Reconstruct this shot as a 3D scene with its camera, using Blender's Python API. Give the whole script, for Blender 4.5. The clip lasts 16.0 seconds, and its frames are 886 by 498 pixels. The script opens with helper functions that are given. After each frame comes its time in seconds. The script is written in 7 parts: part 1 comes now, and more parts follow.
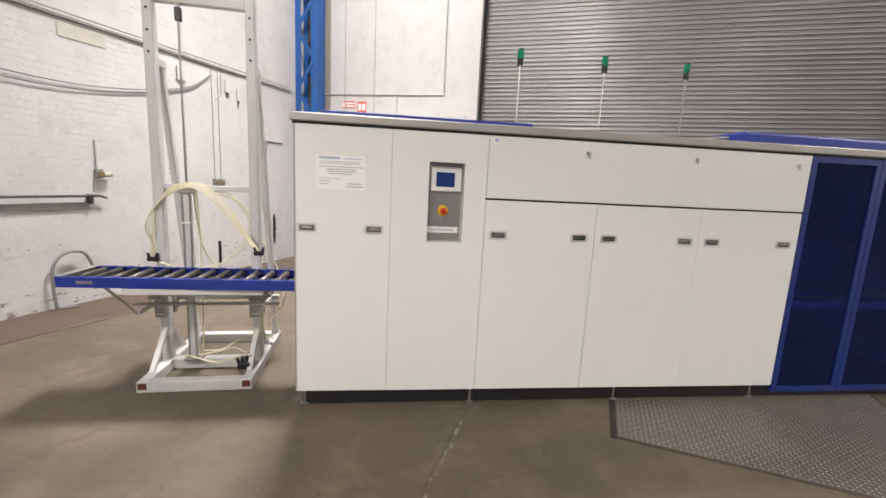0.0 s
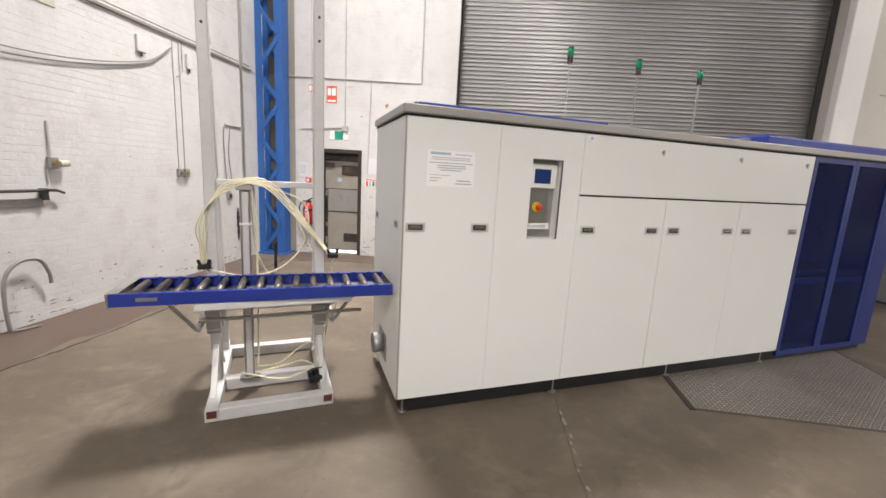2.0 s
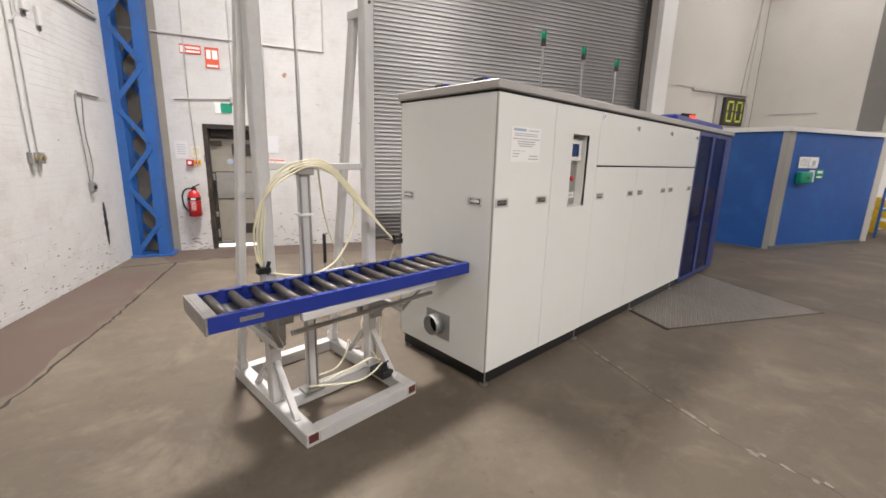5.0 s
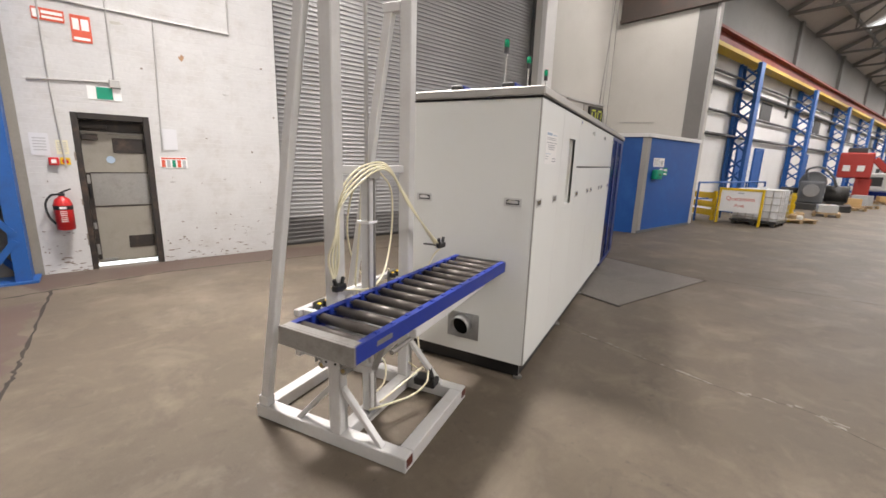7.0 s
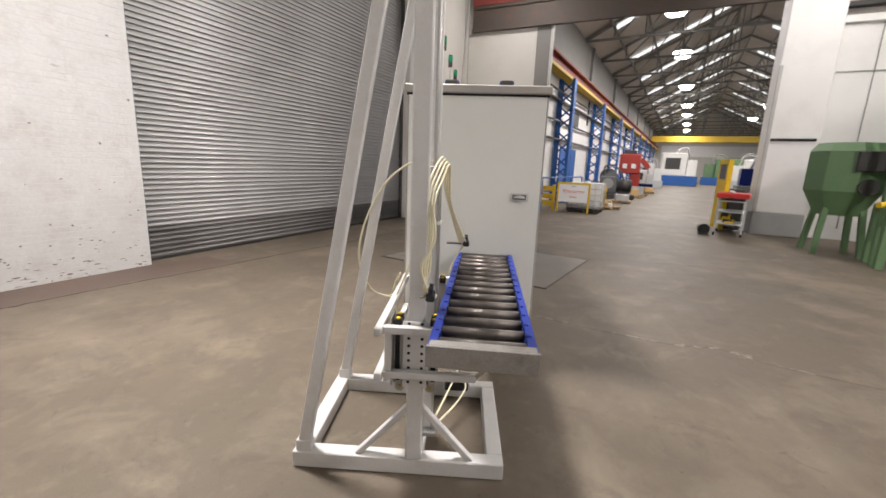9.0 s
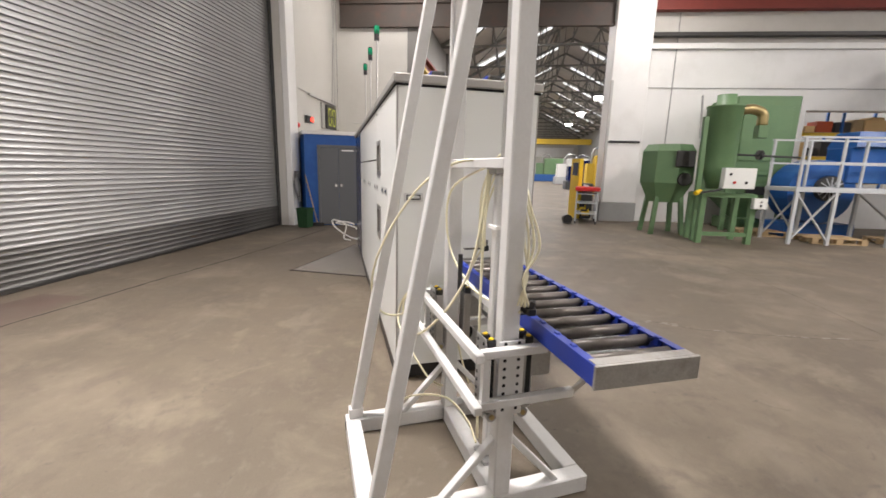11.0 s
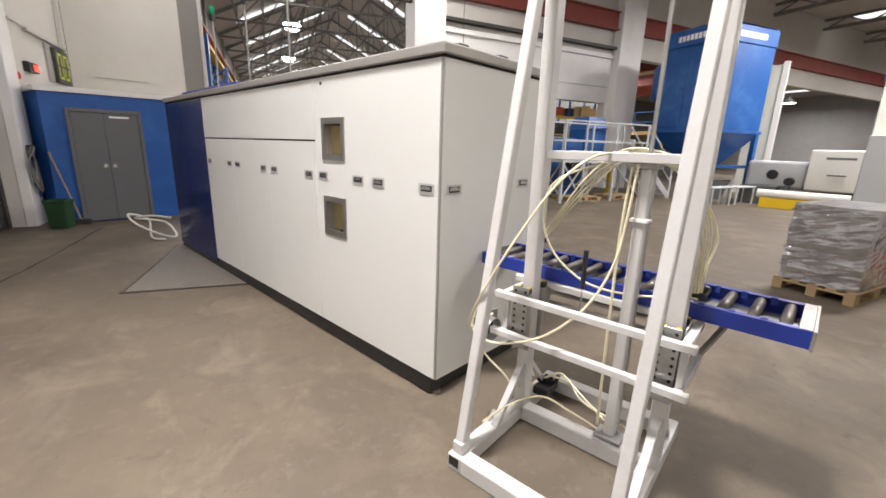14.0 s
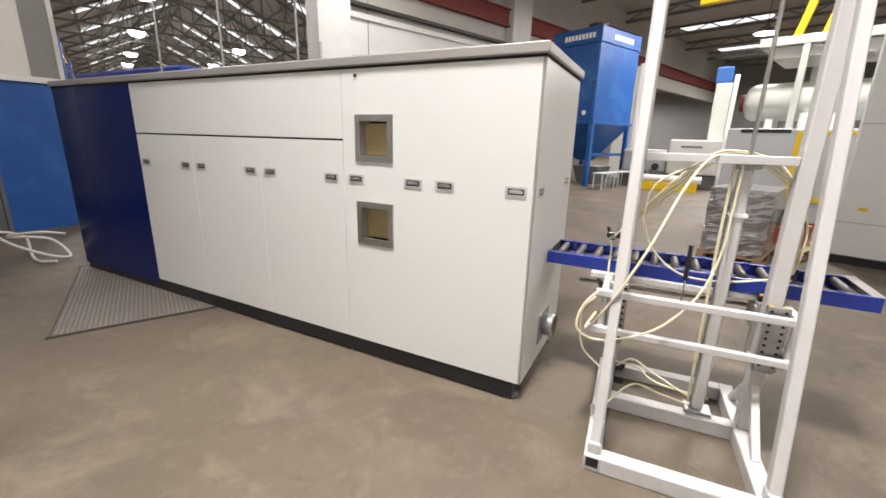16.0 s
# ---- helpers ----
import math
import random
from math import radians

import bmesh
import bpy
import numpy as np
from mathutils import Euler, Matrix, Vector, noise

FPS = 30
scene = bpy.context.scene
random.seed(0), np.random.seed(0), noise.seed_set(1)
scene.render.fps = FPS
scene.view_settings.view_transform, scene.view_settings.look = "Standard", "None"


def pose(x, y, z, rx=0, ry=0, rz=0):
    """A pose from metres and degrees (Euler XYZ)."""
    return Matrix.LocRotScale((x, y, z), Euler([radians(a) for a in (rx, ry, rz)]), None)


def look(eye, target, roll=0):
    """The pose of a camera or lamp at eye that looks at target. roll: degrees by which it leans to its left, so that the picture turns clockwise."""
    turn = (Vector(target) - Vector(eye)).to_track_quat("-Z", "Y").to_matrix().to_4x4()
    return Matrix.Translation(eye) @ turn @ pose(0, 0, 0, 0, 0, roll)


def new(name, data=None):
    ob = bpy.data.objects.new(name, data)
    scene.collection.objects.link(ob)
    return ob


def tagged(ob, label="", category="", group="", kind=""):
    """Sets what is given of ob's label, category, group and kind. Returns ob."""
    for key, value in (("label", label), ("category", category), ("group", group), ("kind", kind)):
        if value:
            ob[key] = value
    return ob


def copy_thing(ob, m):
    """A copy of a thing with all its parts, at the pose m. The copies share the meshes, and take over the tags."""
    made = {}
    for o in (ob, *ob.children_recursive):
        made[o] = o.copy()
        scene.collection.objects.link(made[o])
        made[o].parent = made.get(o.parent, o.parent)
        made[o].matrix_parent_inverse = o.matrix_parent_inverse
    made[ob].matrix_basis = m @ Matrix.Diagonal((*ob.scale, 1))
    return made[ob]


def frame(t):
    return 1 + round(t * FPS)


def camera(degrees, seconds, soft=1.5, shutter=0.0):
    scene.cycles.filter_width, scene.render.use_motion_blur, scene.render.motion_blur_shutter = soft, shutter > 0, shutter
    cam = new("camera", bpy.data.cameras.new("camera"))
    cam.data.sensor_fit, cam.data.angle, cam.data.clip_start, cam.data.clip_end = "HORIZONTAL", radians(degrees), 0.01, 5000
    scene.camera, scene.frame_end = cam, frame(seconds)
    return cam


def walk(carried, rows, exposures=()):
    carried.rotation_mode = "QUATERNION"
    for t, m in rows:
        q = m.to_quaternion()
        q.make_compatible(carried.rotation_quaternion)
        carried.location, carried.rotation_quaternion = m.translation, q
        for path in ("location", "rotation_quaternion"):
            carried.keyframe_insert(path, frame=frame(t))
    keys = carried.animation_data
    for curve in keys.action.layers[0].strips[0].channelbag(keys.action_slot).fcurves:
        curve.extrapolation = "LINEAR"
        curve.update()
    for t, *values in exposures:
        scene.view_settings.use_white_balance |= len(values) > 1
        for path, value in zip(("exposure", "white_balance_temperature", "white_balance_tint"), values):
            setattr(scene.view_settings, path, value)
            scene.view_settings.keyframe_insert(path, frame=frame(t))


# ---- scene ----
cam = camera(94.3, 16.0, 1.6, 0.35)
PATH = [
    (0, (0.022, 0.039, 1.716), (0.265, 1.999, 1.4), 2.8),
    (0.5, (-0.348, 0.102, 1.719), (-0.031, 2.05, 1.398), 2.5),
    (1, (-0.693, 0.201, 1.703), (-0.351, 2.146, 1.388), 2.5),
    (1.5, (-1.009, 0.306, 1.712), (-0.544, 2.224, 1.389), 2.6),
    (2, (-1.312, 0.397, 1.711), (-0.654, 2.252, 1.359), 3.1),
    (2.5, (-1.591, 0.516, 1.698), (-0.851, 2.337, 1.329), 2.8),
    (3, (-1.878, 0.617, 1.704), (-0.981, 2.375, 1.377), 3.0),
    (3.5, (-2.186, 0.731, 1.704), (-1.1, 2.377, 1.371), 2.9),
    (4, (-2.401, 0.871, 1.679), (-1.245, 2.456, 1.289), 1.8),
    (6.5, (-3.353, 1.959, 1.638), (-1.701, 3.009, 1.227), 2.2),
    (7, (-3.525, 2.227, 1.642), (-1.799, 3.146, 1.22), 1.8),
    (7.5, (-3.638, 2.507, 1.615), (-1.858, 3.32, 1.199), 2.0),
    (8, (-3.72, 2.784, 1.614), (-1.874, 3.438, 1.209), 3.1),
    (8.5, (-3.807, 3.122, 1.619), (-1.881, 3.503, 1.237), 4.0),
    (9, (-3.798, 3.443, 1.589), (-1.848, 3.629, 1.181), 2.2),
    (9.5, (-3.753, 3.71, 1.58), (-1.803, 3.733, 1.135), 1.6),
    (10, (-3.699, 3.961, 1.535), (-1.745, 3.8, 1.139), 2.0),
    (12.5, (-2.937, 5.146, 1.584), (-1.291, 4.113, 1.112), 2.0),
    (13, (-2.762, 5.383, 1.592), (-1.247, 4.162, 1.128), 2.9),
    (13.5, (-2.572, 5.584, 1.6), (-1.142, 4.272, 1.117), 2.1),
    (14, (-2.339, 5.767, 1.604), (-1.006, 4.356, 1.118), 1.7),
    (14.5, (-2.109, 5.943, 1.616), (-0.905, 4.426, 1.118), 1.6),
    (15, (-1.877, 6.125, 1.629), (-0.78, 4.532, 1.118), 0.2),
    (15.5, (-1.581, 6.248, 1.631), (-0.611, 4.577, 1.115), 1.9),
    (16, (-1.279, 6.363, 1.643), (-0.4, 4.643, 1.124), 1.5),
]
walk(cam, [(t, look(eye, target, roll)) for t, eye, target, roll in PATH], ((0, 0.0), (2, 0.0), (3.5, -0.06), (7, -0.08), (9, -0.06), (10.2, 0.10), (12.5, 0.12), (14, 0.06), (16, 0.02)))

# ---- world, light, exposure ----
FLOOR = -0.015
ROOM = pose(0, 0, FLOOR, 0, 0, -20)
# the wall with the door and the shutter turns a little from the hall's line
NORTH = ROOM @ pose(5.6, 8.07, 0, 0, 0, -1.5) @ pose(-5.54, -8.07, 0)
HALL = pose(-3.88, 3.45, FLOOR, 0, 0, -24.2)

sky = bpy.data.worlds.new("sky")
scene.world = sky
sky.use_nodes = True
sky.node_tree.nodes["Background"].inputs[0].default_value = (0.75, 0.85, 1.0, 1)
sky.node_tree.nodes["Background"].inputs[1].default_value = 0.05


def bay_lamp(u, v, z, watts, size=1.05, colour=(1.0, 0.94, 0.925)):
    """The light of one high-bay lamp; its housing is built with the things."""
    data = bpy.data.lights.new("lamp", "AREA")
    data.shape, data.size, data.energy, data.color = "DISK", size, watts, colour
    ob = new("lamp_light", data)
    ob.matrix_world = ROOM @ pose(u, v, z)
    return ob


# First lamp sits where cast shadows point; the rest are unseen fill lamps, added.
ADDED_BAY_LAMPS = [(-2.6, 5.2, 7.6, 395), (7.6, 5.8, 7.6, 110), (6.8, -1.8, 7.6, 190), (-1.8, -5.0, 7.6, 740), (1.4, -11.6, 7.6, 480), (0.0, -15.0, 7.6, 1000), (3.0, -24.0, 7.6, 650), (3.0, -34.0, 7.6, 800)]
for u, v, z, w in ADDED_BAY_LAMPS:
    bay_lamp(u, v, z, w)
# added second light, spread kept narrow, to brighten the floor under the shutter lamp
bay_lamp(-2.6, 5.2, 7.58, 190).data.spread = math.radians(82)
# Unseen fill lights added to brighten the next bay.
ADDED_NEXT_LAMPS = [(16, -16, 6.0, 420), (22, -21, 6.0, 420), (14, -30, 6.0, 480), (17, -40, 6.0, 420)]
for u, v, z, w in ADDED_NEXT_LAMPS:
    bay_lamp(u, v, z, w)
# Lamps at 72 and 82 extend the row, added to brighten the end wall.
HALL_LAMPS = [(22, 1.3), (30, 1.1), (41, 0.9), (52.5, 0.8), (60, 0.8), (72, 0.8), (82, 0.8), (18, -6.2), (43, -6.4), (54, -6.4), (66, -6.4)]
for p, q in HALL_LAMPS:
    bay_lamp(0, 0, 0, 660, 1.0).matrix_world = HALL @ pose(p, q, 8.2)


# ---- materials ----
def mat(name, col, rough=0.5, metal=0.0, var=0.12, scale=3.0, bump=0.05, fine=90.0, dirt=None, dirt_amount=0.0, dirt_scale=1.2, coat=0.0, island=0.0, world=False):
    m = bpy.data.materials.new(name)
    m.use_nodes = True
    nt = m.node_tree
    b = nt.nodes["Principled BSDF"]
    tc = nt.nodes.new("ShaderNodeNewGeometry" if world else "ShaderNodeTexCoord")
    where = tc.outputs["Position" if world else "Object"]
    n1 = nt.nodes.new("ShaderNodeTexNoise")
    n1.inputs["Scale"].default_value, n1.inputs["Detail"].default_value = scale, 6
    n2 = nt.nodes.new("ShaderNodeTexNoise")
    n2.inputs["Scale"].default_value, n2.inputs["Detail"].default_value = fine, 3
    info = nt.nodes.new("ShaderNodeObjectInfo")
    for n in (n1, n2):
        nt.links.new(where, n.inputs["Vector"])
    mixer = nt.nodes.new("ShaderNodeMix")
    mixer.data_type = "RGBA"
    mixer.inputs["A"].default_value = (*[c * (1 - var) for c in col], 1)
    mixer.inputs["B"].default_value = (*[min(1, c * (1 + var)) for c in col], 1)
    nt.links.new(n1.outputs["Fac"], mixer.inputs["Factor"])
    out = mixer.outputs["Result"]
    fm = nt.nodes.new("ShaderNodeMix")
    fm.data_type, fm.blend_type = "RGBA", "MULTIPLY"
    fm.inputs["Factor"].default_value = 0.35 * min(1, var * 4)
    nt.links.new(out, fm.inputs["A"])
    nt.links.new(n2.outputs["Fac"], fm.inputs["B"])
    out = fm.outputs["Result"]
    if island:
        hsv = nt.nodes.new("ShaderNodeHueSaturation")
        mp = nt.nodes.new("ShaderNodeMapRange")
        mp.inputs["To Min"].default_value, mp.inputs["To Max"].default_value = 1 - island, 1 + island
        nt.links.new(info.outputs["Random"], mp.inputs["Value"])
        nt.links.new(mp.outputs["Result"], hsv.inputs["Value"])
        nt.links.new(out, hsv.inputs["Color"])
        out = hsv.outputs["Color"]
    if dirt:
        n3 = nt.nodes.new("ShaderNodeTexNoise")
        n3.inputs["Scale"].default_value, n3.inputs["Detail"].default_value = dirt_scale, 9
        n3.inputs["Roughness"].default_value = 0.7
        nt.links.new(where, n3.inputs["Vector"])
        ramp = nt.nodes.new("ShaderNodeMapRange")
        ramp.inputs["From Min"].default_value, ramp.inputs["From Max"].default_value = 0.5, 0.78
        ramp.inputs["To Max"].default_value = dirt_amount
        nt.links.new(n3.outputs["Fac"], ramp.inputs["Value"])
        dm = nt.nodes.new("ShaderNodeMix")
        dm.data_type = "RGBA"
        dm.inputs["B"].default_value = (*dirt, 1)
        nt.links.new(ramp.outputs["Result"], dm.inputs["Factor"])
        nt.links.new(out, dm.inputs["A"])
        out = dm.outputs["Result"]
    nt.links.new(out, b.inputs["Base Color"])
    b.inputs["Metallic"].default_value = metal
    rr = nt.nodes.new("ShaderNodeMapRange")
    rr.inputs["To Min"].default_value, rr.inputs["To Max"].default_value = max(0.02, rough - 0.12), min(1, rough + 0.12)
    nt.links.new(n1.outputs["Fac"], rr.inputs["Value"])
    nt.links.new(rr.outputs["Result"], b.inputs["Roughness"])
    if coat:
        b.inputs["Coat Weight"].default_value = coat
    if bump:
        bp = nt.nodes.new("ShaderNodeBump")
        bp.inputs["Strength"].default_value, bp.inputs["Distance"].default_value = bump, 0.01
        nt.links.new(n2.outputs["Fac"], bp.inputs["Height"])
        nt.links.new(bp.outputs["Normal"], b.inputs["Normal"])
    return m


def glow(name, col, strength):
    m = bpy.data.materials.new(name)
    m.use_nodes = True
    b = m.node_tree.nodes["Principled BSDF"]
    b.inputs["Base Color"].default_value = (*[min(1, c) for c in col], 1)
    b.inputs["Emission Color"].default_value = (*col, 1)
    b.inputs["Emission Strength"].default_value = strength
    return m


def concrete_floor():
    """Worn, stained shop-floor concrete with paler rubbed patches, dark oil blotches and tyre marks."""
    m = mat("floor_concrete", (0.143, 0.115, 0.084), 0.6, 0, 0.26, 1.3, 0.12, 140, (0.072, 0.056, 0.043), 0.8, 0.6)
    nt = m.node_tree
    b = nt.nodes["Principled BSDF"]
    tc = next(n for n in nt.nodes if n.type == "TEX_COORD")
    base = b.inputs["Base Color"].links[0].from_socket

    def layer(base, scale, lo, hi, col, amount, detail=8, stretch=None, dist=0.0):
        n = nt.nodes.new("ShaderNodeTexNoise")
        n.inputs["Scale"].default_value, n.inputs["Detail"].default_value, n.inputs["Roughness"].default_value = scale, detail, 0.65
        n.inputs["Distortion"].default_value = dist
        if stretch:
            mp = nt.nodes.new("ShaderNodeMapping")
            mp.inputs["Scale"].default_value, mp.inputs["Rotation"].default_value = stretch[:3], (0, 0, stretch[3])
            nt.links.new(tc.outputs["Object"], mp.inputs["Vector"])
            nt.links.new(mp.outputs["Vector"], n.inputs["Vector"])
        else:
            nt.links.new(tc.outputs["Object"], n.inputs["Vector"])
        r = nt.nodes.new("ShaderNodeMapRange")
        r.inputs["From Min"].default_value, r.inputs["From Max"].default_value, r.inputs["To Max"].default_value = lo, hi, amount
        nt.links.new(n.outputs["Fac"], r.inputs["Value"])
        mx = nt.nodes.new("ShaderNodeMix")
        mx.data_type = "RGBA"
        mx.inputs["B"].default_value = (*col, 1)
        nt.links.new(r.outputs["Result"], mx.inputs["Factor"])
        nt.links.new(base, mx.inputs["A"])
        return mx.outputs["Result"]

    b.inputs["Specular IOR Level"].default_value = 0.35
    base = layer(base, 0.42, 0.5, 0.66, (0.189, 0.155, 0.114), 0.75)
    base = layer(base, 1.7, 0.52, 0.70, (0.220, 0.183, 0.136), 0.55, 9, None, 0.6)
    base = layer(base, 3.1, 0.54, 0.70, (0.084, 0.066, 0.051), 0.5, 9, None, 0.8)
    base = layer(base, 9.0, 0.55, 0.72, (0.229, 0.194, 0.158), 0.25, 8)
    base = layer(base, 4.5, 0.62, 0.72, (0.062, 0.051, 0.042), 0.5, 5, None, 1.5)
    base = layer(base, 1.0, 0.58, 0.72, (0.246, 0.211, 0.176), 0.18, 6, (0.5, 2.0, 1, 0.42))
    base = layer(base, 1.3, 0.60, 0.72, (0.070, 0.055, 0.044), 0.2, 6, (2.0, 0.5, 1, 0.2))
    base = layer(base, 22.0, 0.66, 0.74, (0.053, 0.044, 0.038), 0.5, 3)
    nt.links.new(base, b.inputs["Base Color"])
    return m


def wrap_foil():
    m = mat("stretch_wrap", (0.60, 0.60, 0.62), 0.2, 0.75, 0.4, 4, 1.0, 11, (0.12, 0.12, 0.13), 0.7, 6)
    return m


M_FLOOR = concrete_floor()
M_WALL = mat("white_painted_brick", (0.61, 0.602, 0.588), 0.6, 0, 0.07, 2.2, 0.35, 45, (0.42, 0.39, 0.35), 0.5, 1.4)
M_BRICK = mat("white_painted_brick_face", (0.615, 0.608, 0.595), 0.55, 0, 0.09, 2.6, 0.32, 30, (0.40, 0.365, 0.325), 0.6, 3.1, 0, 0.015, True)
M_RENDER = mat("cream_rendered_wall", (0.54, 0.517, 0.475), 0.75, 0, 0.08, 0.9, 0.3, 30, (0.42, 0.39, 0.35), 0.5, 0.8)
M_PLASTER = mat("white_painted_wall", (0.77, 0.76, 0.74), 0.6, 0, 0.05, 1.2, 0.15, 40, (0.52, 0.50, 0.46), 0.4, 0.7)
M_ALU = mat("pale_aluminium", (0.66, 0.655, 0.64), 0.38, 0.2, 0.08, 4, 0.03, 120)
M_BROWNSTEEL = mat("dark_brown_steel", (0.085, 0.066, 0.055), 0.65, 0.1, 0.2, 2, 0.1, 50, (0.13, 0.06, 0.04), 0.6, 2.5)
M_WORNPLATE = mat("worn_bare_steel", (0.36, 0.345, 0.32), 0.45, 0.35, 0.25, 7, 0.06, 120, (0.12, 0.105, 0.09), 0.8, 6)
M_DARKWALL = mat("brown_grey_cladding", (0.19, 0.18, 0.168), 0.65, 0, 0.14, 1.2, 0.2, 40, (0.10, 0.09, 0.082), 0.5, 0.9)
M_FADED = mat("faded_paper", (0.66, 0.66, 0.675), 0.7, 0, 0.06, 8, 0.02, 60, (0.55, 0.55, 0.57), 0.4, 9)
M_GREYWALL = mat("grey_painted_wall", (0.36, 0.36, 0.35), 0.6, 0, 0.1, 1.4, 0.2, 50, (0.22, 0.21, 0.2), 0.4, 1.0)
M_SHUTTER = mat("galvanised_shutter", (0.40, 0.396, 0.39), 0.5, 0.2, 0.12, 0.9, 0.05, 60, (0.17, 0.16, 0.15), 0.55, 0.45, 0, 0.05, True)
M_SHUTTER_DARK = mat("darker_shutter", (0.19, 0.183, 0.175), 0.55, 0.4, 0.3, 1.4, 0.1, 60, (0.07, 0.065, 0.06), 0.6, 0.8, 0, 0.1, True)
M_STEEL = mat("brushed_steel", (0.50, 0.49, 0.47), 0.33, 0.9, 0.15, 6, 0.06, 140)
M_CHROME = mat("chrome", (0.72, 0.72, 0.72), 0.16, 1.0, 0.05, 6, 0.0, 140)
M_ZINC = mat("zinc_plate", (0.42, 0.42, 0.41), 0.4, 0.75, 0.22, 9, 0.06, 60, (0.28, 0.26, 0.24), 0.4, 6)
M_ROLLER = mat("worn_steel_roller", (0.135, 0.118, 0.104), 0.40, 0.45, 0.25, 14, 0.1, 90, (0.13, 0.11, 0.095), 0.6, 8)
M_DARK = mat("dark_steel", (0.06, 0.058, 0.055), 0.5, 0.4, 0.2, 8, 0.05, 90)
M_BLACK = mat("black_plastic", (0.015, 0.015, 0.016), 0.4, 0, 0.2, 8, 0.03, 90)
M_RUBBER = mat("black_rubber", (0.02, 0.02, 0.02), 0.75, 0, 0.2, 8, 0.08, 90)
M_PANEL = mat("light_grey_enamel", (0.75, 0.757, 0.725), 0.33, 0, 0.025, 1.1, 0.03, 260, (0.55, 0.52, 0.47), 0.14, 2.2)
M_TRIM = mat("grey_aluminium_trim", (0.40, 0.385, 0.36), 0.42, 0.35, 0.06, 3, 0.03, 140)
M_FRAME = mat("white_painted_steel", (0.61, 0.605, 0.59), 0.42, 0, 0.06, 5, 0.08, 70, (0.42, 0.38, 0.34), 0.45, 5)
M_RUST = mat("red_rust", (0.13, 0.035, 0.022), 0.8, 0, 0.3, 12, 0.3, 60)
M_CBLUE = mat("ultramarine_enamel", (0.012, 0.034, 0.27), 0.42, 0, 0.12, 6, 0.05, 80, (0.05, 0.06, 0.2), 0.35, 7)
M_BFRAME = mat("navy_frame_enamel", (0.008, 0.026, 0.165), 0.35, 0, 0.08, 2, 0.02, 80)
M_MBLUE = mat("deep_blue_enamel", (0.005, 0.015, 0.11), 0.17, 0, 0.06, 2, 0.02, 80)
M_MBLUE.node_tree.nodes["Principled BSDF"].inputs["Specular IOR Level"].default_value = 0.22
M_BOOTH = mat("blue_booth_paint", (0.008, 0.085, 0.34), 0.5, 0, 0.14, 1.6, 0.06, 60, (0.06, 0.2, 0.5), 0.35, 1.6)
M_COLUMN = mat("blue_column_paint", (0.018, 0.11, 0.38), 0.5, 0, 0.14, 2.5, 0.1, 60, (0.05, 0.06, 0.09), 0.5, 2.4)
M_UNIT = mat("sky_blue_sheet_steel", (0.009, 0.082, 0.30), 0.45, 0, 0.12, 1.2, 0.05, 60, (0.08, 0.22, 0.5), 0.5, 1.2)
M_GREEN = mat("machine_green", (0.127, 0.224, 0.104), 0.5, 0, 0.14, 2, 0.06, 60, (0.05, 0.14, 0.07), 0.4, 1.5)
M_GREYDOOR = mat("grey_steel_door", (0.12, 0.124, 0.128), 0.5, 0, 0.08, 2, 0.03, 80)
M_BINGREEN = mat("dark_green_plastic", (0.02, 0.07, 0.025), 0.55, 0, 0.2, 4, 0.05, 60)
M_LATCH = mat("bright_latch_plating", (0.58, 0.575, 0.56), 0.32, 0.4, 0.06, 6, 0.0, 140)
M_TREAD = mat("rubbed_steel_tread", (0.44, 0.41, 0.37), 0.42, 0.25, 0.4, 3.0, 0, 90, (0.14, 0.12, 0.10), 1.0, 1.1)
M_DOORFRAME = mat("battered_black_frame", (0.03, 0.024, 0.02), 0.6, 0, 0.3, 6, 0.2, 50, (0.12, 0.075, 0.05), 0.8, 5)
M_STAIN = mat("stained_cream_panel", (0.50, 0.485, 0.43), 0.7, 0, 0.1, 7, 0.2, 50, (0.36, 0.34, 0.29), 0.7, 6)
M_CHIP = mat("bare_brick_chip", (0.27, 0.22, 0.18), 0.85, 0, 0.4, 9, 0.3, 60)
M_OLDDOOR = mat("worn_grey_door", (0.31, 0.285, 0.24), 0.6, 0, 0.16, 2.5, 0.1, 60, (0.13, 0.11, 0.09), 0.6, 2.2)
M_SHEETDOOR = mat("scratched_metal_sheet", (0.36, 0.35, 0.33), 0.42, 0.4, 0.2, 3, 0.06, 70, (0.14, 0.13, 0.115), 0.8, 3)
M_HOSE = mat("cream_plastic_hose", (0.76, 0.71, 0.50), 0.35, 0, 0.08, 9, 0.02, 60)
M_HOSEW = mat("white_plastic_hose", (0.75, 0.73, 0.68), 0.4, 0, 0.08, 9, 0.02, 60)
M_PAPER = mat("white_paper", (0.85, 0.84, 0.82), 0.7, 0, 0.04, 8, 0.02, 60)
M_INK = mat("printed_ink", (0.46, 0.46, 0.47), 0.7, 0, 0.1, 30, 0, 60)
M_INKBLUE = mat("pale_blue_ink", (0.38, 0.48, 0.60), 0.7, 0, 0.1, 30, 0, 60)
M_RED = mat("red_enamel", (0.55, 0.02, 0.02), 0.35, 0, 0.08, 6, 0.03, 60)
M_PRESSRED = mat("red_machine_paint", (0.36, 0.03, 0.02), 0.5, 0, 0.15, 2, 0.05, 60)
M_SIGNRED = mat("red_sign_face", (0.70, 0.11, 0.055), 0.5, 0, 0.12, 9, 0, 60)
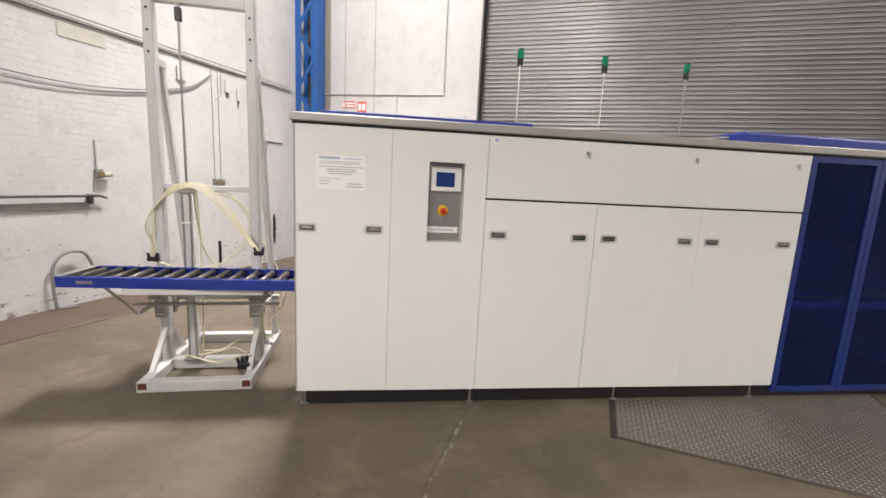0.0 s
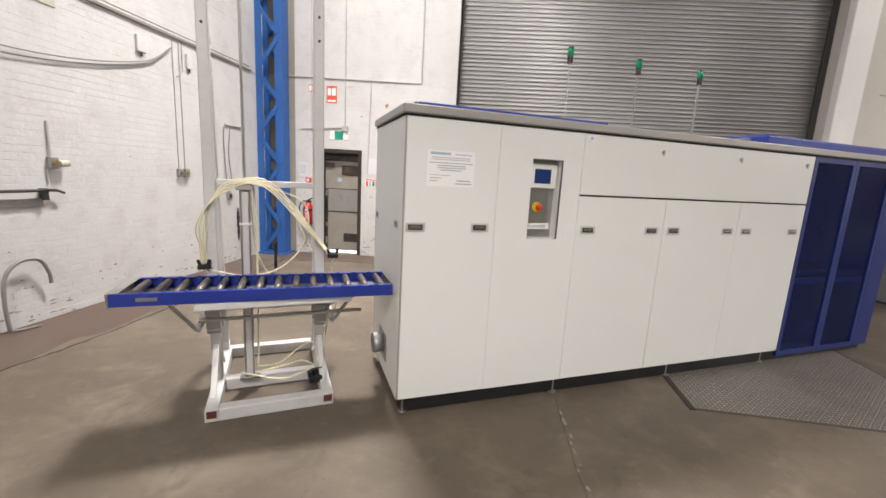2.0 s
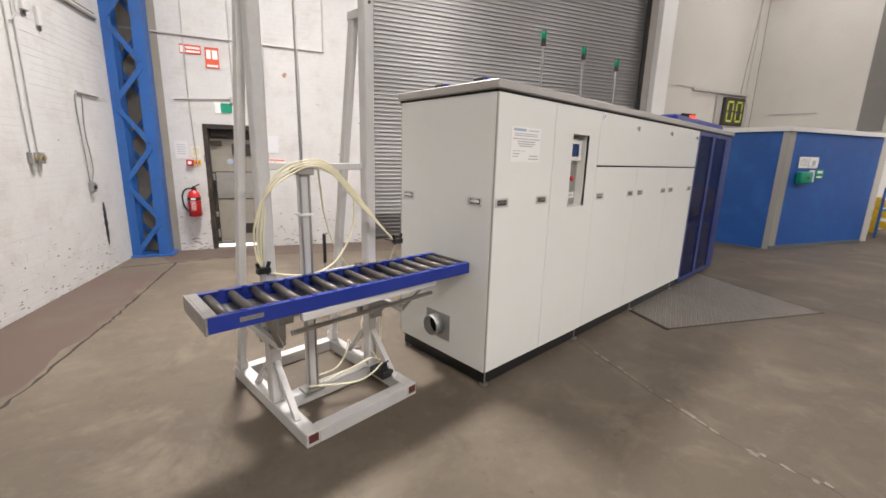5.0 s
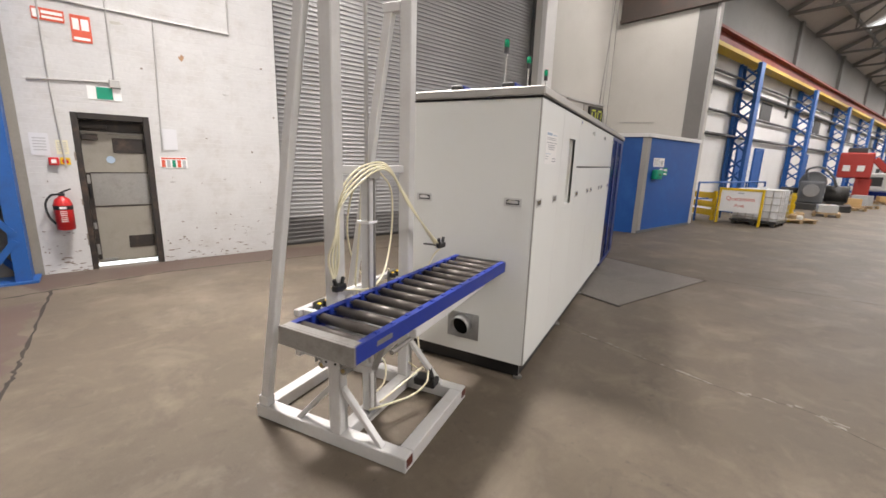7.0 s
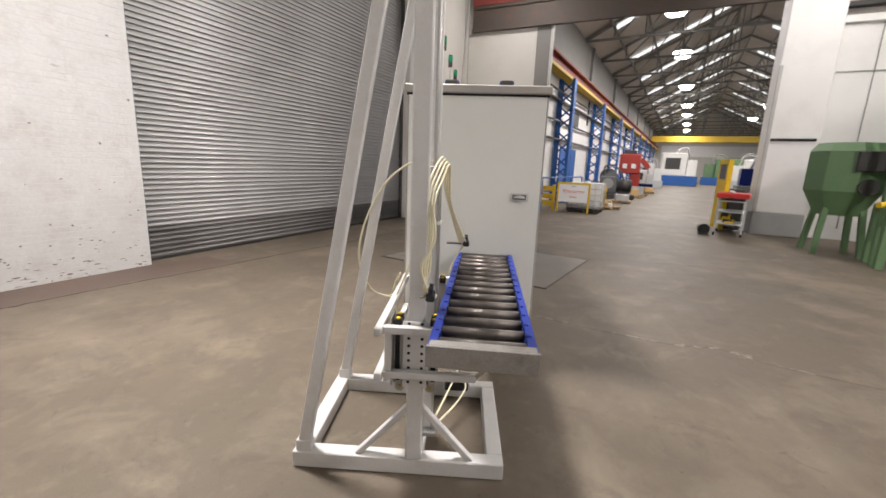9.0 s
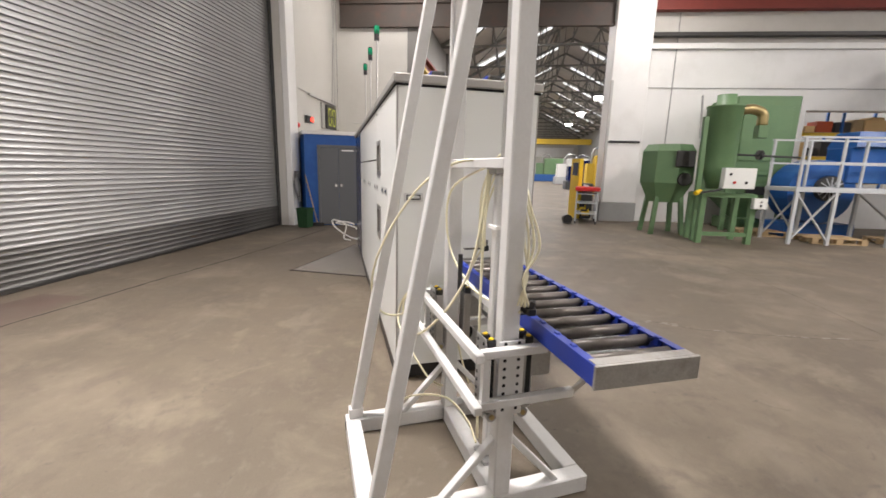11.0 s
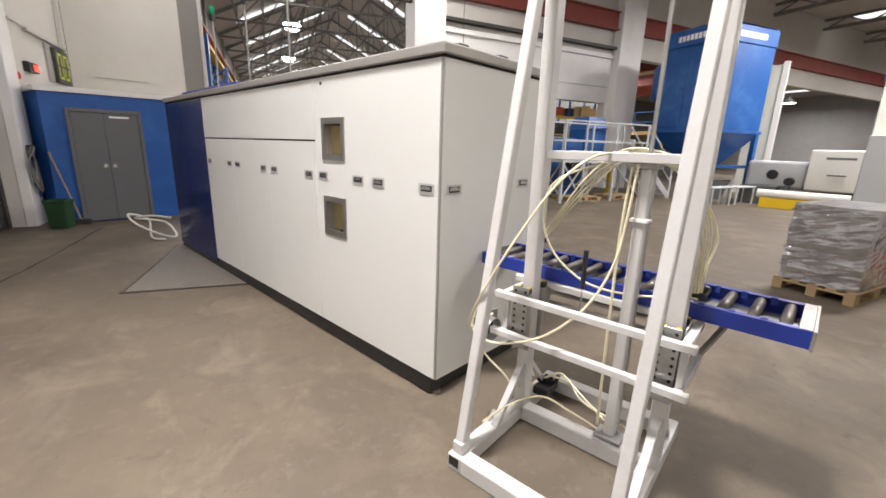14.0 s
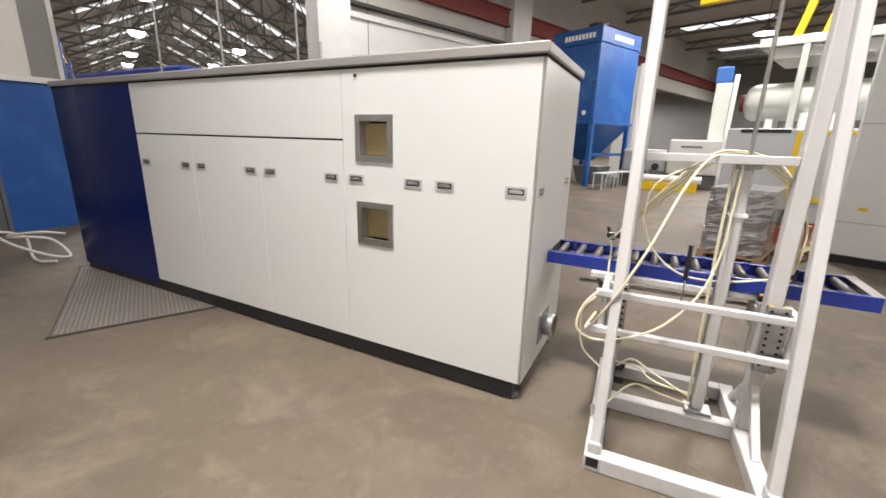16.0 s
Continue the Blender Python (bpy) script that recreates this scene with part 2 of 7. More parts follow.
M_SIGNGREEN = mat("green_sign_face", (0.0, 0.26, 0.15), 0.5, 0, 0.08, 9, 0, 60)
M_YELLOW = mat("safety_yellow", (0.78, 0.52, 0.01), 0.45, 0, 0.12, 5, 0.04, 60)
M_ORANGE = mat("orange_plastic", (0.40, 0.075, 0.025), 0.5, 0, 0.12, 5, 0.04, 60)
M_CRANEY = mat("crane_yellow", (0.60, 0.40, 0.03), 0.6, 0, 0.15, 1.5, 0.05, 40)
M_REDOX = mat("red_oxide_steel", (0.25, 0.045, 0.032), 0.65, 0, 0.2, 1.5, 0.1, 40, (0.08, 0.03, 0.03), 0.5, 1.5)
M_GIRDER = mat("grey_green_girder", (0.21, 0.205, 0.19), 0.6, 0, 0.2, 1.5, 0.1, 40)
M_ROOF = mat("dark_roof_sheet", (0.56, 0.53, 0.49), 0.8, 0, 0.2, 0.8, 0.2, 20)
M_WOOD = mat("pallet_wood", (0.46, 0.33, 0.18), 0.8, 0, 0.2, 6, 0.2, 70, (0.25, 0.17, 0.1), 0.5, 6)
M_BOARD = mat("pale_board", (0.60, 0.40, 0.18), 0.7, 0, 0.1, 3, 0.1, 60)
M_FOIL = wrap_foil()
M_IBC = mat("white_polyethylene", (0.78, 0.79, 0.80), 0.35, 0, 0.06, 3, 0.05, 40)
M_PLATE = mat("worn_chequer_plate", (0.145, 0.126, 0.107), 0.5, 0.1, 0.4, 2.6, 0.1, 90, (0.085, 0.07, 0.056), 0.95, 1.5, 0, 0.04, True)
M_FILTER = mat("cream_filter_slats", (0.60, 0.50, 0.25), 0.6, 0, 0.1, 8, 0.03, 80)
M_MACHGREY = mat("pale_machine_paint", (0.50, 0.52, 0.53), 0.45, 0, 0.08, 1.5, 0.04, 60)
M_MACHWHITE = mat("off_white_machine_paint", (0.70, 0.70, 0.67), 0.45, 0, 0.07, 1.5, 0.04, 60)
M_TANK = mat("pale_tank_paint", (0.58, 0.60, 0.54), 0.4, 0, 0.08, 2, 0.04, 60)
M_SCREEN = mat("blue_lcd", (0.02, 0.045, 0.16), 0.12, 0, 0.05, 3, 0, 60)
M_BEACONG = mat("green_beacon_lens", (0.01, 0.28, 0.13), 0.15, 0, 0.1, 6, 0, 60)
M_LENS = mat("pale_lens", (0.50, 0.52, 0.80), 0.2, 0, 0.1, 6, 0, 60)
M_BRASS = mat("worn_brass", (0.42, 0.33, 0.16), 0.4, 0.8, 0.15, 6, 0.04, 60)
M_PIPE = mat("grey_conduit", (0.48, 0.47, 0.45), 0.5, 0.2, 0.12, 6, 0.03, 60)
M_GRIME = mat("grimy_conduit", (0.30, 0.275, 0.25), 0.6, 0, 0.3, 5, 0.05, 60, (0.12, 0.10, 0.085), 0.7, 4)
M_REDFLOOR = mat("worn_red_floor_paint", (0.118, 0.080, 0.062), 0.6, 0, 0.3, 1.6, 0.12, 120, (0.115, 0.094, 0.071), 1.0, 1.3)
M_CABLE = mat("grey_cable", (0.25, 0.245, 0.235), 0.6, 0, 0.12, 6, 0.03, 60)
M_GAP = mat("black_gap", (0.01, 0.01, 0.01), 0.9, 0, 0.1, 6, 0, 60)
M_CRACK = mat("dark_joint_filler", (0.045, 0.037, 0.03), 0.95, 0, 0.4, 5, 0.2, 60)
M_FAINT = mat("faint_joint_filler", (0.10, 0.081, 0.064), 0.9, 0, 0.3, 5, 0.1, 60)
M_LIGHTSKIN = glow("lamp_glow", (1.0, 0.97, 0.92), 14.0)
M_SKYLIGHT = glow("skylight_glow", (0.93, 0.96, 1.0), 1.15)
M_LEDRED = glow("red_led", (1.0, 0.04, 0.02), 3.0)
M_SEG = mat("yellow_green_segment", (0.60, 0.66, 0.08), 0.5, 0, 0.1, 6, 0, 60)
M_GAPLIGHT = glow("daylight_under_door", (0.9, 0.95, 1.0), 2.5)


def tinted(name, col, rough, weight):
    m = mat(name, col, rough, 0, 0.05, 2, 0, 60)
    b = m.node_tree.nodes["Principled BSDF"]
    b.inputs["Transmission Weight"].default_value = weight
    b.inputs["IOR"].default_value = 1.1
    return m


M_BLUEPANE = tinted("tinted_blue_perspex", (0.10, 0.15, 0.50), 0.1, 0.92)


# ---- building helpers ----
BASE = {}


def thing(name, m, label, category, group="", kind=""):
    ob = new(name)
    ob.empty_display_size = 0.2
    ob.matrix_world = m
    BASE[ob.name] = m
    return tagged(ob, label, category, group, kind)


def part(name, bm, material, parent=None, label="", smooth=False, m=None):
    """Links bm as one mesh object. With m the mesh is given in the frame m and moved into its parent's."""
    me = bpy.data.meshes.new(name)
    if m is not None and parent is not None:
        bm.transform(BASE[parent.name].inverted() @ m)
    bmesh.ops.recalc_face_normals(bm, faces=bm.faces)
    bm.to_mesh(me)
    bm.free()
    for p in me.polygons:
        p.use_smooth = smooth
    me.materials.append(material)
    ob = new(name, me)
    if parent is not None:
        ob.parent = parent
        BASE[ob.name] = BASE[parent.name]
    if label:
        ob["label"] = label
    return ob


def solid(name, bm, material, m, label, category, kind="structure", smooth=False):
    """A top-level mesh object whose mesh is given in its own frame m."""
    ob = part(name, bm, material, None, "", smooth)
    ob.matrix_world = m
    BASE[ob.name] = m
    return tagged(ob, label, category, "", kind)


def box(x0, x1, y0, y1, z0, z1, bevel=0.0, bm=None, seg=1):
    bm = bm or bmesh.new()
    vs = bmesh.ops.create_cube(bm, size=1, matrix=Matrix.Translation(((x0 + x1) / 2, (y0 + y1) / 2, (z0 + z1) / 2)) @ Matrix.Diagonal((abs(x1 - x0), abs(y1 - y0), abs(z1 - z0), 1)))["verts"]
    if bevel:
        es = {e for v in vs for e in v.link_edges}
        bmesh.ops.bevel(bm, geom=list(es), offset=bevel, segments=seg, affect="EDGES", profile=0.5)
    return bm


def rod(a, b, r, bm=None, sides=12, r2=None):
    """A round bar from a to b."""
    bm = bm or bmesh.new()
    a, b = Vector(a), Vector(b)
    q = (b - a).to_track_quat("Z", "Y").to_matrix().to_4x4()
    bmesh.ops.create_cone(bm, cap_ends=True, segments=sides, radius1=r, radius2=r if r2 is None else r2, depth=(b - a).length, matrix=Matrix.Translation((a + b) / 2) @ q)
    return bm


def beam(a, b, w, d, bm=None, bevel=0.0, up=(0, 0, 1)):
    """A square bar from a to b, w wide and d deep."""
    bm = bm or bmesh.new()
    a, b = Vector(a), Vector(b)
    z = (b - a).normalized()
    ref = Vector(up)
    if abs(z.dot(ref)) > 0.95:
        ref = Vector((0, 1, 0))
    x = ref.cross(z).normalized()
    y = z.cross(x)
    m = Matrix((x, y, z)).transposed().to_4x4()
    vs = bmesh.ops.create_cube(bm, size=1, matrix=Matrix.Translation((a + b) / 2) @ m @ Matrix.Diagonal((w, d, (b - a).length, 1)))["verts"]
    if bevel:
        bmesh.ops.bevel(bm, geom=list({e for v in vs for e in v.link_edges}), offset=bevel, segments=1, affect="EDGES")
    return bm


def spline(pts, n=8):
    pts = [Vector(p) for p in pts]
    ext = [2 * pts[0] - pts[1]] + pts + [2 * pts[-1] - pts[-2]]
    out = []
    for i in range(1, len(ext) - 2):
        a, b, c, d = ext[i - 1:i + 3]
        for k in range(n):
            t = k / n
            out.append(0.5 * ((2 * b) + (c - a) * t + (2 * a - 5 * b + 4 * c - d) * t * t + (3 * b - a - 3 * c + d) * t ** 3))
    out.append(pts[-1])
    return out


def tube(pts, r, bm=None, sides=8, n=8):
    """A round hose swept smoothly through pts."""
    bm = bm or bmesh.new()
    path = spline(pts, n)
    rings = []
    side = None
    for i, p in enumerate(path):
        z = (path[min(i + 1, len(path) - 1)] - path[max(i - 1, 0)]).normalized()
        if side is None:
            side = z.orthogonal().normalized()
        side = (side - z * side.dot(z)).normalized()
        other = z.cross(side)
        rings.append([bm.verts.new(p + r * (math.cos(a) * side + math.sin(a) * other)) for a in (2 * math.pi * k / sides for k in range(sides))])
    for a, b in zip(rings, rings[1:]):
        for k in range(sides):
            bm.faces.new((a[k], a[(k + 1) % sides], b[(k + 1) % sides], b[k]))
    bm.faces.new(rings[0])
    bm.faces.new(rings[-1])
    return bm


def prism(outline, h0, h1, bm=None):
    """A flat outline in x, y raised from h0 to h1."""
    bm = bm or bmesh.new()
    low = [bm.verts.new((x, y, h0)) for x, y in outline]
    high = [bm.verts.new((x, y, h1)) for x, y in outline]
    bm.faces.new(low[::-1])
    bm.faces.new(high)
    n = len(outline)
    for i in range(n):
        bm.faces.new((low[i], low[(i + 1) % n], high[(i + 1) % n], high[i]))
    return bm


def lathe(profile, bm=None, sides=20, m=Matrix()):
    """A body of revolution round z from (radius, height) pairs."""
    bm = bm or bmesh.new()
    rings = [[bm.verts.new(m @ Vector((r * math.cos(2 * math.pi * k / sides), r * math.sin(2 * math.pi * k / sides), z))) for k in range(sides)] for r, z in profile]
    for a, b in zip(rings, rings[1:]):
        for k in range(sides):
            bm.faces.new((a[k], a[(k + 1) % sides], b[(k + 1) % sides], b[k]))
    bm.faces.new(rings[0][::-1])
    bm.faces.new(rings[-1])
    return bm


def plate_with_hole(x0, x1, z0, z1, hx0, hx1, hz0, hz1, y0, y1):
    """An upright sheet in x, z between y0 and y1 with one rectangular hole, as one connected piece."""
    bm = bmesh.new()
    outer, inner = ((x0, z0), (x1, z0), (x1, z1), (x0, z1)), ((hx0, hz0), (hx1, hz0), (hx1, hz1), (hx0, hz1))
    o = [[bm.verts.new((x, y, z)) for x, z in outer] for y in (y0, y1)]
    n = [[bm.verts.new((x, y, z)) for x, z in inner] for y in (y0, y1)]
    for k in range(4):
        j = (k + 1) % 4
        for f in (0, 1):
            bm.faces.new((o[f][k], o[f][j], n[f][j], n[f][k]))
        bm.faces.new((o[0][k], o[0][j], o[1][j], o[1][k]))
        bm.faces.new((n[0][k], n[0][j], n[1][j], n[1][k]))
    return bm


def channel(x0, x1, y_web, y_lip, z0, z1, t=0.004):
    """A C-shaped rail along x: the web at y_web, both lips reaching to y_lip."""
    s = t if y_lip > y_web else -t
    bm = prism([(y_web, z0), (y_lip, z0), (y_lip, z0 + t), (y_web + s, z0 + t), (y_web + s, z1 - t), (y_lip, z1 - t), (y_lip, z1), (y_web, z1)], x0, x1)
    bm.transform(Matrix(((0, 0, 1, 0), (1, 0, 0, 0), (0, 1, 0, 0), (0, 0, 0, 1))))
    return bm

# ---- the large structure ----
LEFT = ROOM @ pose(-5.1, 8.07, 0, 0, 0, -6.5)
NV = 8.07

solid("floor", box(-14, 115, -60, 12, -0.25, 0), M_FLOOR, ROOM, "worn brown-grey concrete shop floor with stains", "floor")

# wall with the fire door and the shutter
bm = box(-5.6, -4.07, NV, NV + 0.35, 0, 9.3)
box(-4.07, -3.22, NV, NV + 0.35, 2.13, 9.3, 0, bm)
box(-3.22, -1.4, NV, NV + 0.35, 0, 9.3, 0, bm)
box(-1.4, 5.6, NV, NV + 0.35, 6.6, 9.3, 0, bm)
solid("wall_north", bm, M_WALL, NORTH, "white painted brick wall with fire door opening", "wall")
solid("wall_north_east", box(5.6, 9.6, NV, NV + 0.35, 0, 9.3), M_RENDER, ROOM, "cream rendered wall beside the shutter", "wall")
bm = box(5.6, 6.05, NV - 0.16, NV - 0.003, 0, 9.3, 0.01)
solid("pilaster_1", bm, M_PLASTER, ROOM, "white painted pier beside the shutter", "wall")
solid("wall_west", box(-0.35, 0, -54, 0.3, 0, 9.3), M_WALL, LEFT, "white painted brick side wall", "wall")
solid("wall_south", box(-14, 30.3, -45.4, -45, 0, 9.3), M_GREYWALL, ROOM, "plain wall closing the bay", "wall")
solid("ceiling", box(-13, 9.9, -45, 8.4, 9.3, 9.5), M_ROOF, ROOM, "dark roof over the loading bay", "ceiling")

# dividing wall to the long hall
bm = box(9.6, 10.0, 5.18, NV - 0.01, 0, 15)
solid("wall_east_stub", bm, M_RENDER, ROOM, "cream wall stub beside the hall opening", "wall")
solid("stub_panel", box(9.585, 9.597, 5.21, 5.66, 2.5, 8.1, 0.002), M_DARKWALL, ROOM, "grey cladding strip at the opening edge", "cladding")
solid("stub_angle", box(9.57, 9.62, 5.12, 5.20, 0, 8.1, 0.004), M_PIPE, ROOM, "steel corner angle at the opening", "angle")
solid("header_wall", box(9.6, 10.0, -1.98, 5.18, 6.9, 15), M_DARKWALL, ROOM, "dark wall above the hall opening", "wall")
bm = box(9.45, 9.6, -0.86, 7.9, 6.05, 6.15)
box(9.45, 9.6, -0.86, 7.9, 6.75, 6.85, 0, bm)
box(9.51, 9.55, -0.86, 7.9, 6.15, 6.75, 0, bm)
solid("lintel_girder", bm, M_BROWNSTEEL, ROOM, "dark steel girder over the hall opening", "girder")
solid("lintel_cap", box(9.42, 9.58, -0.86, 7.9, 6.853, 7.25), M_REDOX, ROOM, "red oxide beam above the dark girder", "beam")
solid("hall_pier", box(9.25, 10.05, -1.98, -0.86, 0.62, 9.3, 0.015), M_PLASTER, ROOM, "white square pier at the hall opening", "pier")
solid("hall_pier_base", box(9.23, 10.07, -2.0, -0.84, 0, 0.62, 0.015), M_GREYWALL, ROOM, "grey painted foot of the pier", "pier")
bm = box(9.6, 10.0, -6.9, -1.98, 0, 5.55)
box(9.6, 10.0, -10.0, -6.9, 3.62, 5.55, 0, bm)
box(9.6, 10.0, -10.0, -9.9, 0, 3.62, 0, bm)
box(9.6, 10.0, -9.9, -6.9, 0, 1.2, 0, bm)
solid("wall_east", bm, M_PLASTER, ROOM, "white wall behind the machines", "wall")
solid("wall_ledge", box(9.5, 9.62, -10.0, -1.98, 5.38, 5.55, 0.01), M_PLASTER, ROOM, "white ledge along the wall head", "ledge")
solid("wall_pilaster", box(9.2, 9.99, -11.3, -10.0, 0, 9.3, 0.015), M_PLASTER, ROOM, "white square pilaster", "pilaster")
for name, z0, z1, y0 in (("red_beam", 6.45, 7.15, -45), ("wall_rail", 5.72, 5.82, -10)):
    bm = box(9.36, 9.6, y0, -1.98, z0, z0 + 0.05)
    box(9.36, 9.6, y0, -1.98, z1 - 0.05, z1, 0, bm)
    box(9.46, 9.5, y0, -1.98, z0 + 0.05, z1 - 0.05, 0, bm)
    solid(name, bm, M_REDOX if name == "red_beam" else M_DARK, ROOM, "red oxide steel beam along the wall head" if name == "red_beam" else "dark steel rail along the wall", "beam")
solid("wall_east_upper", box(9.62, 10.0, -45, -1.98, 5.56, 15), M_RENDER, ROOM, "cream wall band above the red beam", "wall")
# next bay past the pilaster
solid("next_bay_wall", box(30, 30.3, -45, -11, 0, 8.2), M_DARKWALL, ROOM, "far wall of the next bay", "wall")
solid("next_bay_ceiling", box(10.0, 30.3, -45, -11.3, 7.2, 7.4), M_ROOF, ROOM, "dark roof of the next bay", "ceiling")

for u_, v_ in ((12.5, -36.5), (13.5, -40.5), (22, -30)):
    solid("next_bay_skylight", box(u_, u_ + 4.5, v_, v_ + 0.9, 7.16, 7.19), M_SKYLIGHT, ROOM, "translucent roof light in the next bay", "skylight")

for v in np.arange(-42, 6, 5.2):
    bm = beam((-8, v, 8.75), (9.6, v, 8.75), 0.12, 0.16)
    beam((-8, v, 9.22), (9.6, v, 9.22), 0.12, 0.12, bm)
    for k in range(9):
        beam((-8 + k * 1.95, v, 8.75), (-8 + (k + 0.5) * 1.95, v, 9.2), 0.06, 0.06, bm)
        beam((-8 + (k + 0.5) * 1.95, v, 9.2), (-8 + (k + 1) * 1.95, v, 8.75), 0.06, 0.06, bm)
    solid("bay_girder", bm, M_GIRDER, ROOM, "dark lattice girder under the bay roof", "girder")
for v in (-28.0, -37.0):
    solid("bay_skylight", box(3.5, 8.6, v, v + 1.3, 9.27, 9.295), M_SKYLIGHT, ROOM, "translucent roof light in the bay roof", "skylight")

# long hall
HL, HR, HE, RIDGE, EAVE, APEX = 5.5, -11.5, 90.0, -3.0, 8.3, 12.6
solid("hall_wall_left", box(14.7, HE, HL, HL + 0.3, 0, 5.6), M_PLASTER, HALL, "white painted hall wall", "wall")
solid("hall_wall_left_upper", box(14.7, HE, HL - 0.003, HL + 0.3, 5.604, EAVE), M_DARKWALL, HALL, "grey cladding above the crane rail", "wall")
solid("hall_wall_right", box(16.0, HE, HR - 0.3, HR, 0, EAVE), M_GREYWALL, HALL, "grey hall wall", "wall")
bm = prism([(HR, 0), (HL, 0), (HL, EAVE), (RIDGE, APEX), (HR, EAVE)], 0, 0.3)
bm.transform(Matrix(((0, 0, 1, HE), (1, 0, 0, 0), (0, 1, 0, 0), (0, 0, 0, 1))))
solid("hall_wall_end", bm, M_RENDER, HALL, "grey gable wall at the end of the hall", "wall")
for name, q0, q1 in (("hall_roof_left", HL + 0.3, RIDGE), ("hall_roof_right", HR - 0.3, RIDGE)):
    bm = bmesh.new()
    vs = [bm.verts.new(p) for p in ((14, q0, EAVE), (HE, q0, EAVE), (HE, q1, APEX), (14, q1, APEX))]
    up = [bm.verts.new(v.co + Vector((0, 0, 0.15))) for v in vs]
    bm.faces.new(vs)
    bm.faces.new(up)
    for i in range(4):
        bm.faces.new((vs[i], vs[(i + 1) % 4], up[(i + 1) % 4], up[i]))
    ob = solid(name, bm, M_ROOF, HALL, "dark corrugated hall roof", "roof")


def roof_z(q):
    return EAVE + (APEX - EAVE) * ((HL - q) / (HL - RIDGE) if q > RIDGE else (q - HR) / (RIDGE - HR))


# skylights across each slope
for k, p in enumerate(np.arange(17.5, 88, 7.2)):
    for q0, q1 in ((HL - 1.2, RIDGE + 1.0), (HR + 1.2, RIDGE - 1.0)):
        bm = bmesh.new()
        a = [(p, q0, roof_z(q0) - 0.03), (p + 0.55, q0, roof_z(q0) - 0.03), (p + 0.55, q1, roof_z(q1) - 0.03), (p, q1, roof_z(q1) - 0.03)]
        vs = [bm.verts.new(v) for v in a] + [bm.verts.new((v[0], v[1], v[2] + 0.02)) for v in a]
        bm.faces.new(vs[:4])
        bm.faces.new(vs[4:])
        for i in range(4):
            bm.faces.new((vs[i], vs[(i + 1) % 4], vs[4 + (i + 1) % 4], vs[4 + i]))
        solid("skylight", bm, M_SKYLIGHT, HALL, "translucent roof light strip", "skylight")

# roof trusses: rafters, ties and webs
truss = thing("roof_truss", HALL @ pose(19.6, RIDGE, EAVE), "dark steel lattice roof truss", "truss", "roof trusses", "structure")
hl, hr, rise = HL - RIDGE, HR - RIDGE, APEX - EAVE
for name, a, b, w in [("rafter", (0, hl, 0.0), (0, 0, rise - 0.15), 0.14), ("rafter", (0, hr, 0.0), (0, 0, rise - 0.15), 0.14), ("tie", (0, hl, -0.1), (0, hr, -0.1), 0.11)]:
    part(name, beam(a, b, w, w), M_GIRDER, truss)
for i in range(1, 6):
    for side in (hl, hr):
        y = side * (1 - i / 6)
        part("strut", beam((0, y, -0.1), (0, y, rise * i / 6), 0.06, 0.06), M_GIRDER, truss)
        part("web", beam((0, side * (1 - (i - 1) / 6), -0.1), (0, y, rise * i / 6 - 0.1), 0.06, 0.06), M_GIRDER, truss)
for p in np.arange(24.2, 89, 4.6):
    copy_thing(truss, HALL @ pose(p, RIDGE, EAVE))
bm = bmesh.new()
for q in np.arange(HR + 1.2, HL, 1.45):
    box(14.2, HE, q - 0.05, q + 0.05, roof_z(q) - 0.17, roof_z(q) - 0.05, 0, bm)
solid("purlins", bm, M_GIRDER, HALL, "dark steel purlins under the roof sheets", "purlin")

# crane rail on the hall wall
bm = box(14.8, HE, HL - 0.55, HL - 0.15, 6.02, 6.1)
box(14.8, HE, HL - 0.37, HL - 0.33, 5.63, 6.02, 0, bm)
solid("crane_beam", bm, M_REDOX, HALL, "red oxide crane runway beam", "beam")
solid("crane_beam_flange", box(14.8, HE, HL - 0.55, HL - 0.12, 5.5, 5.63, 0.005), M_CRANEY, HALL, "yellow lower flange of the crane runway", "beam")
bm = box(74, 75.2, HR + 0.2, HL - 0.2, 6.12, 7.0, 0.02)
solid("crane_bridge", bm, M_CRANEY, HALL, "yellow overhead crane bridge", "crane", "thing")
solid("end_window_band", box(HE - 0.05, HE - 0.01, HR + 1, HL - 1, 4.5, 6.4), M_PLASTER, HALL, "pale cladding band on the end wall", "cladding")
for p in np.arange(17, 88, 8.9):
    solid("upper_post", box(p, p + 0.35, HL - 0.14, HL - 0.006, 6.1, EAVE), M_GIRDER, HALL, "dark steel post above the crane rail", "post")


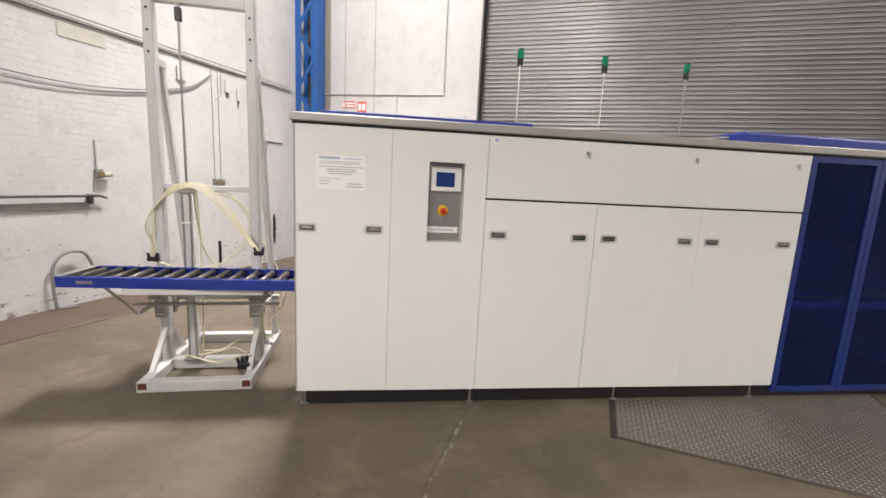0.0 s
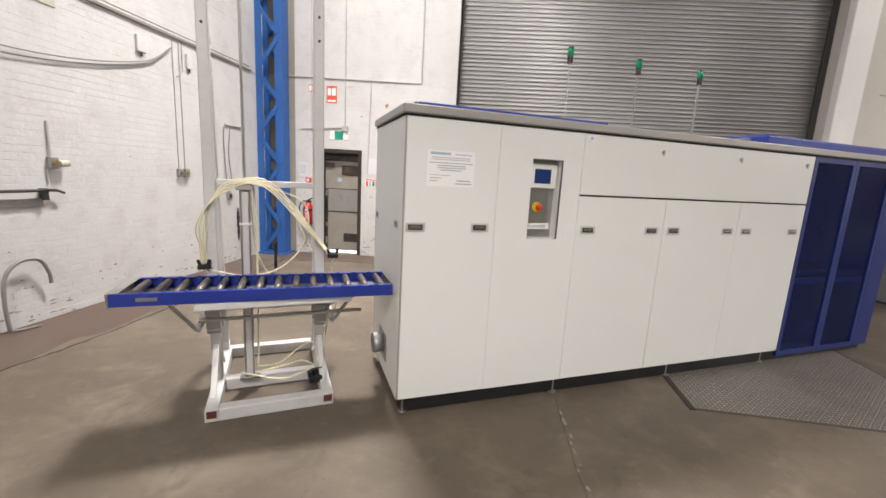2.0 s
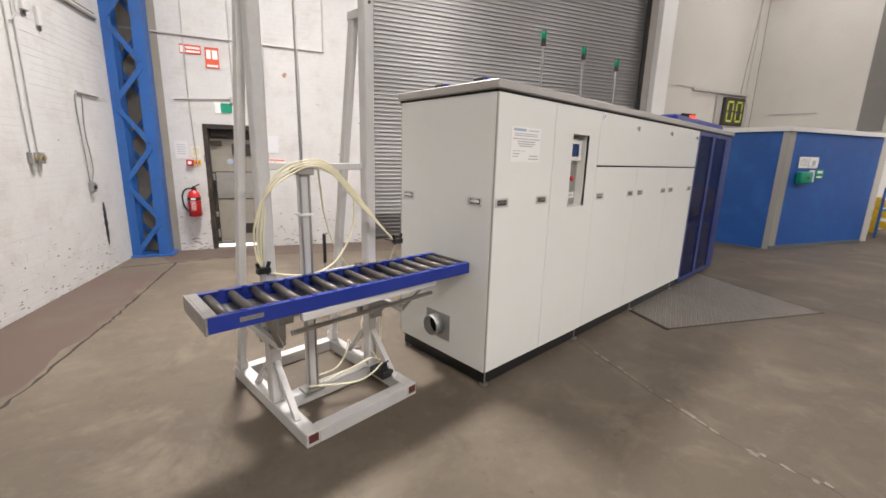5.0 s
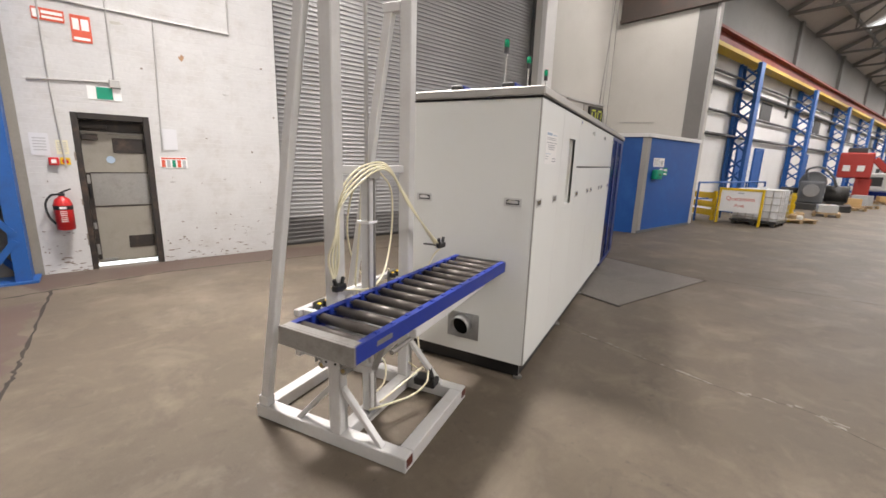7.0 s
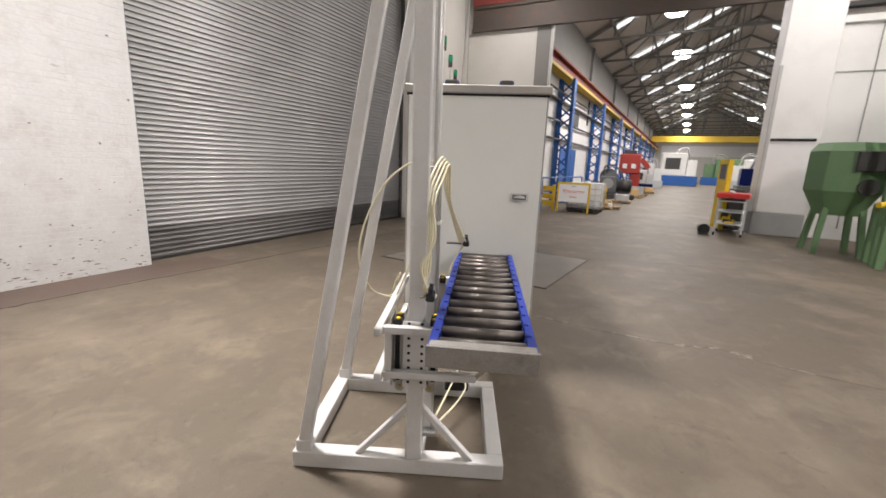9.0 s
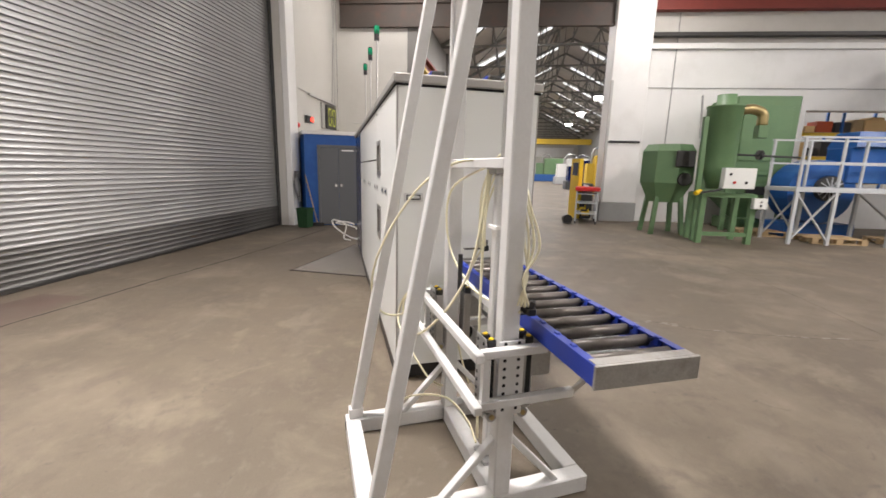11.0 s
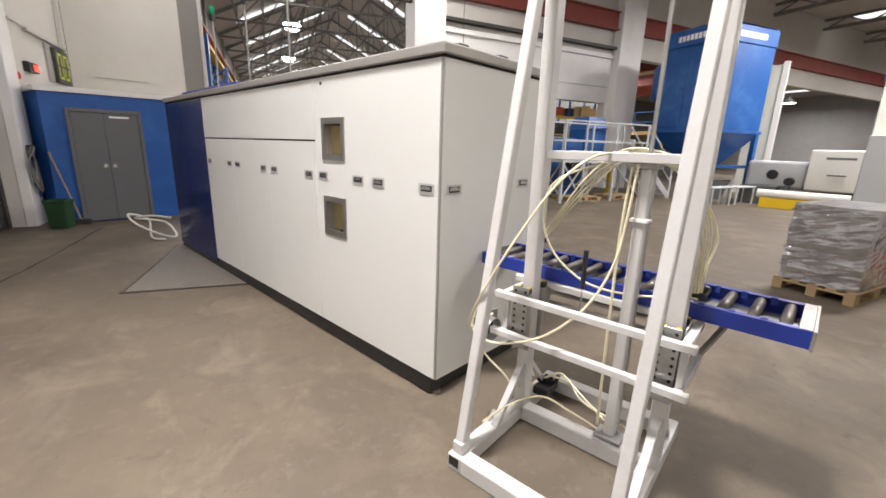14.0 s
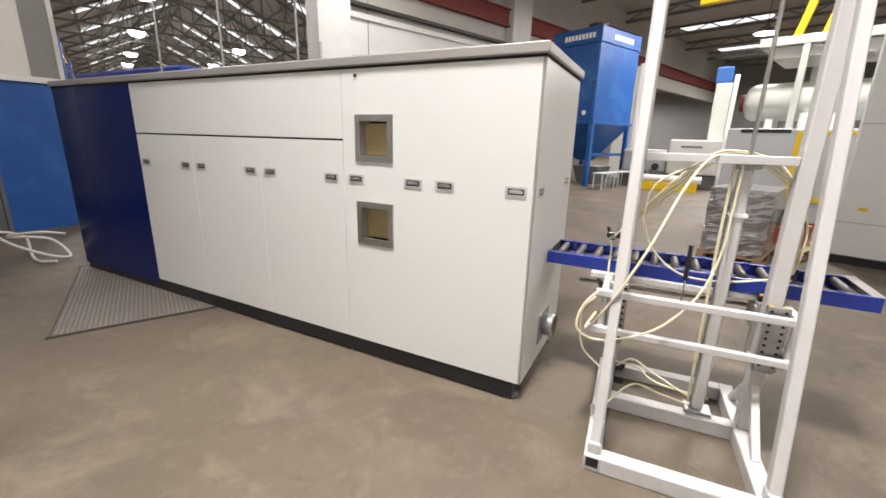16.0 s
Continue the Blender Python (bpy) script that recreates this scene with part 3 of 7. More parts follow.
def lattice_column(m, label, height, width, depth, chord=0.16, step=0.75):
    """A laced column: two flanged chords along local x with zigzag lacing bars on both faces."""
    c = thing("lattice_column", m, label, "column", "lattice columns", "structure")
    for sx in (-1, 1):
        x = sx * (width / 2 - chord / 2)
        bm = box(x - chord / 2, x + chord / 2, -depth / 2, -depth / 2 + 0.018, 0, height)
        box(x - chord / 2, x + chord / 2, depth / 2 - 0.018, depth / 2, 0, height, 0, bm)
        box(x + sx * chord * 0.42 - 0.01, x + sx * chord * 0.42 + 0.01, -depth / 2 + 0.018, depth / 2 - 0.018, 0, height, 0, bm)
        part("chord", bm, M_COLUMN, c)
    n = int(height / step)
    h = height / n
    x = width / 2 - chord * 0.6
    for face in (-1, 1):
        for i in range(n):
            s = 1 if (i + (face > 0)) % 2 else -1
            y = face * (depth / 2 + 0.006)
            part("lacing_bar", beam((s * x, y, i * h + 0.04), (-s * x, y, (i + 1) * h - 0.04), 0.07, 0.012, None, 0, (0, 1, 0)), M_COLUMN, c)
    part("foot_plate", box(-width / 2 - 0.06, width / 2 + 0.06, -depth / 2 - 0.06, depth / 2 + 0.06, 0, 0.03, 0.003), M_COLUMN, c)
    return c


lattice_column(NORTH @ pose(-4.92, 7.85, 0), "blue painted lattice steel column in the wall corner", 8.15, 0.54, 0.28, 0.15, 0.58)
# Thin darker sheet on the wall, put in for the gap behind the column.
solid("corner_recess", box(-5.1, -4.56, NV - 0.012, NV - 0.003, 0, 8.1), M_OLDDOOR, NORTH, "thin brown-grey sheet on the wall behind the column", "brickwork")
for p in np.arange(19.8, 80, 8.0):
    lattice_column(HALL @ pose(p, HL - 0.40, 0, 0, 0, 90), "blue lattice column carrying the crane rail", 5.5, 0.72, 0.4, 0.13, 0.55)


# ---- roller shutter ----
shutter = thing("shutter_door", NORTH @ pose(2.05, NV + 0.24, 0), "closed grey galvanised roller shutter with darker foot", "shutter", "", "structure")
SL, SR, PITCH = -3.45, 3.42, 0.0775


def slat_mesh(name, material):
    """One curled lath, seen from the front as a shallow bow with a lip."""
    prof = [(-0.002, 0.0), (-0.011, 0.0015), (-0.0165, 0.006), (-0.018, 0.012), (-0.0165, 0.019), (-0.009, 0.029), (-0.0035, 0.036), (-0.002, 0.05), (-0.0015, 0.066), (0.0, 0.0735), (0.003, 0.0765), (0.012, 0.07), (0.012, 0.02)]
    bm = bmesh.new()
    a = [bm.verts.new((SL, y, z)) for y, z in prof]
    b = [bm.verts.new((SR, y, z)) for y, z in prof]
    for i in range(len(prof)):
        j = (i + 1) % len(prof)
        bm.faces.new((a[i], a[j], b[j], b[i]))
    bm.faces.new(a)
    bm.faces.new(b)
    bmesh.ops.recalc_face_normals(bm, faces=bm.faces)
    me = bpy.data.meshes.new(name)
    bm.to_mesh(me)
    bm.free()
    for p in me.polygons:
        p.use_smooth = len(p.vertices) == 4
    me.materials.append(material)
    return me


lighter, darker = slat_mesh("slat", M_SHUTTER), slat_mesh("slat_darker", M_SHUTTER_DARK)
# The six lowest slats take the darker mesh.
for i in range(85):
    s = new("slat", darker if i < 6 else lighter)
    s.parent = shutter
    s.location = (0, random.uniform(-0.002, 0.002), 0.05 + i * PITCH)
part("bottom_rail", box(SL, SR, -0.03, 0.03, 0.0, 0.05, 0.006), M_DARK, shutter)
for x0, x1 in ((SL - 0.05, SL + 0.04), (SR - 0.04, SR + 0.09)):
    part("guide_rail", box(x0, x1, -0.05, 0.06, 0, 6.7, 0.004), M_DARK, shutter)
part("shutter_backing", box(SL, SR, 0.03, 0.05, 0, 6.7), M_DARK, shutter)

# ---- fire door in its frame ----
door = thing("door_1", NORTH @ pose(-3.645, NV + 0.16, 0), "worn grey steel-patched fire door, closed", "door", "", "structure")
for x0, x1, z0, z1, n in ((-0.425, -0.355, 0, 2.13, "jamb"), (0.35, 0.425, 0, 2.13, "jamb"), (-0.355, 0.35, 2.05, 2.13, "head")):
    part(n, box(x0, x1, -0.16, 0.1, z0, z1, 0.006), M_DOORFRAME, door)
leaf = part("leaf", box(-0.362, 0.362, 0.0, 0.045, 0.05, 2.065, 0.003), M_OLDDOOR, door)
part("middle_sheet", box(-0.30, 0.355, -0.006, -0.001, 0.88, 1.33, 0.001), M_SHEETDOOR, leaf, "scratched metal patch sheet")
part("vent_grille", box(-0.02, 0.34, -0.014, -0.002, 1.62, 1.82, 0.003), M_DOORFRAME, leaf, "dark grille plate")
part("kick_vent", box(0.03, 0.34, -0.012, -0.002, 0.24, 0.42, 0.003), M_DOORFRAME, leaf, "dark lower grille")
part("notice_disc", rod((-0.06, -0.003, 1.52), (-0.06, -0.009, 1.52), 0.05, None, 20), M_INKBLUE, leaf, "round blue notice")
part("door_closer", box(-0.33, -0.06, -0.07, -0.01, 1.93, 1.99, 0.006), M_DOORFRAME, leaf)
part("push_bar", box(-0.345, -0.31, -0.05, -0.005, 1.0, 1.16, 0.006), M_BLACK, leaf)
part("hinge", box(0.35, 0.38, -0.02, 0.0, 0.5, 0.6, 0.003), M_RED, leaf, "red painted catch")
for z in (0.866, 1.338):
    part("sheet_joint", box(-0.30, 0.35, -0.008, -0.001, z - 0.007, z + 0.007, 0.001), M_DOORFRAME, leaf)
part("lock_stile", box(-0.352, -0.302, -0.014, -0.001, 0.10, 1.34, 0.004), M_DOORFRAME, leaf, "chipped dark lock stile")
for z0, z1 in ((0.18, 0.33), (0.55, 0.64), (1.19, 1.31)):
    part("lock_plate", box(-0.348, -0.312, -0.022, -0.012, z0, z1, 0.003), M_SHEETDOOR, leaf, "worn bare metal lock plate")
part("top_rail", box(-0.35, 0.345, -0.012, -0.001, 1.90, 2.045, 0.004), M_DOORFRAME, leaf, "grimy dark top rail")
part("rail_strip", box(-0.08, 0.31, -0.02, -0.011, 1.872, 1.89, 0.003), M_SHEETDOOR, leaf)
part("upper_bolt", box(-0.34, -0.17, -0.04, -0.002, 1.78, 1.86, 0.006), M_DOORFRAME, leaf)
part("foot_bolt", box(-0.29, -0.13, -0.03, -0.002, 0.07, 0.11, 0.005), M_SHEETDOOR, leaf)
for z0, z1, w in ((0.35, 0.52, 0.012), (0.9, 1.0, 0.009), (1.5, 1.62, 0.014)):
    part("chipped_edge", box(-0.432 - w, -0.42, -0.162, -0.10, z0, z1, 0.005), M_CHIP, door)
# Self-glowing strip stands in for daylight through the gap under the door.
part("threshold_gap", box(-0.36, 0.36, 0.02, 0.03, 0.0, 0.045), M_GAPLIGHT, door, "daylight showing under the door")
# Unseen black sheet, added to close the opening behind the door.
solid("door_backing", box(-4.2, -3.1, NV + 0.352, NV + 0.4, 0, 2.3), M_BLACK, NORTH, "unseen black sheet closing the opening behind the door", "board")

# ---- pit cover and floor joints ----
pit = thing("pit_cover", ROOM @ pose(1.955, 4.25, 0, 0, 0, -7.3), "worn chequer plate pit cover set in the floor", "floor plate", "", "structure")
for x0, x1 in ((-1.1, -0.0008), (0.0008, 1.1)):
    for y0, y1 in ((-1.43, -0.0008), (0.0008, 1.43)):
        part("plate", box(x0, x1, y0, y1, 0.001, 0.006, 0.001), M_PLATE, pit)
for x0, x1, y0, y1 in ((-1.145, -1.102, -1.46, 1.46), (1.105, 1.115, -1.46, 1.46), (-1.1, 1.1, -1.45, -1.435), (-1.1, 1.1, 1.435, 1.442)):
    part("edge_angle", box(x0, x1, y0, y1, 0.001, 0.008, 0.001), M_CRACK if x0 < -1.11 else M_FAINT, pit)
bm = bmesh.new()
for i in range(62):
    for j in range(79):
        x, y = -1.08 + i * 0.0355, -1.405 + j * 0.036
        a = 0.785 if (i + j) % 2 else -0.785
        dx, dy, ex, ey = 0.014 * math.cos(a), 0.014 * math.sin(a), -0.004 * math.sin(a), 0.004 * math.cos(a)
        vs = [bm.verts.new((x + sx * dx + sy * ex, y + sx * dy + sy * ey, 0.0062)) for sx, sy in ((-1, -1), (1, -1), (1, 1), (-1, 1))]
        t = [bm.verts.new((x - dx * 0.6, y - dy * 0.6, 0.0085)), bm.verts.new((x + dx * 0.6, y + dy * 0.6, 0.0085))]
        for f in ((vs[0], vs[1], t[1], t[0]), (vs[2], vs[3], t[0], t[1]), (vs[3], vs[0], t[0]), (vs[1], vs[2], t[1])):
            bm.faces.new(f)
me = bpy.data.meshes.new("tread")
bm.to_mesh(me)
bm.free()
me.materials.append(M_TREAD)
tread = new("tread", me)
tread.parent = pit
tread["kind"] = "stuff"


def joint(name, pts, w, label="dark cracked joint in the concrete", filler=M_CRACK):
    """A ragged dark joint in the floor through u, v points."""
    bm = bmesh.new()
    path = spline([(u, v, 0) for u, v in pts], 14)
    rows = []
    for i, p in enumerate(path):
        d = (path[min(i + 1, len(path) - 1)] - path[max(i - 1, 0)]).normalized()
        s = Vector((-d.y, d.x, 0))
        k = w * random.uniform(0.25, 0.7)
        o = s * random.uniform(-0.5, 0.5) * w
        rows.append([bm.verts.new(p + o + s * k + Vector((0, 0, 0.0008))), bm.verts.new(p + o + Vector((0, 0, 0.0022))), bm.verts.new(p + o - s * k + Vector((0, 0, 0.0008)))])
    for a, b in zip(rows, rows[1:]):
        bm.faces.new((a[0], a[1], b[1], b[0]))
        bm.faces.new((a[1], a[2], b[2], b[1]))
    solid(name, bm, filler, ROOM, label, "floor joint")


joint("floor_joint", [(-5.1, 7.3), (-4.4, 7.44), (-3.4, 7.6), (-2.3, 7.56), (-1.0, 7.4), (0.4, 7.28), (0.9, 7.2), (3.0, 7.0), (5.2, 6.9)], 0.03)
joint("floor_joint", [(-5.15, 1.0), (-4.9, 2.75), (-4.74, 3.55), (-4.6, 4.8), (-4.54, 5.6), (-4.42, 7.4)], 0.026)


def paint_strip(label, inner, outer):
    """Worn floor paint between a wall foot and a joint, with a ragged edge; u, v points."""
    a, b = spline([(u, v, 0) for u, v in inner], 14), spline([(u, v, 0) for u, v in outer], 14)
    bm = bmesh.new()
    rows = []
    for p, q in zip(a, b):
        q = q + (q - p) * random.uniform(-0.10, 0.06)
        rows.append([bm.verts.new((*c.xy, z)) for c, z in ((p, 0.0002), (p, 0.0009), (q, 0.0009), (q, 0.0002))])
    for r, t in zip(rows, rows[1:]):
        for i in range(4):
            bm.faces.new((r[i], r[(i + 1) % 4], t[(i + 1) % 4], t[i]))
    bm.faces.new(rows[0])
    bm.faces.new(rows[-1])
    solid("floor_paint", bm, M_REDFLOOR, ROOM, label, "floor paint")


paint_strip("worn red floor paint along the brick wall", [(-5.96, 0.6), (-5.72, 2.7), (-5.52, 4.4), (-5.36, 5.8), (-5.22, 7.0)], [(-5.0, 0.6), (-4.93, 2.7), (-4.68, 4.4), (-4.56, 5.8), (-4.48, 7.0)])
paint_strip("worn red floor paint along the door wall", [(-4.9, 8.3), (-3.4, 8.27), (-2.2, 8.24), (-1.42, 8.22), (-0.6, 8.1)], [(-4.5, 7.45), (-3.4, 7.62), (-2.2, 7.57), (-1.42, 7.46), (-0.6, 7.5)])
JOINT_A = [(-0.42, 3.0), (-0.44, 2.81), (-0.5, 2.12), (-0.5, 1.53), (-0.38, 1.09), (-0.53, 0.7), (-0.6, -0.3), (-0.55, -1.1)]
joint("floor_joint", JOINT_A, 0.007, "faint crack in the concrete", M_FAINT)
joint("floor_joint", [(2.98, 2.85), (3.28, 1.86), (3.51, 1.01), (3.65, 0.0), (3.7, -1.2)], 0.010, "faint crack in the concrete", M_FAINT)
M_CHALK = mat("chalky_concrete_edge", (0.30, 0.275, 0.24), 0.8, 0, 0.3, 14, 0.3, 60, (0.14, 0.12, 0.10), 0.8, 9, 0, 0, True)
random.seed(17)
bm = bmesh.new()
path = spline([(u, v, 0) for u, v in JOINT_A[1:]], 14)
for k in range(46):
    p = path[random.randrange(len(path))] + Vector((random.uniform(0.004, 0.035), random.uniform(-0.06, 0.06), 0))
    rx_, ry_, n = random.uniform(0.006, 0.022), random.uniform(0.012, 0.06), 8
    ring = [bm.verts.new((p.x + rx_ * random.uniform(0.5, 1.2) * math.cos(math.tau * i / n), p.y + ry_ * random.uniform(0.5, 1.2) * math.sin(math.tau * i / n), 0.0006)) for i in range(n)]
    peak = bm.verts.new((p.x, p.y, 0.0022))
    for i in range(n):
        bm.faces.new((ring[i], ring[(i + 1) % n], peak))
solid("joint_spall", bm, M_CHALK, ROOM, "pale broken concrete along the floor joint", "spalled concrete", "stuff")
joint("floor_joint", [(-5.0, -1.2), (-1.5, -1.1), (2.0, -1.3), (6.0, -1.2)], 0.006, "faint crack in the concrete", M_FAINT)

# ---- the washing machine ----
XL, XB, XR, YF, YK, ZB, ZT = -0.676, 3.345, 4.87, 3.025, 4.045, 0.116, 2.086
MW = pose(2.17, 3.535, 0)
W = Matrix()
mach = thing("industrial_washing_machine", MW, "long light grey enamelled washing machine with blue end section", "machine")


def mp(name, bm, material, parent=None, label="", smooth=False):
    return part(name, bm, material, parent or mach, label, smooth, W)


mp("core", box(XL + 0.03, XB, YF + 0.14, YK - 0.125, ZB + 0.01, ZT - 0.01), M_DARK)
mp("plinth", box(XL + 0.05, XR - 0.05, YF + 0.045, YK - 0.006, FLOOR + 0.012, ZB), M_BLACK, None, "black recessed plinth")
GAP = 0.0021


def latch(x, y, z, face, parent):
    """A chrome paddle latch sunk in a panel; face: the way it looks, in quarter turns."""
    turn = Matrix.Translation((x, y, z)) @ pose(0, 0, 0, 0, 0, face)
    bm = plate_with_hole(-0.066, 0.066, -0.03, 0.03, -0.05, 0.05, -0.018, 0.018, -0.005, -0.0005)
    bm.transform(turn)
    l = mp("latch", bm, M_LATCH, parent, "chrome paddle latch")
    bm = box(-0.05, 0.05, -0.0015, -0.0005, -0.018, 0.018)
    bm.transform(turn)
    mp("latch_well", bm, M_BLACK, l)
    bm = prism([(-0.044, -0.008), (0.044, -0.008), (0.040, 0.010), (0.012, 0.015), (-0.012, 0.015), (-0.040, 0.010)], 0.001, 0.007)
    bm.transform(turn @ Matrix(((1, 0, 0, 0), (0, 0, -1, 0), (0, 1, 0, 0), (0, 0, 0, 1))))
    mp("latch_paddle", bm, M_CHROME, l)


def panel_front(name, x0, x1, z0, z1):
    return mp(name, box(x0 + GAP, x1 - GAP, YF, YF + 0.02, z0 + GAP, z1 - GAP, 0.002), M_PANEL)


for x, depth in ((0.0, 0.0025), (0.692, 0.022), (1.563, 0.008), (2.434, 0.003)):
    mp("jamb_strip", box(x - 0.0012, x + 0.0012, YF + depth, YF + 0.03, ZB, ZT if x < 0.5 else 1.612), M_PANEL)
for x in (0.714, 1.585, 2.457):
    mp("jamb_strip", box(x - 0.0011, x + 0.0011, YK - 0.03, YK - 0.002, ZB, ZT if x < 0.8 else 1.612), M_PANEL)
d = panel_front("door_panel", XL + 0.012, 0.0, ZB, ZT)
latch(-0.585, YF, 1.362, 0, d)
latch(-0.117, YF, 1.362, 0, d)
ctrl = mp("control_door", plate_with_hole(0.0 + GAP, 0.692 - GAP, ZB + GAP, ZT - GAP, 0.267, 0.524, 1.283, 1.864, YF, YF + 0.02), M_PANEL)
for i, (x0, x1, la) in enumerate(((0.692, 1.563, (0.803, 1.44)), (1.563, 2.434, (1.68, 2.318)), (2.434, XB - 0.02, (2.556, 3.197)))):
    d = panel_front("door_panel", x0, x1, ZB, 1.612)
    for x in la:
        latch(x, YF, 1.352, 0, d)
flap = panel_front("upper_flap", 0.692, XB - 0.02, 1.622, ZT)
for x in (1.445, 2.326, 3.204):
    k = mp("cam_lock", rod((x, YF, 1.985), (x, YF - 0.012, 1.985), 0.016, None, 16), M_CHROME, flap, "chrome cam lock")
    mp("lock_lever", box(x - 0.006, x + 0.006, YF - 0.026, YF - 0.012, 1.957, 2.0, 0.003), M_LATCH, k)
ind = mp("indicator", rod((0.745, YF, 2.04), (0.745, YF - 0.006, 2.04), 0.026, None, 24), M_PAPER, flap, "round white badge with blue centre")
mp("indicator_lens", rod((0.745, YF - 0.006, 2.04), (0.745, YF - 0.009, 2.04), 0.014, None, 20), M_LENS, ind)
mp("door_seal", box(0.692, XB - 0.02, YF + 0.012, YF + 0.03, 1.608, 1.626), M_GAP, flap)
# control recess
mp("recess_back", box(0.255, 0.536, YF + 0.095, YF + 0.1, 1.27, 1.875), M_STEEL, ctrl, "brushed steel control panel")
for x0, x1, z0, z1 in ((0.262, 0.267, 1.283, 1.864), (0.524, 0.529, 1.283, 1.864), (0.267, 0.524, 1.278, 1.283), (0.267, 0.524, 1.864, 1.869)):
    mp("recess_side", box(x0, x1, YF + 0.001, YF + 0.095, z0, z1), M_PANEL, ctrl)
t = mp("operator_terminal", box(0.285, 0.515, YF + 0.055, YF + 0.095, 1.655, 1.835, 0.006), M_PANEL, ctrl, "grey operator terminal")
mp("screen", box(0.325, 0.462, YF + 0.052, YF + 0.056, 1.69, 1.795, 0.001), M_SCREEN, t, "dark blue display screen")
mp("key_row", box(0.49, 0.506, YF + 0.052, YF + 0.056, 1.69, 1.795, 0.001), M_PAPER, t)
es = mp("stop_collar", rod((0.388, YF + 0.095, 1.512), (0.388, YF + 0.085, 1.512), 0.04, None, 24), M_YELLOW, ctrl, "yellow emergency stop collar")
mp("stop_button", lathe([(0.012, 0), (0.012, 0.02), (0.024, 0.024), (0.025, 0.034), (0.018, 0.04)], None, 20, Matrix.Translation((0.388, YF + 0.085, 1.512)) @ pose(0, 0, 0, 90)), M_RED, es, "red mushroom button", True)
tag = mp("label_strip", box(0.275, 0.505, YF + 0.09, YF + 0.094, 1.345, 1.39, 0.001), M_PAPER, ctrl, "white label strip")
for i in range(9):
    x = 0.30 + i * 0.02
    mp("lettering_bar", box(x, x + 0.013, YF + 0.0885, YF + 0.09, 1.357, 1.379), M_INK, tag)

# left end face
e = mp("end_panel", box(XL, XL + 0.03, YF + 0.014, YK - 0.014, ZB, ZT, 0.003), M_PANEL)
latch(XL, 3.186, 1.362, -90, e)
latch(XL, 3.926, 1.352, -90, e)
dp = mp("duct_plate", box(XL - 0.006, XL - 0.001, 3.40, 3.675, 0.235, 0.45, 0.001), M_ZINC, e, "zinc plate round the duct spigot")
bm = lathe([(0.082, 0), (0.082, 0.075), (0.076, 0.08), (0.076, 0.004)], None, 28, Matrix.Translation((XL - 0.006, 3.54, 0.35)) @ pose(0, 0, 0, 0, -90))
mp("duct_spigot", bm, M_ZINC, e, "round galvanised duct spigot", True)
mp("duct_hole", rod((XL - 0.008, 3.54, 0.35), (XL - 0.016, 3.54, 0.35), 0.0755, None, 28), M_GAP, e)
# corner posts
for y0, y1 in ((YF + 0.002, YF + 0.013), (YK - 0.013, YK - 0.002)):
    mp("corner_post", box(XL + 0.002, XL + 0.013, y0, y1, ZB, ZT, 0.002), M_TRIM)

# back face
def panel_back(name, x0, x1, z0, z1):
    return mp(name, box(x0 + 0.0012, x1 - 0.0012, YK - 0.02, YK, z0 + GAP, z1 - GAP, 0.001), M_PANEL)


bk = bmesh.new()
xs, zs = (XL + 0.016, 0.300, 0.606, 0.710), (ZB + GAP, 0.9, 1.19, 1.485, 1.775, ZT - GAP)
grid = {(i, j, k): bk.verts.new((x, y, z)) for i, x in enumerate(xs) for j, y in enumerate((YK - 0.03, YK)) for k, z in enumerate(zs)}
for i in range(3):
    for k in range(5):
        if i == 1 and k in (1, 3):
            continue
        for j in (0, 1):
            bk.faces.new((grid[i, j, k], grid[i + 1, j, k], grid[i + 1, j, k + 1], grid[i, j, k + 1]))
for e in [e for e in bk.edges if len(e.link_faces) == 1 and e.verts[0].co.y < YK - 0.01]:
    p, q = e.verts
    bk.faces.new((p, q, *[next(v for v in bk.verts if abs(v.co.x - o.co.x) + abs(v.co.z - o.co.z) < 1e-5 and v.co.y > YK - 0.01) for o in (q, p)]))
d = mp("back_panel", bk, M_PANEL)
for x in (-0.561, -0.095, 0.138, 0.606):
    latch(x, YK, 1.354, 180, d)
for z0, z1 in ((0.9, 1.19), (1.485, 1.775)):
    bm = plate_with_hole(0.294, 0.602, z0 - 0.01, z1 + 0.01, 0.336, 0.560, z0 + 0.033, z1 - 0.033, YK - 0.02, YK + 0.008)
    f = mp("vent_frame", bm, M_STEEL, d, "steel framed filter vent")
    mp("vent_backing", box(0.328, 0.568, YK - 0.12, YK - 0.115, z0, z1), M_DARK, f)
    n = 16
    for i in range(n):
        z = z0 + 0.04 + (z1 - z0 - 0.08) * i / n
        mp("vent_slat", beam((0.336, YK - 0.06, z), (0.560, YK - 0.06, z), 0.004, 0.018, None, 0, (0, 0.7, 0.7)), M_FILTER, f)
    for x0, x1 in ((0.304, 0.335), (0.561, 0.592)):
        mp("vent_reveal", box(x0, x1, YK - 0.115, YK - 0.021, z0 + 0.005, z1 - 0.005), M_TRIM, f)
for x0, x1, la in ((0.718, 1.585, (0.834, 1.469)), (1.585, 2.457, (1.70, 2.342)), (2.457, XB - 0.04, (2.571, 3.2))):
    d = panel_back("door_panel", x0, x1, ZB, 1.612)
    for x in la:
        latch(x, YK, 1.352, 180, d)
panel_back("upper_flap", 0.718, XB - 0.04, 1.622, ZT)
mp("door_seal", box(0.718, XB - 0.04, YK - 0.03, YK - 0.012, 1.608, 1.626), M_GAP)
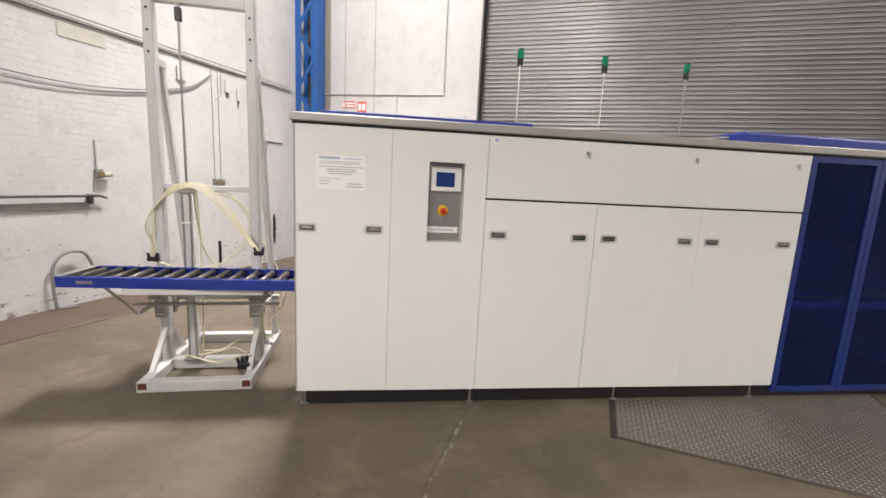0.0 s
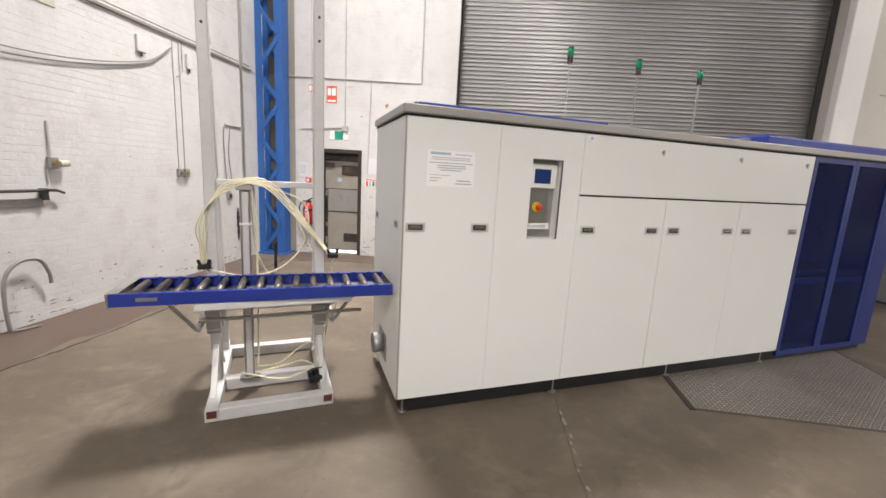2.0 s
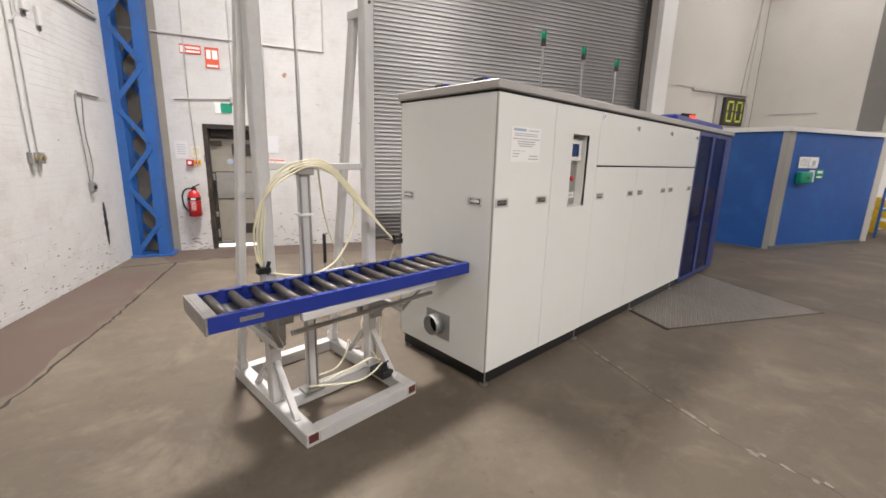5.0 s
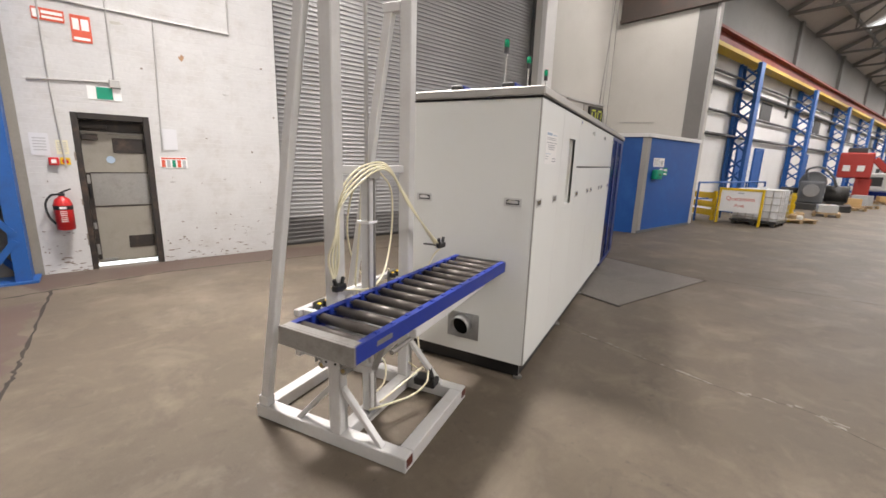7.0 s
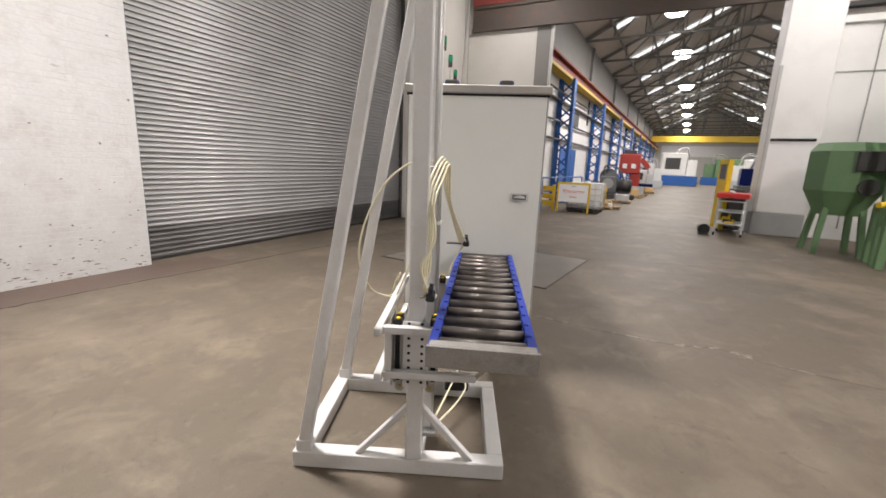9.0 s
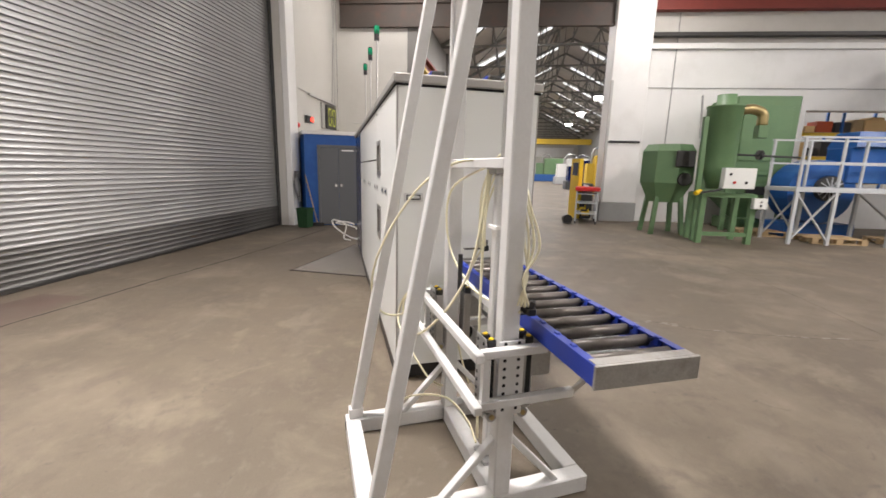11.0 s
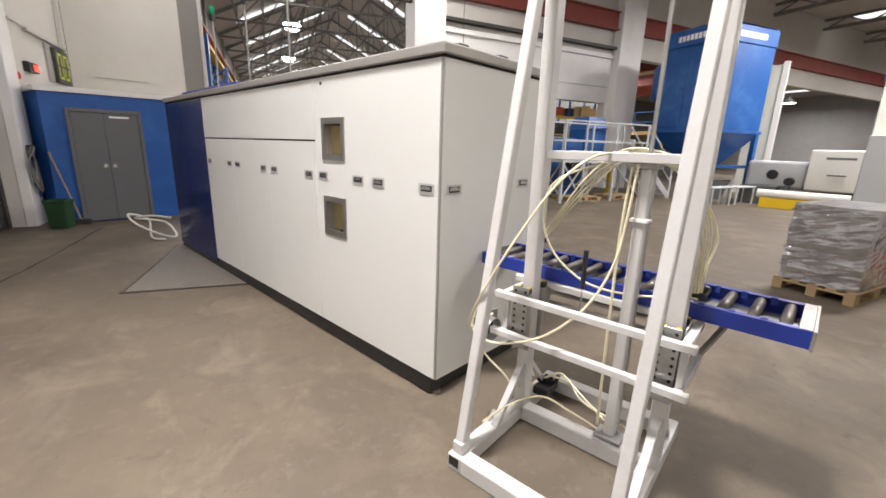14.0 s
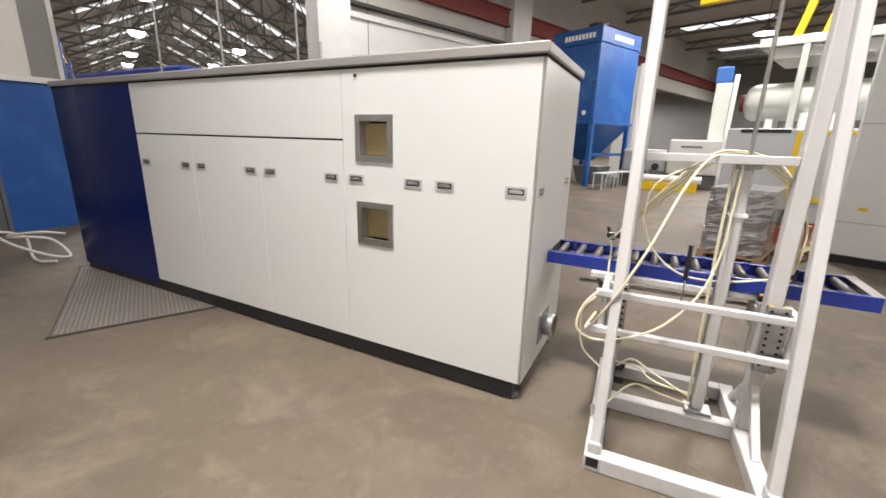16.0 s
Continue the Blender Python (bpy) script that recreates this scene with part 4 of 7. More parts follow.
mp("screw_head", rod((0.59, YK, 2.03), (0.59, YK + 0.006, 2.03), 0.012, None, 12), M_DARK)

# blue end section
def blue_door(x0, x1, y, out, pane):
    """One framed door with a tinted pane, facing out along y."""
    yi = y - out * 0.03
    ya, yb = min(y, yi), max(y, yi)
    fr = mp("blue_door", plate_with_hole(x0 + 0.003, x1 - 0.003, ZB - 0.06, ZT - 0.004, x0 + 0.05, x1 - 0.05, ZB - 0.01, ZT - 0.06, ya, yb), M_BFRAME, None, "blue framed door with tinted pane")
    mp("pane", box(x0 + 0.045, x1 - 0.045, (ya + yb) / 2 - 0.003, (ya + yb) / 2 + 0.003, ZB - 0.012, ZT - 0.056), pane, fr)
    return fr


for x0, x1 in ((XB - 0.016, 3.975), (3.975, XR - 0.26)):
    blue_door(x0, x1, YF, -1, M_BLUEPANE)
mp("blue_panel", box(XR - 0.255, XR - 0.004, YF, YF + 0.03, ZB - 0.06, ZT - 0.004, 0.003), M_BFRAME)
for x0, x1 in ((XB - 0.032, 4.30), (4.306, XR - 0.004)):
    mp("blue_panel", box(x0, x1, YK - 0.03, YK, ZB - 0.06, ZT - 0.004, 0.004), M_MBLUE, None, "glossy dark blue back panel")
mp("blue_end", box(XR - 0.03, XR, YF + 0.034, YK - 0.034, ZB - 0.06, ZT - 0.004, 0.003), M_BFRAME)
mp("inner_floor", box(XB + 0.01, XR - 0.04, YF + 0.05, YK - 0.04, 0.12, 0.16), M_DARK)
mp("inner_wall", box(XB - 0.004, XB + 0.008, YF + 0.05, YK - 0.04, 0.16, ZT - 0.02), M_TRIM)
for z in (0.78, 0.86):
    mp("inner_rail", box(XB + 0.02, XR - 0.05, YF + 0.16, YF + 0.2, z, z + 0.045, 0.004), M_ZINC)
for i in range(11):
    mp("inner_roller", rod((XB + 0.1 + i * 0.13, YF + 0.2, 0.86), (XB + 0.1 + i * 0.13, YK - 0.2, 0.86), 0.025, None, 10), M_ROLLER)
mp("inner_rail", box(XB + 0.06, XR - 0.26, YF + 0.05, YF + 0.08, 0.80, 0.86, 0.004), M_MACHWHITE, None, "pale rail behind the tinted panes")
mp("inner_unit", box(XB + 0.3, XR - 0.3, YF + 0.45, YK - 0.1, 0.95, 1.35, 0.02), M_MBLUE)
for i in range(14):
    z = 1.45 + i * 0.03
    mp("inner_fin", box(XB + 0.04, XB + 0.16, YF + 0.12, YF + 0.126, z, z + 0.014), M_TRIM)

# roof
mp("roof_rim", box(XL - 0.018, XR + 0.018, YF - 0.018, YK + 0.018, ZT + 0.002, ZT + 0.062, 0.008), M_TRIM, None, "grey aluminium roof rim")
# Dark strip painted in as the shade line under the roof rim.
mp("rim_seal", box(XL - 0.003, XR + 0.003, YF - 0.003, YK + 0.003, ZT - 0.014, ZT + 0.0015), M_GAP, None, "dark strip put in for the shade under the roof rim")
for y in (3.27, 3.68):
    rl = mp("roof_rail", box(-0.53, 1.09, y, y + 0.11, ZT + 0.0625, ZT + 0.122, 0.012, None, 2), M_CBLUE, None, "long blue rail on the roof")
    mp("rail_end", box(-0.552, -0.528, y + 0.008, y + 0.102, ZT + 0.064, ZT + 0.12, 0.008), M_DARK, rl, "dark end cap")
mp("roof_cable", tube([(-0.44, 3.39, ZT + 0.075), (-0.42, 3.47, ZT + 0.082), (-0.45, 3.55, ZT + 0.074), (-0.43, 3.62, ZT + 0.08), (-0.44, 3.675, ZT + 0.075)], 0.011), M_BLACK, None, "black cable between the roof rails")
for y in (3.48, 3.57):
    mp("cable_clip", rod((-0.45, y, ZT + 0.0625), (-0.45, y, ZT + 0.10), 0.006, None, 8), M_STEEL)
mp("roof_hood", box(2.80, XR - 0.1, YF + 0.12, YK - 0.2, ZT + 0.062, ZT + 0.16, 0.02), M_CBLUE, None, "long blue roof hood")
mp("hood_hose", tube([(2.45, YF + 0.3, ZT + 0.075), (2.62, YF + 0.25, ZT + 0.10), (2.85, YF + 0.3, ZT + 0.12)], 0.02), M_STEEL)
for x, y in ((XL + 0.06, YF + 0.05), (XL + 0.06, YK - 0.07), (0.67, YF + 0.05), (0.71, YK - 0.05), (1.90, YF + 0.05), (3.17, YF + 0.05), (2.05, YK - 0.05), (XR - 0.12, YF + 0.08), (XR - 0.12, YK - 0.08)):
    ft = mp("foot", rod((x, y, FLOOR), (x, y, 0.0), 0.034, None, 18), M_STEEL, None, "round levelling foot")
    mp("foot_stem", rod((x, y, 0.0), (x, y, ZB), 0.010, None, 10), M_STEEL, ft)
# paper notice
nt_ = mp("paper_notice", box(-0.522, -0.186, YF - 0.002, YF - 0.0005, 1.638, 1.873), M_PAPER, None, "white printed notice taped to the door")
for z, x0, x1, h, m_ in [(1.845, -0.50, -0.36, 0.016, M_INKBLUE), (1.848, -0.33, -0.21, 0.006, M_INKBLUE), (1.825, -0.49, -0.22, 0.005, M_INK), (1.812, -0.49, -0.22, 0.005, M_INK), (1.79, -0.505, -0.20, 0.006, M_INK), (1.772, -0.45, -0.25, 0.007, M_INK), (1.757, -0.45, -0.25, 0.007, M_INK), (1.742, -0.43, -0.28, 0.007, M_INK), (1.71, -0.50, -0.36, 0.004, M_INKBLUE), (1.69, -0.50, -0.42, 0.006, M_INK), (1.672, -0.50, -0.44, 0.006, M_INK), (1.675, -0.31, -0.21, 0.008, M_INK), (1.655, -0.32, -0.20, 0.008, M_INK)]:
    mp("printed_line", box(x0, x1, YF - 0.0032, YF - 0.0022, z, z + h), m_, nt_)


def signal_beacon(x, y):
    b = thing("signal_beacon", pose(x, y, ZT + 0.062), "green signal beacon on a thin steel pole", "beacon", "signal beacons on the machine roof")
    part("pole", rod((0, 0, 0), (0, 0, 0.685), 0.009, None, 10), M_STEEL, b)
    part("pole_flange", rod((0, 0, 0), (0, 0, 0.012), 0.03, None, 14), M_STEEL, b)
    part("socket", rod((0, 0, 0.685), (0, 0, 0.745), 0.027, None, 18), M_BLACK, b)
    part("lens", lathe([(0.029, 0.745), (0.029, 0.815), (0.026, 0.821)], None, 20), M_BEACONG, b, "green lens", True)
    part("cap", lathe([(0.028, 0.821), (0.026, 0.831), (0.016, 0.835)], None, 18), M_BLACK, b)


for x, y in ((1.15, 3.99), (1.98, 3.99), (2.83, 3.99)):
    signal_beacon(x, y)


# ---- lifting frame ----
LIFT = pose(-1.5325, 3.841, 0, 0, 0, 3.0) @ pose(1.56, -3.8165, 0)
lift = thing("lifting_frame", LIFT @ pose(-1.56, 3.8, 0), "white painted steel lifting frame on a floor base", "lifting frame")


def lp(name, bm, material=M_FRAME, parent=None, label="", smooth=False):
    return part(name, bm, material, parent or lift, label, smooth, LIFT)


AX, BX, PY, FY, RY = -1.948, -1.200, 3.732, 3.262, 4.372
for x0, x1 in ((-1.982, -1.898), (-1.222, -1.138)):
    lp("base_rail", box(x0, x1, FY, RY, FLOOR + 0.001, 0.075, 0.005))
for y0, y1 in ((FY, FY + 0.085), (PY - 0.045, PY + 0.04), (RY - 0.085, RY)):
    lp("base_cross", box(-1.8975, -1.2225, y0, y1, FLOOR + 0.001, 0.075, 0.005))
for x in (-1.982, -1.222):
    lp("tube_end", box(x + 0.012, x + 0.073, FY - 0.003, FY + 0.002, 0.014, 0.066), M_RUST, None, "rusty open tube end")
    lp("tube_end", box(x + 0.012, x + 0.073, RY - 0.002, RY + 0.003, 0.014, 0.066), M_BLACK)
for x in (AX, BX):
    lp("post", box(x - 0.036, x + 0.036, PY - 0.041, PY + 0.041, 0.0755, 3.9, 0.006), M_FRAME, None, "tall square white post")
    for s in (-1, 1):
        lp("knee_brace", beam((x, PY + s * 0.30, 0.07), (x, PY + s * 0.035, 0.36), 0.04, 0.03, None, 0.003))
    lp("back_leg", beam((x + (0.018 if x == BX else 0), RY - 0.05, 0.06), (x, PY + 0.135, 2.56), 0.05, 0.06, None, 0.005), M_FRAME, None, "leaning white back leg")
    lp("leg_bracket", box(x - 0.03, x + 0.03, PY + 0.042, PY + 0.175, 2.54, 2.60, 0.005))
    lp("leg_foot", box(x - 0.03 + (0.018 if x == BX else 0), x + 0.03 + (0.018 if x == BX else 0), RY - 0.10, RY - 0.02, 0.0755, 0.14, 0.005))
    for z in (2.62, 2.78, 2.94):
        lp("bolt_head", rod((x, PY - 0.041, z), (x, PY - 0.048, z), 0.010, None, 8), M_DARK)
lp("top_cross", box(AX + 0.039, BX - 0.039, PY - 0.03, PY + 0.03, 3.0, 3.07, 0.005))
lp("middle_cross", box(AX + 0.039, BX - 0.039, PY + 0.0, PY + 0.04, 1.555, 1.60, 0.004))
mx, my = -1.72, 3.685
mast = lp("cylinder", box(mx - 0.028, mx + 0.028, my - 0.028, my + 0.028, 0.10, 1.53, 0.008), M_ALU, None, "square aluminium pneumatic cylinder")
for dx in (-0.028, 0.028):
    lp("tie_rod", rod((mx + dx, my - 0.03, 0.1), (mx + dx, my - 0.03, 1.53), 0.007, None, 8), M_STEEL, mast)
lp("cylinder_foot", box(mx - 0.07, mx + 0.07, my - 0.055, my + 0.055, 0.076, 0.10, 0.004), M_ZINC, mast)
lp("cylinder_head", box(mx - 0.055, mx + 0.055, my - 0.055, my + 0.055, 1.53, 1.575, 0.006), M_TRIM, mast)
lp("cylinder_band", box(mx - 0.04, mx + 0.04, my - 0.042, my + 0.04, 1.28, 1.295), M_PAPER, mast)
lp("piston_rod", rod((mx, my, 1.575), (mx, my, 2.86), 0.010, None, 12), M_STEEL, mast)
lp("rod_clevis", box(mx - 0.022, mx + 0.022, my - 0.02, my + 0.02, 2.86, 2.96, 0.005), M_DARK, mast)
lp("rod_eye", rod((mx, my, 2.96), (mx, my, 3.0), 0.012, None, 12), M_STEEL, mast)
lp("sensor_wand", rod((-1.52, 3.80, 0.92), (-1.52, 3.80, 1.12), 0.012, None, 10), M_BLACK, None, "black rubber wand")
lp("sensor_wand_stem", rod((-1.52, 3.80, 0.80), (-1.52, 3.80, 0.92), 0.005, None, 8), M_STEEL)

# carriage that carries the conveyor
car = lp("carriage_bar", box(-2.07, -1.075, 3.885, 3.922, 0.790, 0.828, 0.004), M_FRAME, None, "white carriage cross bar")
lp("carriage_bar", box(-2.07, -1.055, 3.885, 3.922, 0.562, 0.600, 0.004))
for x in (AX, BX):
    s = -1 if x == AX else 1
    pl = lp("roller_plate", box(x + s * 0.05, x + s * 0.056, PY - 0.06, PY + 0.06, 0.50, 0.845, 0.002), M_FRAME, None, "perforated carriage plate")
    pl2 = lp("roller_plate", box(x - 0.05, x + 0.05, PY + 0.115, PY + 0.121, 0.50, 0.86, 0.002), M_ZINC, None, "perforated carriage plate")
    for i in range(9):
        z = 0.53 + i * 0.038
        for dy in (-0.032, 0.032):
            lp("plate_hole", rod((x + s * 0.0555, PY + dy, z), (x + s * 0.0575, PY + dy, z), 0.008, None, 8), M_GAP, pl)
        for dx in (-0.03, 0.03):
            lp("plate_hole", rod((x + dx, PY + 0.1205, z), (x + dx, PY + 0.1225, z), 0.008, None, 8), M_GAP, pl2)
    for dy in (-0.088, 0.088):
        ch = lp("guide_channel", box(x - 0.045, x + 0.045, PY + dy - 0.022, PY + dy + 0.022, 0.515, 0.815, 0.004), M_TRIM, None, "grey guide channel beside the post")
        lp("channel_slot", box(x + s * 0.0455, x + s * 0.0465, PY + dy - 0.012, PY + dy + 0.012, 0.53, 0.80), M_GAP, ch)
        for dx in (-0.03, 0.03):
            bb = lp("bearing_block", box(x + dx - 0.014, x + dx + 0.014, PY + dy - 0.02, PY + dy + 0.02, 0.816, 0.85, 0.004), M_BLACK, None, "black bearing block")
            lp("bearing_washer", rod((x + dx, PY + dy, 0.85), (x + dx, PY + dy, 0.855), 0.011, None, 12), M_YELLOW, bb, "yellow washer")
    for dy in (-0.075, 0.075):
        r = lp("guide_roller", rod((x - 0.045, PY + dy, 0.495), (x + 0.045, PY + dy, 0.495), 0.024, None, 16), M_ZINC, None, "steel guide roller")
        lp("roller_washer", rod((x - 0.05, PY + dy, 0.495), (x - 0.045, PY + dy, 0.495), 0.012, None, 12), M_BRASS, r)
    for z in (0.581, 0.809):
        lp("carriage_arm", box(x + s * 0.058, x + s * 0.095, PY - 0.15 if z > 0.7 else PY - 0.30, 3.884, z - 0.018, z + 0.018, 0.003))
    lp("carriage_tie", box(x + s * 0.06, x + s * 0.09, PY + 0.11, PY + 0.145, 0.6005, 0.7895, 0.003))
    lp("support_strut", beam((x + s * 0.075, PY - 0.30, 0.581), (x + s * 0.20, 3.28, 0.83), 0.03, 0.018, None, 0.002), M_STEEL, None, "bare steel strut")
lp("conveyor_bearer", box(-2.0, -1.02, 3.20, 3.24, 0.793, 0.839, 0.004))
lp("conveyor_bearer", box(-2.0, -1.02, 3.57, 3.61, 0.799, 0.839, 0.004))
lp("tie_bar", rod((-2.0, 3.34, 0.685), (-0.93, 3.34, 0.685), 0.014, None, 10), M_STEEL, None, "round steel tie bar")
lp("tie_bar", rod((-1.9, 3.55, 0.70), (-1.05, 3.55, 0.70), 0.012, None, 10), M_STEEL)
lp("side_clamp", box(-1.99, -1.89, 3.53, 3.66, 0.66, 0.79, 0.006), M_ZINC, None, "grey clamp block under the conveyor")
lp("side_clamp", box(-1.23, -1.13, 3.53, 3.66, 0.66, 0.79, 0.006), M_ZINC)
vb = lp("valve_block", box(-1.30, -1.20, 3.44, 3.60, 0.0765, 0.13, 0.006), M_BLACK, None, "black foot valve block")
for i in range(4):
    lp("valve_coil", rod((-1.29 + i * 0.03, 3.46 + i * 0.02, 0.13), (-1.30 + i * 0.03, 3.45 + i * 0.02, 0.175), 0.014, None, 10), M_BLACK, vb)
lp("air_cock", rod((-1.14, 3.95, 0.10), (-1.16, 4.09, 0.035), 0.014, None, 10), M_STEEL, None, "steel air hose tail")


# ---- roller conveyor ----
conv = thing("roller_conveyor", pose(-1.55, 3.43, 0.842), "short blue roller conveyor with worn steel rollers", "conveyor")
CX0, CX1, CY0, CY1, CZ0, CZ1 = -2.375, -0.685, 3.21, 3.625, 0.843, 0.920


def cp(name, bm, material, parent=None, label="", smooth=False):
    return part(name, bm, material, parent or conv, label, smooth, W)


for y0, y1, s in ((CY0, CY0 + 0.004, 1), (CY1 - 0.004, CY1, -1)):
    bm = channel(CX0, CX1, y0, y1 + 0.03, CZ0, CZ1) if s > 0 else channel(CX0, CX1, y1, y0 - 0.03, CZ0, CZ1)
    rail = cp("side_rail", bm, M_CBLUE, None, "blue channel side rail")
    if s > 0:
        cp("rating_plate", box(-2.24, -2.13, CY0 - 0.002, CY0 - 0.0003, 0.871, 0.894), M_ZINC, rail)
N = 14
for i in range(N):
    x = CX0 + 0.09 + i * (CX1 - CX0 - 0.15) / (N - 1)
    r = cp("roller", rod((x, CY0 + 0.036, CZ1 - 0.028), (x, CY1 - 0.036, CZ1 - 0.028), 0.024, None, 18), M_ROLLER, None, "", True)
    cp("spindle", rod((x, CY0 + 0.004, CZ1 - 0.028), (x, CY1 - 0.004, CZ1 - 0.028), 0.007, None, 8), M_STEEL, r)
    for s, y in ((1, CY0 + 0.012), (-1, CY1 - 0.032)):
        if 0 < i < N:
            cp("bearing_saddle", box(x - 0.062, x - 0.034, y, y + 0.02, CZ1 - 0.035, CZ1 + 0.006, 0.003), M_CBLUE, None, "blue bearing saddle")
cp("end_plate", box(CX0 - 0.014, CX0 - 0.001, CY0 - 0.004, CY1 + 0.004, CZ0 - 0.006, CZ1 + 0.004, 0.002), M_WORNPLATE, None, "bare worn steel end plate")
cp("end_lip", box(CX0 - 0.0005, CX0 + 0.045, CY0 + 0.006, CY1 - 0.006, CZ1 + 0.0005, CZ1 + 0.004, 0.001), M_WORNPLATE)
cp("under_tray", box(CX0 + 0.03, CX1 - 0.03, CY0 + 0.04, CY1 - 0.04, CZ0 + 0.001, CZ0 + 0.006), M_ZINC)
cp("end_plate", box(CX1 + 0.001, CX1 + 0.005, CY0, CY1, CZ0, CZ1 - 0.004), M_ZINC)


# ---- hoses on the lift ----
def hose(pts, r, material=M_HOSE, label="cream pneumatic hose looped over the lifting frame", cat="hose", name="air_hose"):
    bm = tube(pts, r, None, 8, 10)
    bm.transform(LIFT)
    ob = part(name, bm, material, None, "", True)
    BASE[ob.name] = Matrix()
    return tagged(ob, label, cat, "air hoses on the lift")


for k in range(4):
    o = (k - 1.5) * 0.012
    hose([(AX - 0.05 + o, PY - 0.04 + o, 0.99), (AX - 0.056 + o, PY - 0.04 - o, 1.12), (AX - 0.05 + 2 * o, PY - 0.06 + o, 1.27 + o), (AX + 0.0 + o, my - 0.0 + o, 1.43 + 1.5 * o), (AX + 0.11, my - 0.03 + o, 1.545 + 1.5 * o), (mx + 0.03, my - 0.05 + o, 1.60 + o), (mx + 0.16, my - 0.055 + o, 1.57 + 1.5 * o), (-1.40, my - 0.06 + o, 1.41 + 2 * o), (-1.25, PY - 0.16 + o, 1.22 + o), (-1.13 + o, 3.52 + o, 1.08 - k * 0.01)], 0.0058)
hose([(AX - 0.06, PY - 0.02, 0.97), (-1.93, 3.655, 0.945), (-1.72, 3.66, 0.90), (-1.5, 3.72, 0.93), (-1.33, 3.78, 1.08), (-1.27, 3.80, 1.28), (-1.33, 3.78, 1.46), (mx + 0.1, my, 1.58)], 0.0062)
hose([(-1.62, 3.69, 1.60), (-1.52, 3.85, 1.575), (-1.42, 4.01, 1.44), (-1.30, 4.16, 1.16), (-1.18, 4.21, 0.90), (-1.08, 4.15, 0.70), (-1.05, 4.04, 0.645), (-1.09, 3.95, 0.70)], 0.0066)
hose([(-1.09, 3.945, 0.83), (-1.02, 3.99, 0.74), (-1.0, 4.02, 0.62), (-1.08, 4.02, 0.565), (-1.22, 4.0, 0.58), (-1.42, 3.96, 0.68), (-1.58, 3.88, 0.86), (-1.66, 3.80, 1.08), (-1.68, 3.76, 1.32), (-1.69, 3.74, 1.55)], 0.0068)
hose([(-1.08, 3.96, 0.80), (-1.015, 3.99, 0.70), (-1.04, 3.97, 0.48), (-1.15, 3.91, 0.34), (-1.19, 3.82, 0.23), (-1.22, 3.62, 0.16)], 0.0062)
hose([(-1.15, 4.08, 0.10), (-1.25, 3.96, 0.20), (-1.36, 3.80, 0.22), (-1.50, 3.72, 0.15), (mx + 0.05, my + 0.05, 0.13)], 0.0062)
hose([(mx + 0.06, my + 0.03, 1.56), (mx + 0.07, my + 0.05, 1.2), (mx + 0.065, my + 0.05, 0.6), (mx + 0.06, my + 0.04, 0.15)], 0.0075)
hose([(mx - 0.06, my - 0.05, 0.14), (-1.5, 3.52, 0.11), (-1.38, 3.46, 0.16), (-1.26, 3.50, 0.185)], 0.0065)
hose([(mx + 0.05, my - 0.05, 0.13), (-1.46, 3.56, 0.20), (-1.34, 3.52, 0.24), (-1.25, 3.54, 0.18)], 0.0065)
hose([(-1.10, 3.50, 1.06), (-1.12, 3.56, 0.98), (-1.12, 3.60, 0.86), (-1.14, 3.66, 0.5), (-1.2, 3.6, 0.2)], 0.0065)
for x, y, z in ((AX - 0.05, PY - 0.066, 0.975), (-1.12, 3.50, 1.07)):
    f = thing("hose_fitting", LIFT @ pose(x, y, z), "black pneumatic hose fitting", "fitting", "hose fittings")
    part("body", box(-0.04, 0.04, -0.02, 0.02, -0.018, 0.018, 0.006), M_BLACK, f)
    for s in (-0.025, 0.025):
        part("nipple", rod((s, 0, 0.015), (s * 1.5, 0, 0.05), 0.011, None, 10), M_BLACK, f)
    part("bracket", box(0.02, 0.05, 0.0, 0.04, -0.03, -0.017) if x < -1.5 else box(-0.015, 0.015, 0.02, 0.13, -0.008, 0.0), M_DARK, f)


# ---- things round the bay ----
def at(u, v, z=0.0, rz=0.0):
    return ROOM @ pose(u, v, z, 0, 0, rz)


def lettering(name, text, size, material, parent, m, label=""):
    """Raised lettering in the built-in font, as a mesh in the parent's frame."""
    cu = bpy.data.curves.new(name, "FONT")
    cu.body, cu.size, cu.extrude, cu.align_x, cu.align_y = text, size, 0.001, "CENTER", "CENTER"
    tmp = bpy.data.objects.new(name, cu)
    scene.collection.objects.link(tmp)
    me = bpy.data.meshes.new_from_object(tmp.evaluated_get(bpy.context.evaluated_depsgraph_get()))
    bpy.data.objects.remove(tmp)
    bpy.data.curves.remove(cu)
    me.transform(m)
    me.materials.clear()
    me.materials.append(material)
    ob = new(name, me)
    ob.parent = parent
    if label:
        ob["label"] = label
    return ob


UPRIGHT = Matrix(((1, 0, 0, 0), (0, 0, -1, 0), (0, 1, 0, 0), (0, 0, 0, 1)))

# switch room: a blue booth with an angled door face
BC, BL_END, BR_END, BH = (6.42, 5.28), (5.73, 7.62), (9.56, 5.12), 2.36
booth = thing("site_booth", at(7.5, 6.6), "blue panelled site booth with white capping", "booth", "", "structure")
part("shell", prism([BC, BR_END, (9.56, 7.98), (6.3, 7.98), BL_END], 0.0, BH), M_BOOTH, booth, "", False, ROOM)
part("capping", prism([(BC[0] - 0.05, BC[1] - 0.05), (BR_END[0], BR_END[1] - 0.05), (9.58, 8.0), (6.3, 8.0), (BL_END[0] - 0.05, BL_END[1] + 0.03)], BH, BH + 0.09), M_PLASTER, booth, "white roof capping", False, ROOM)
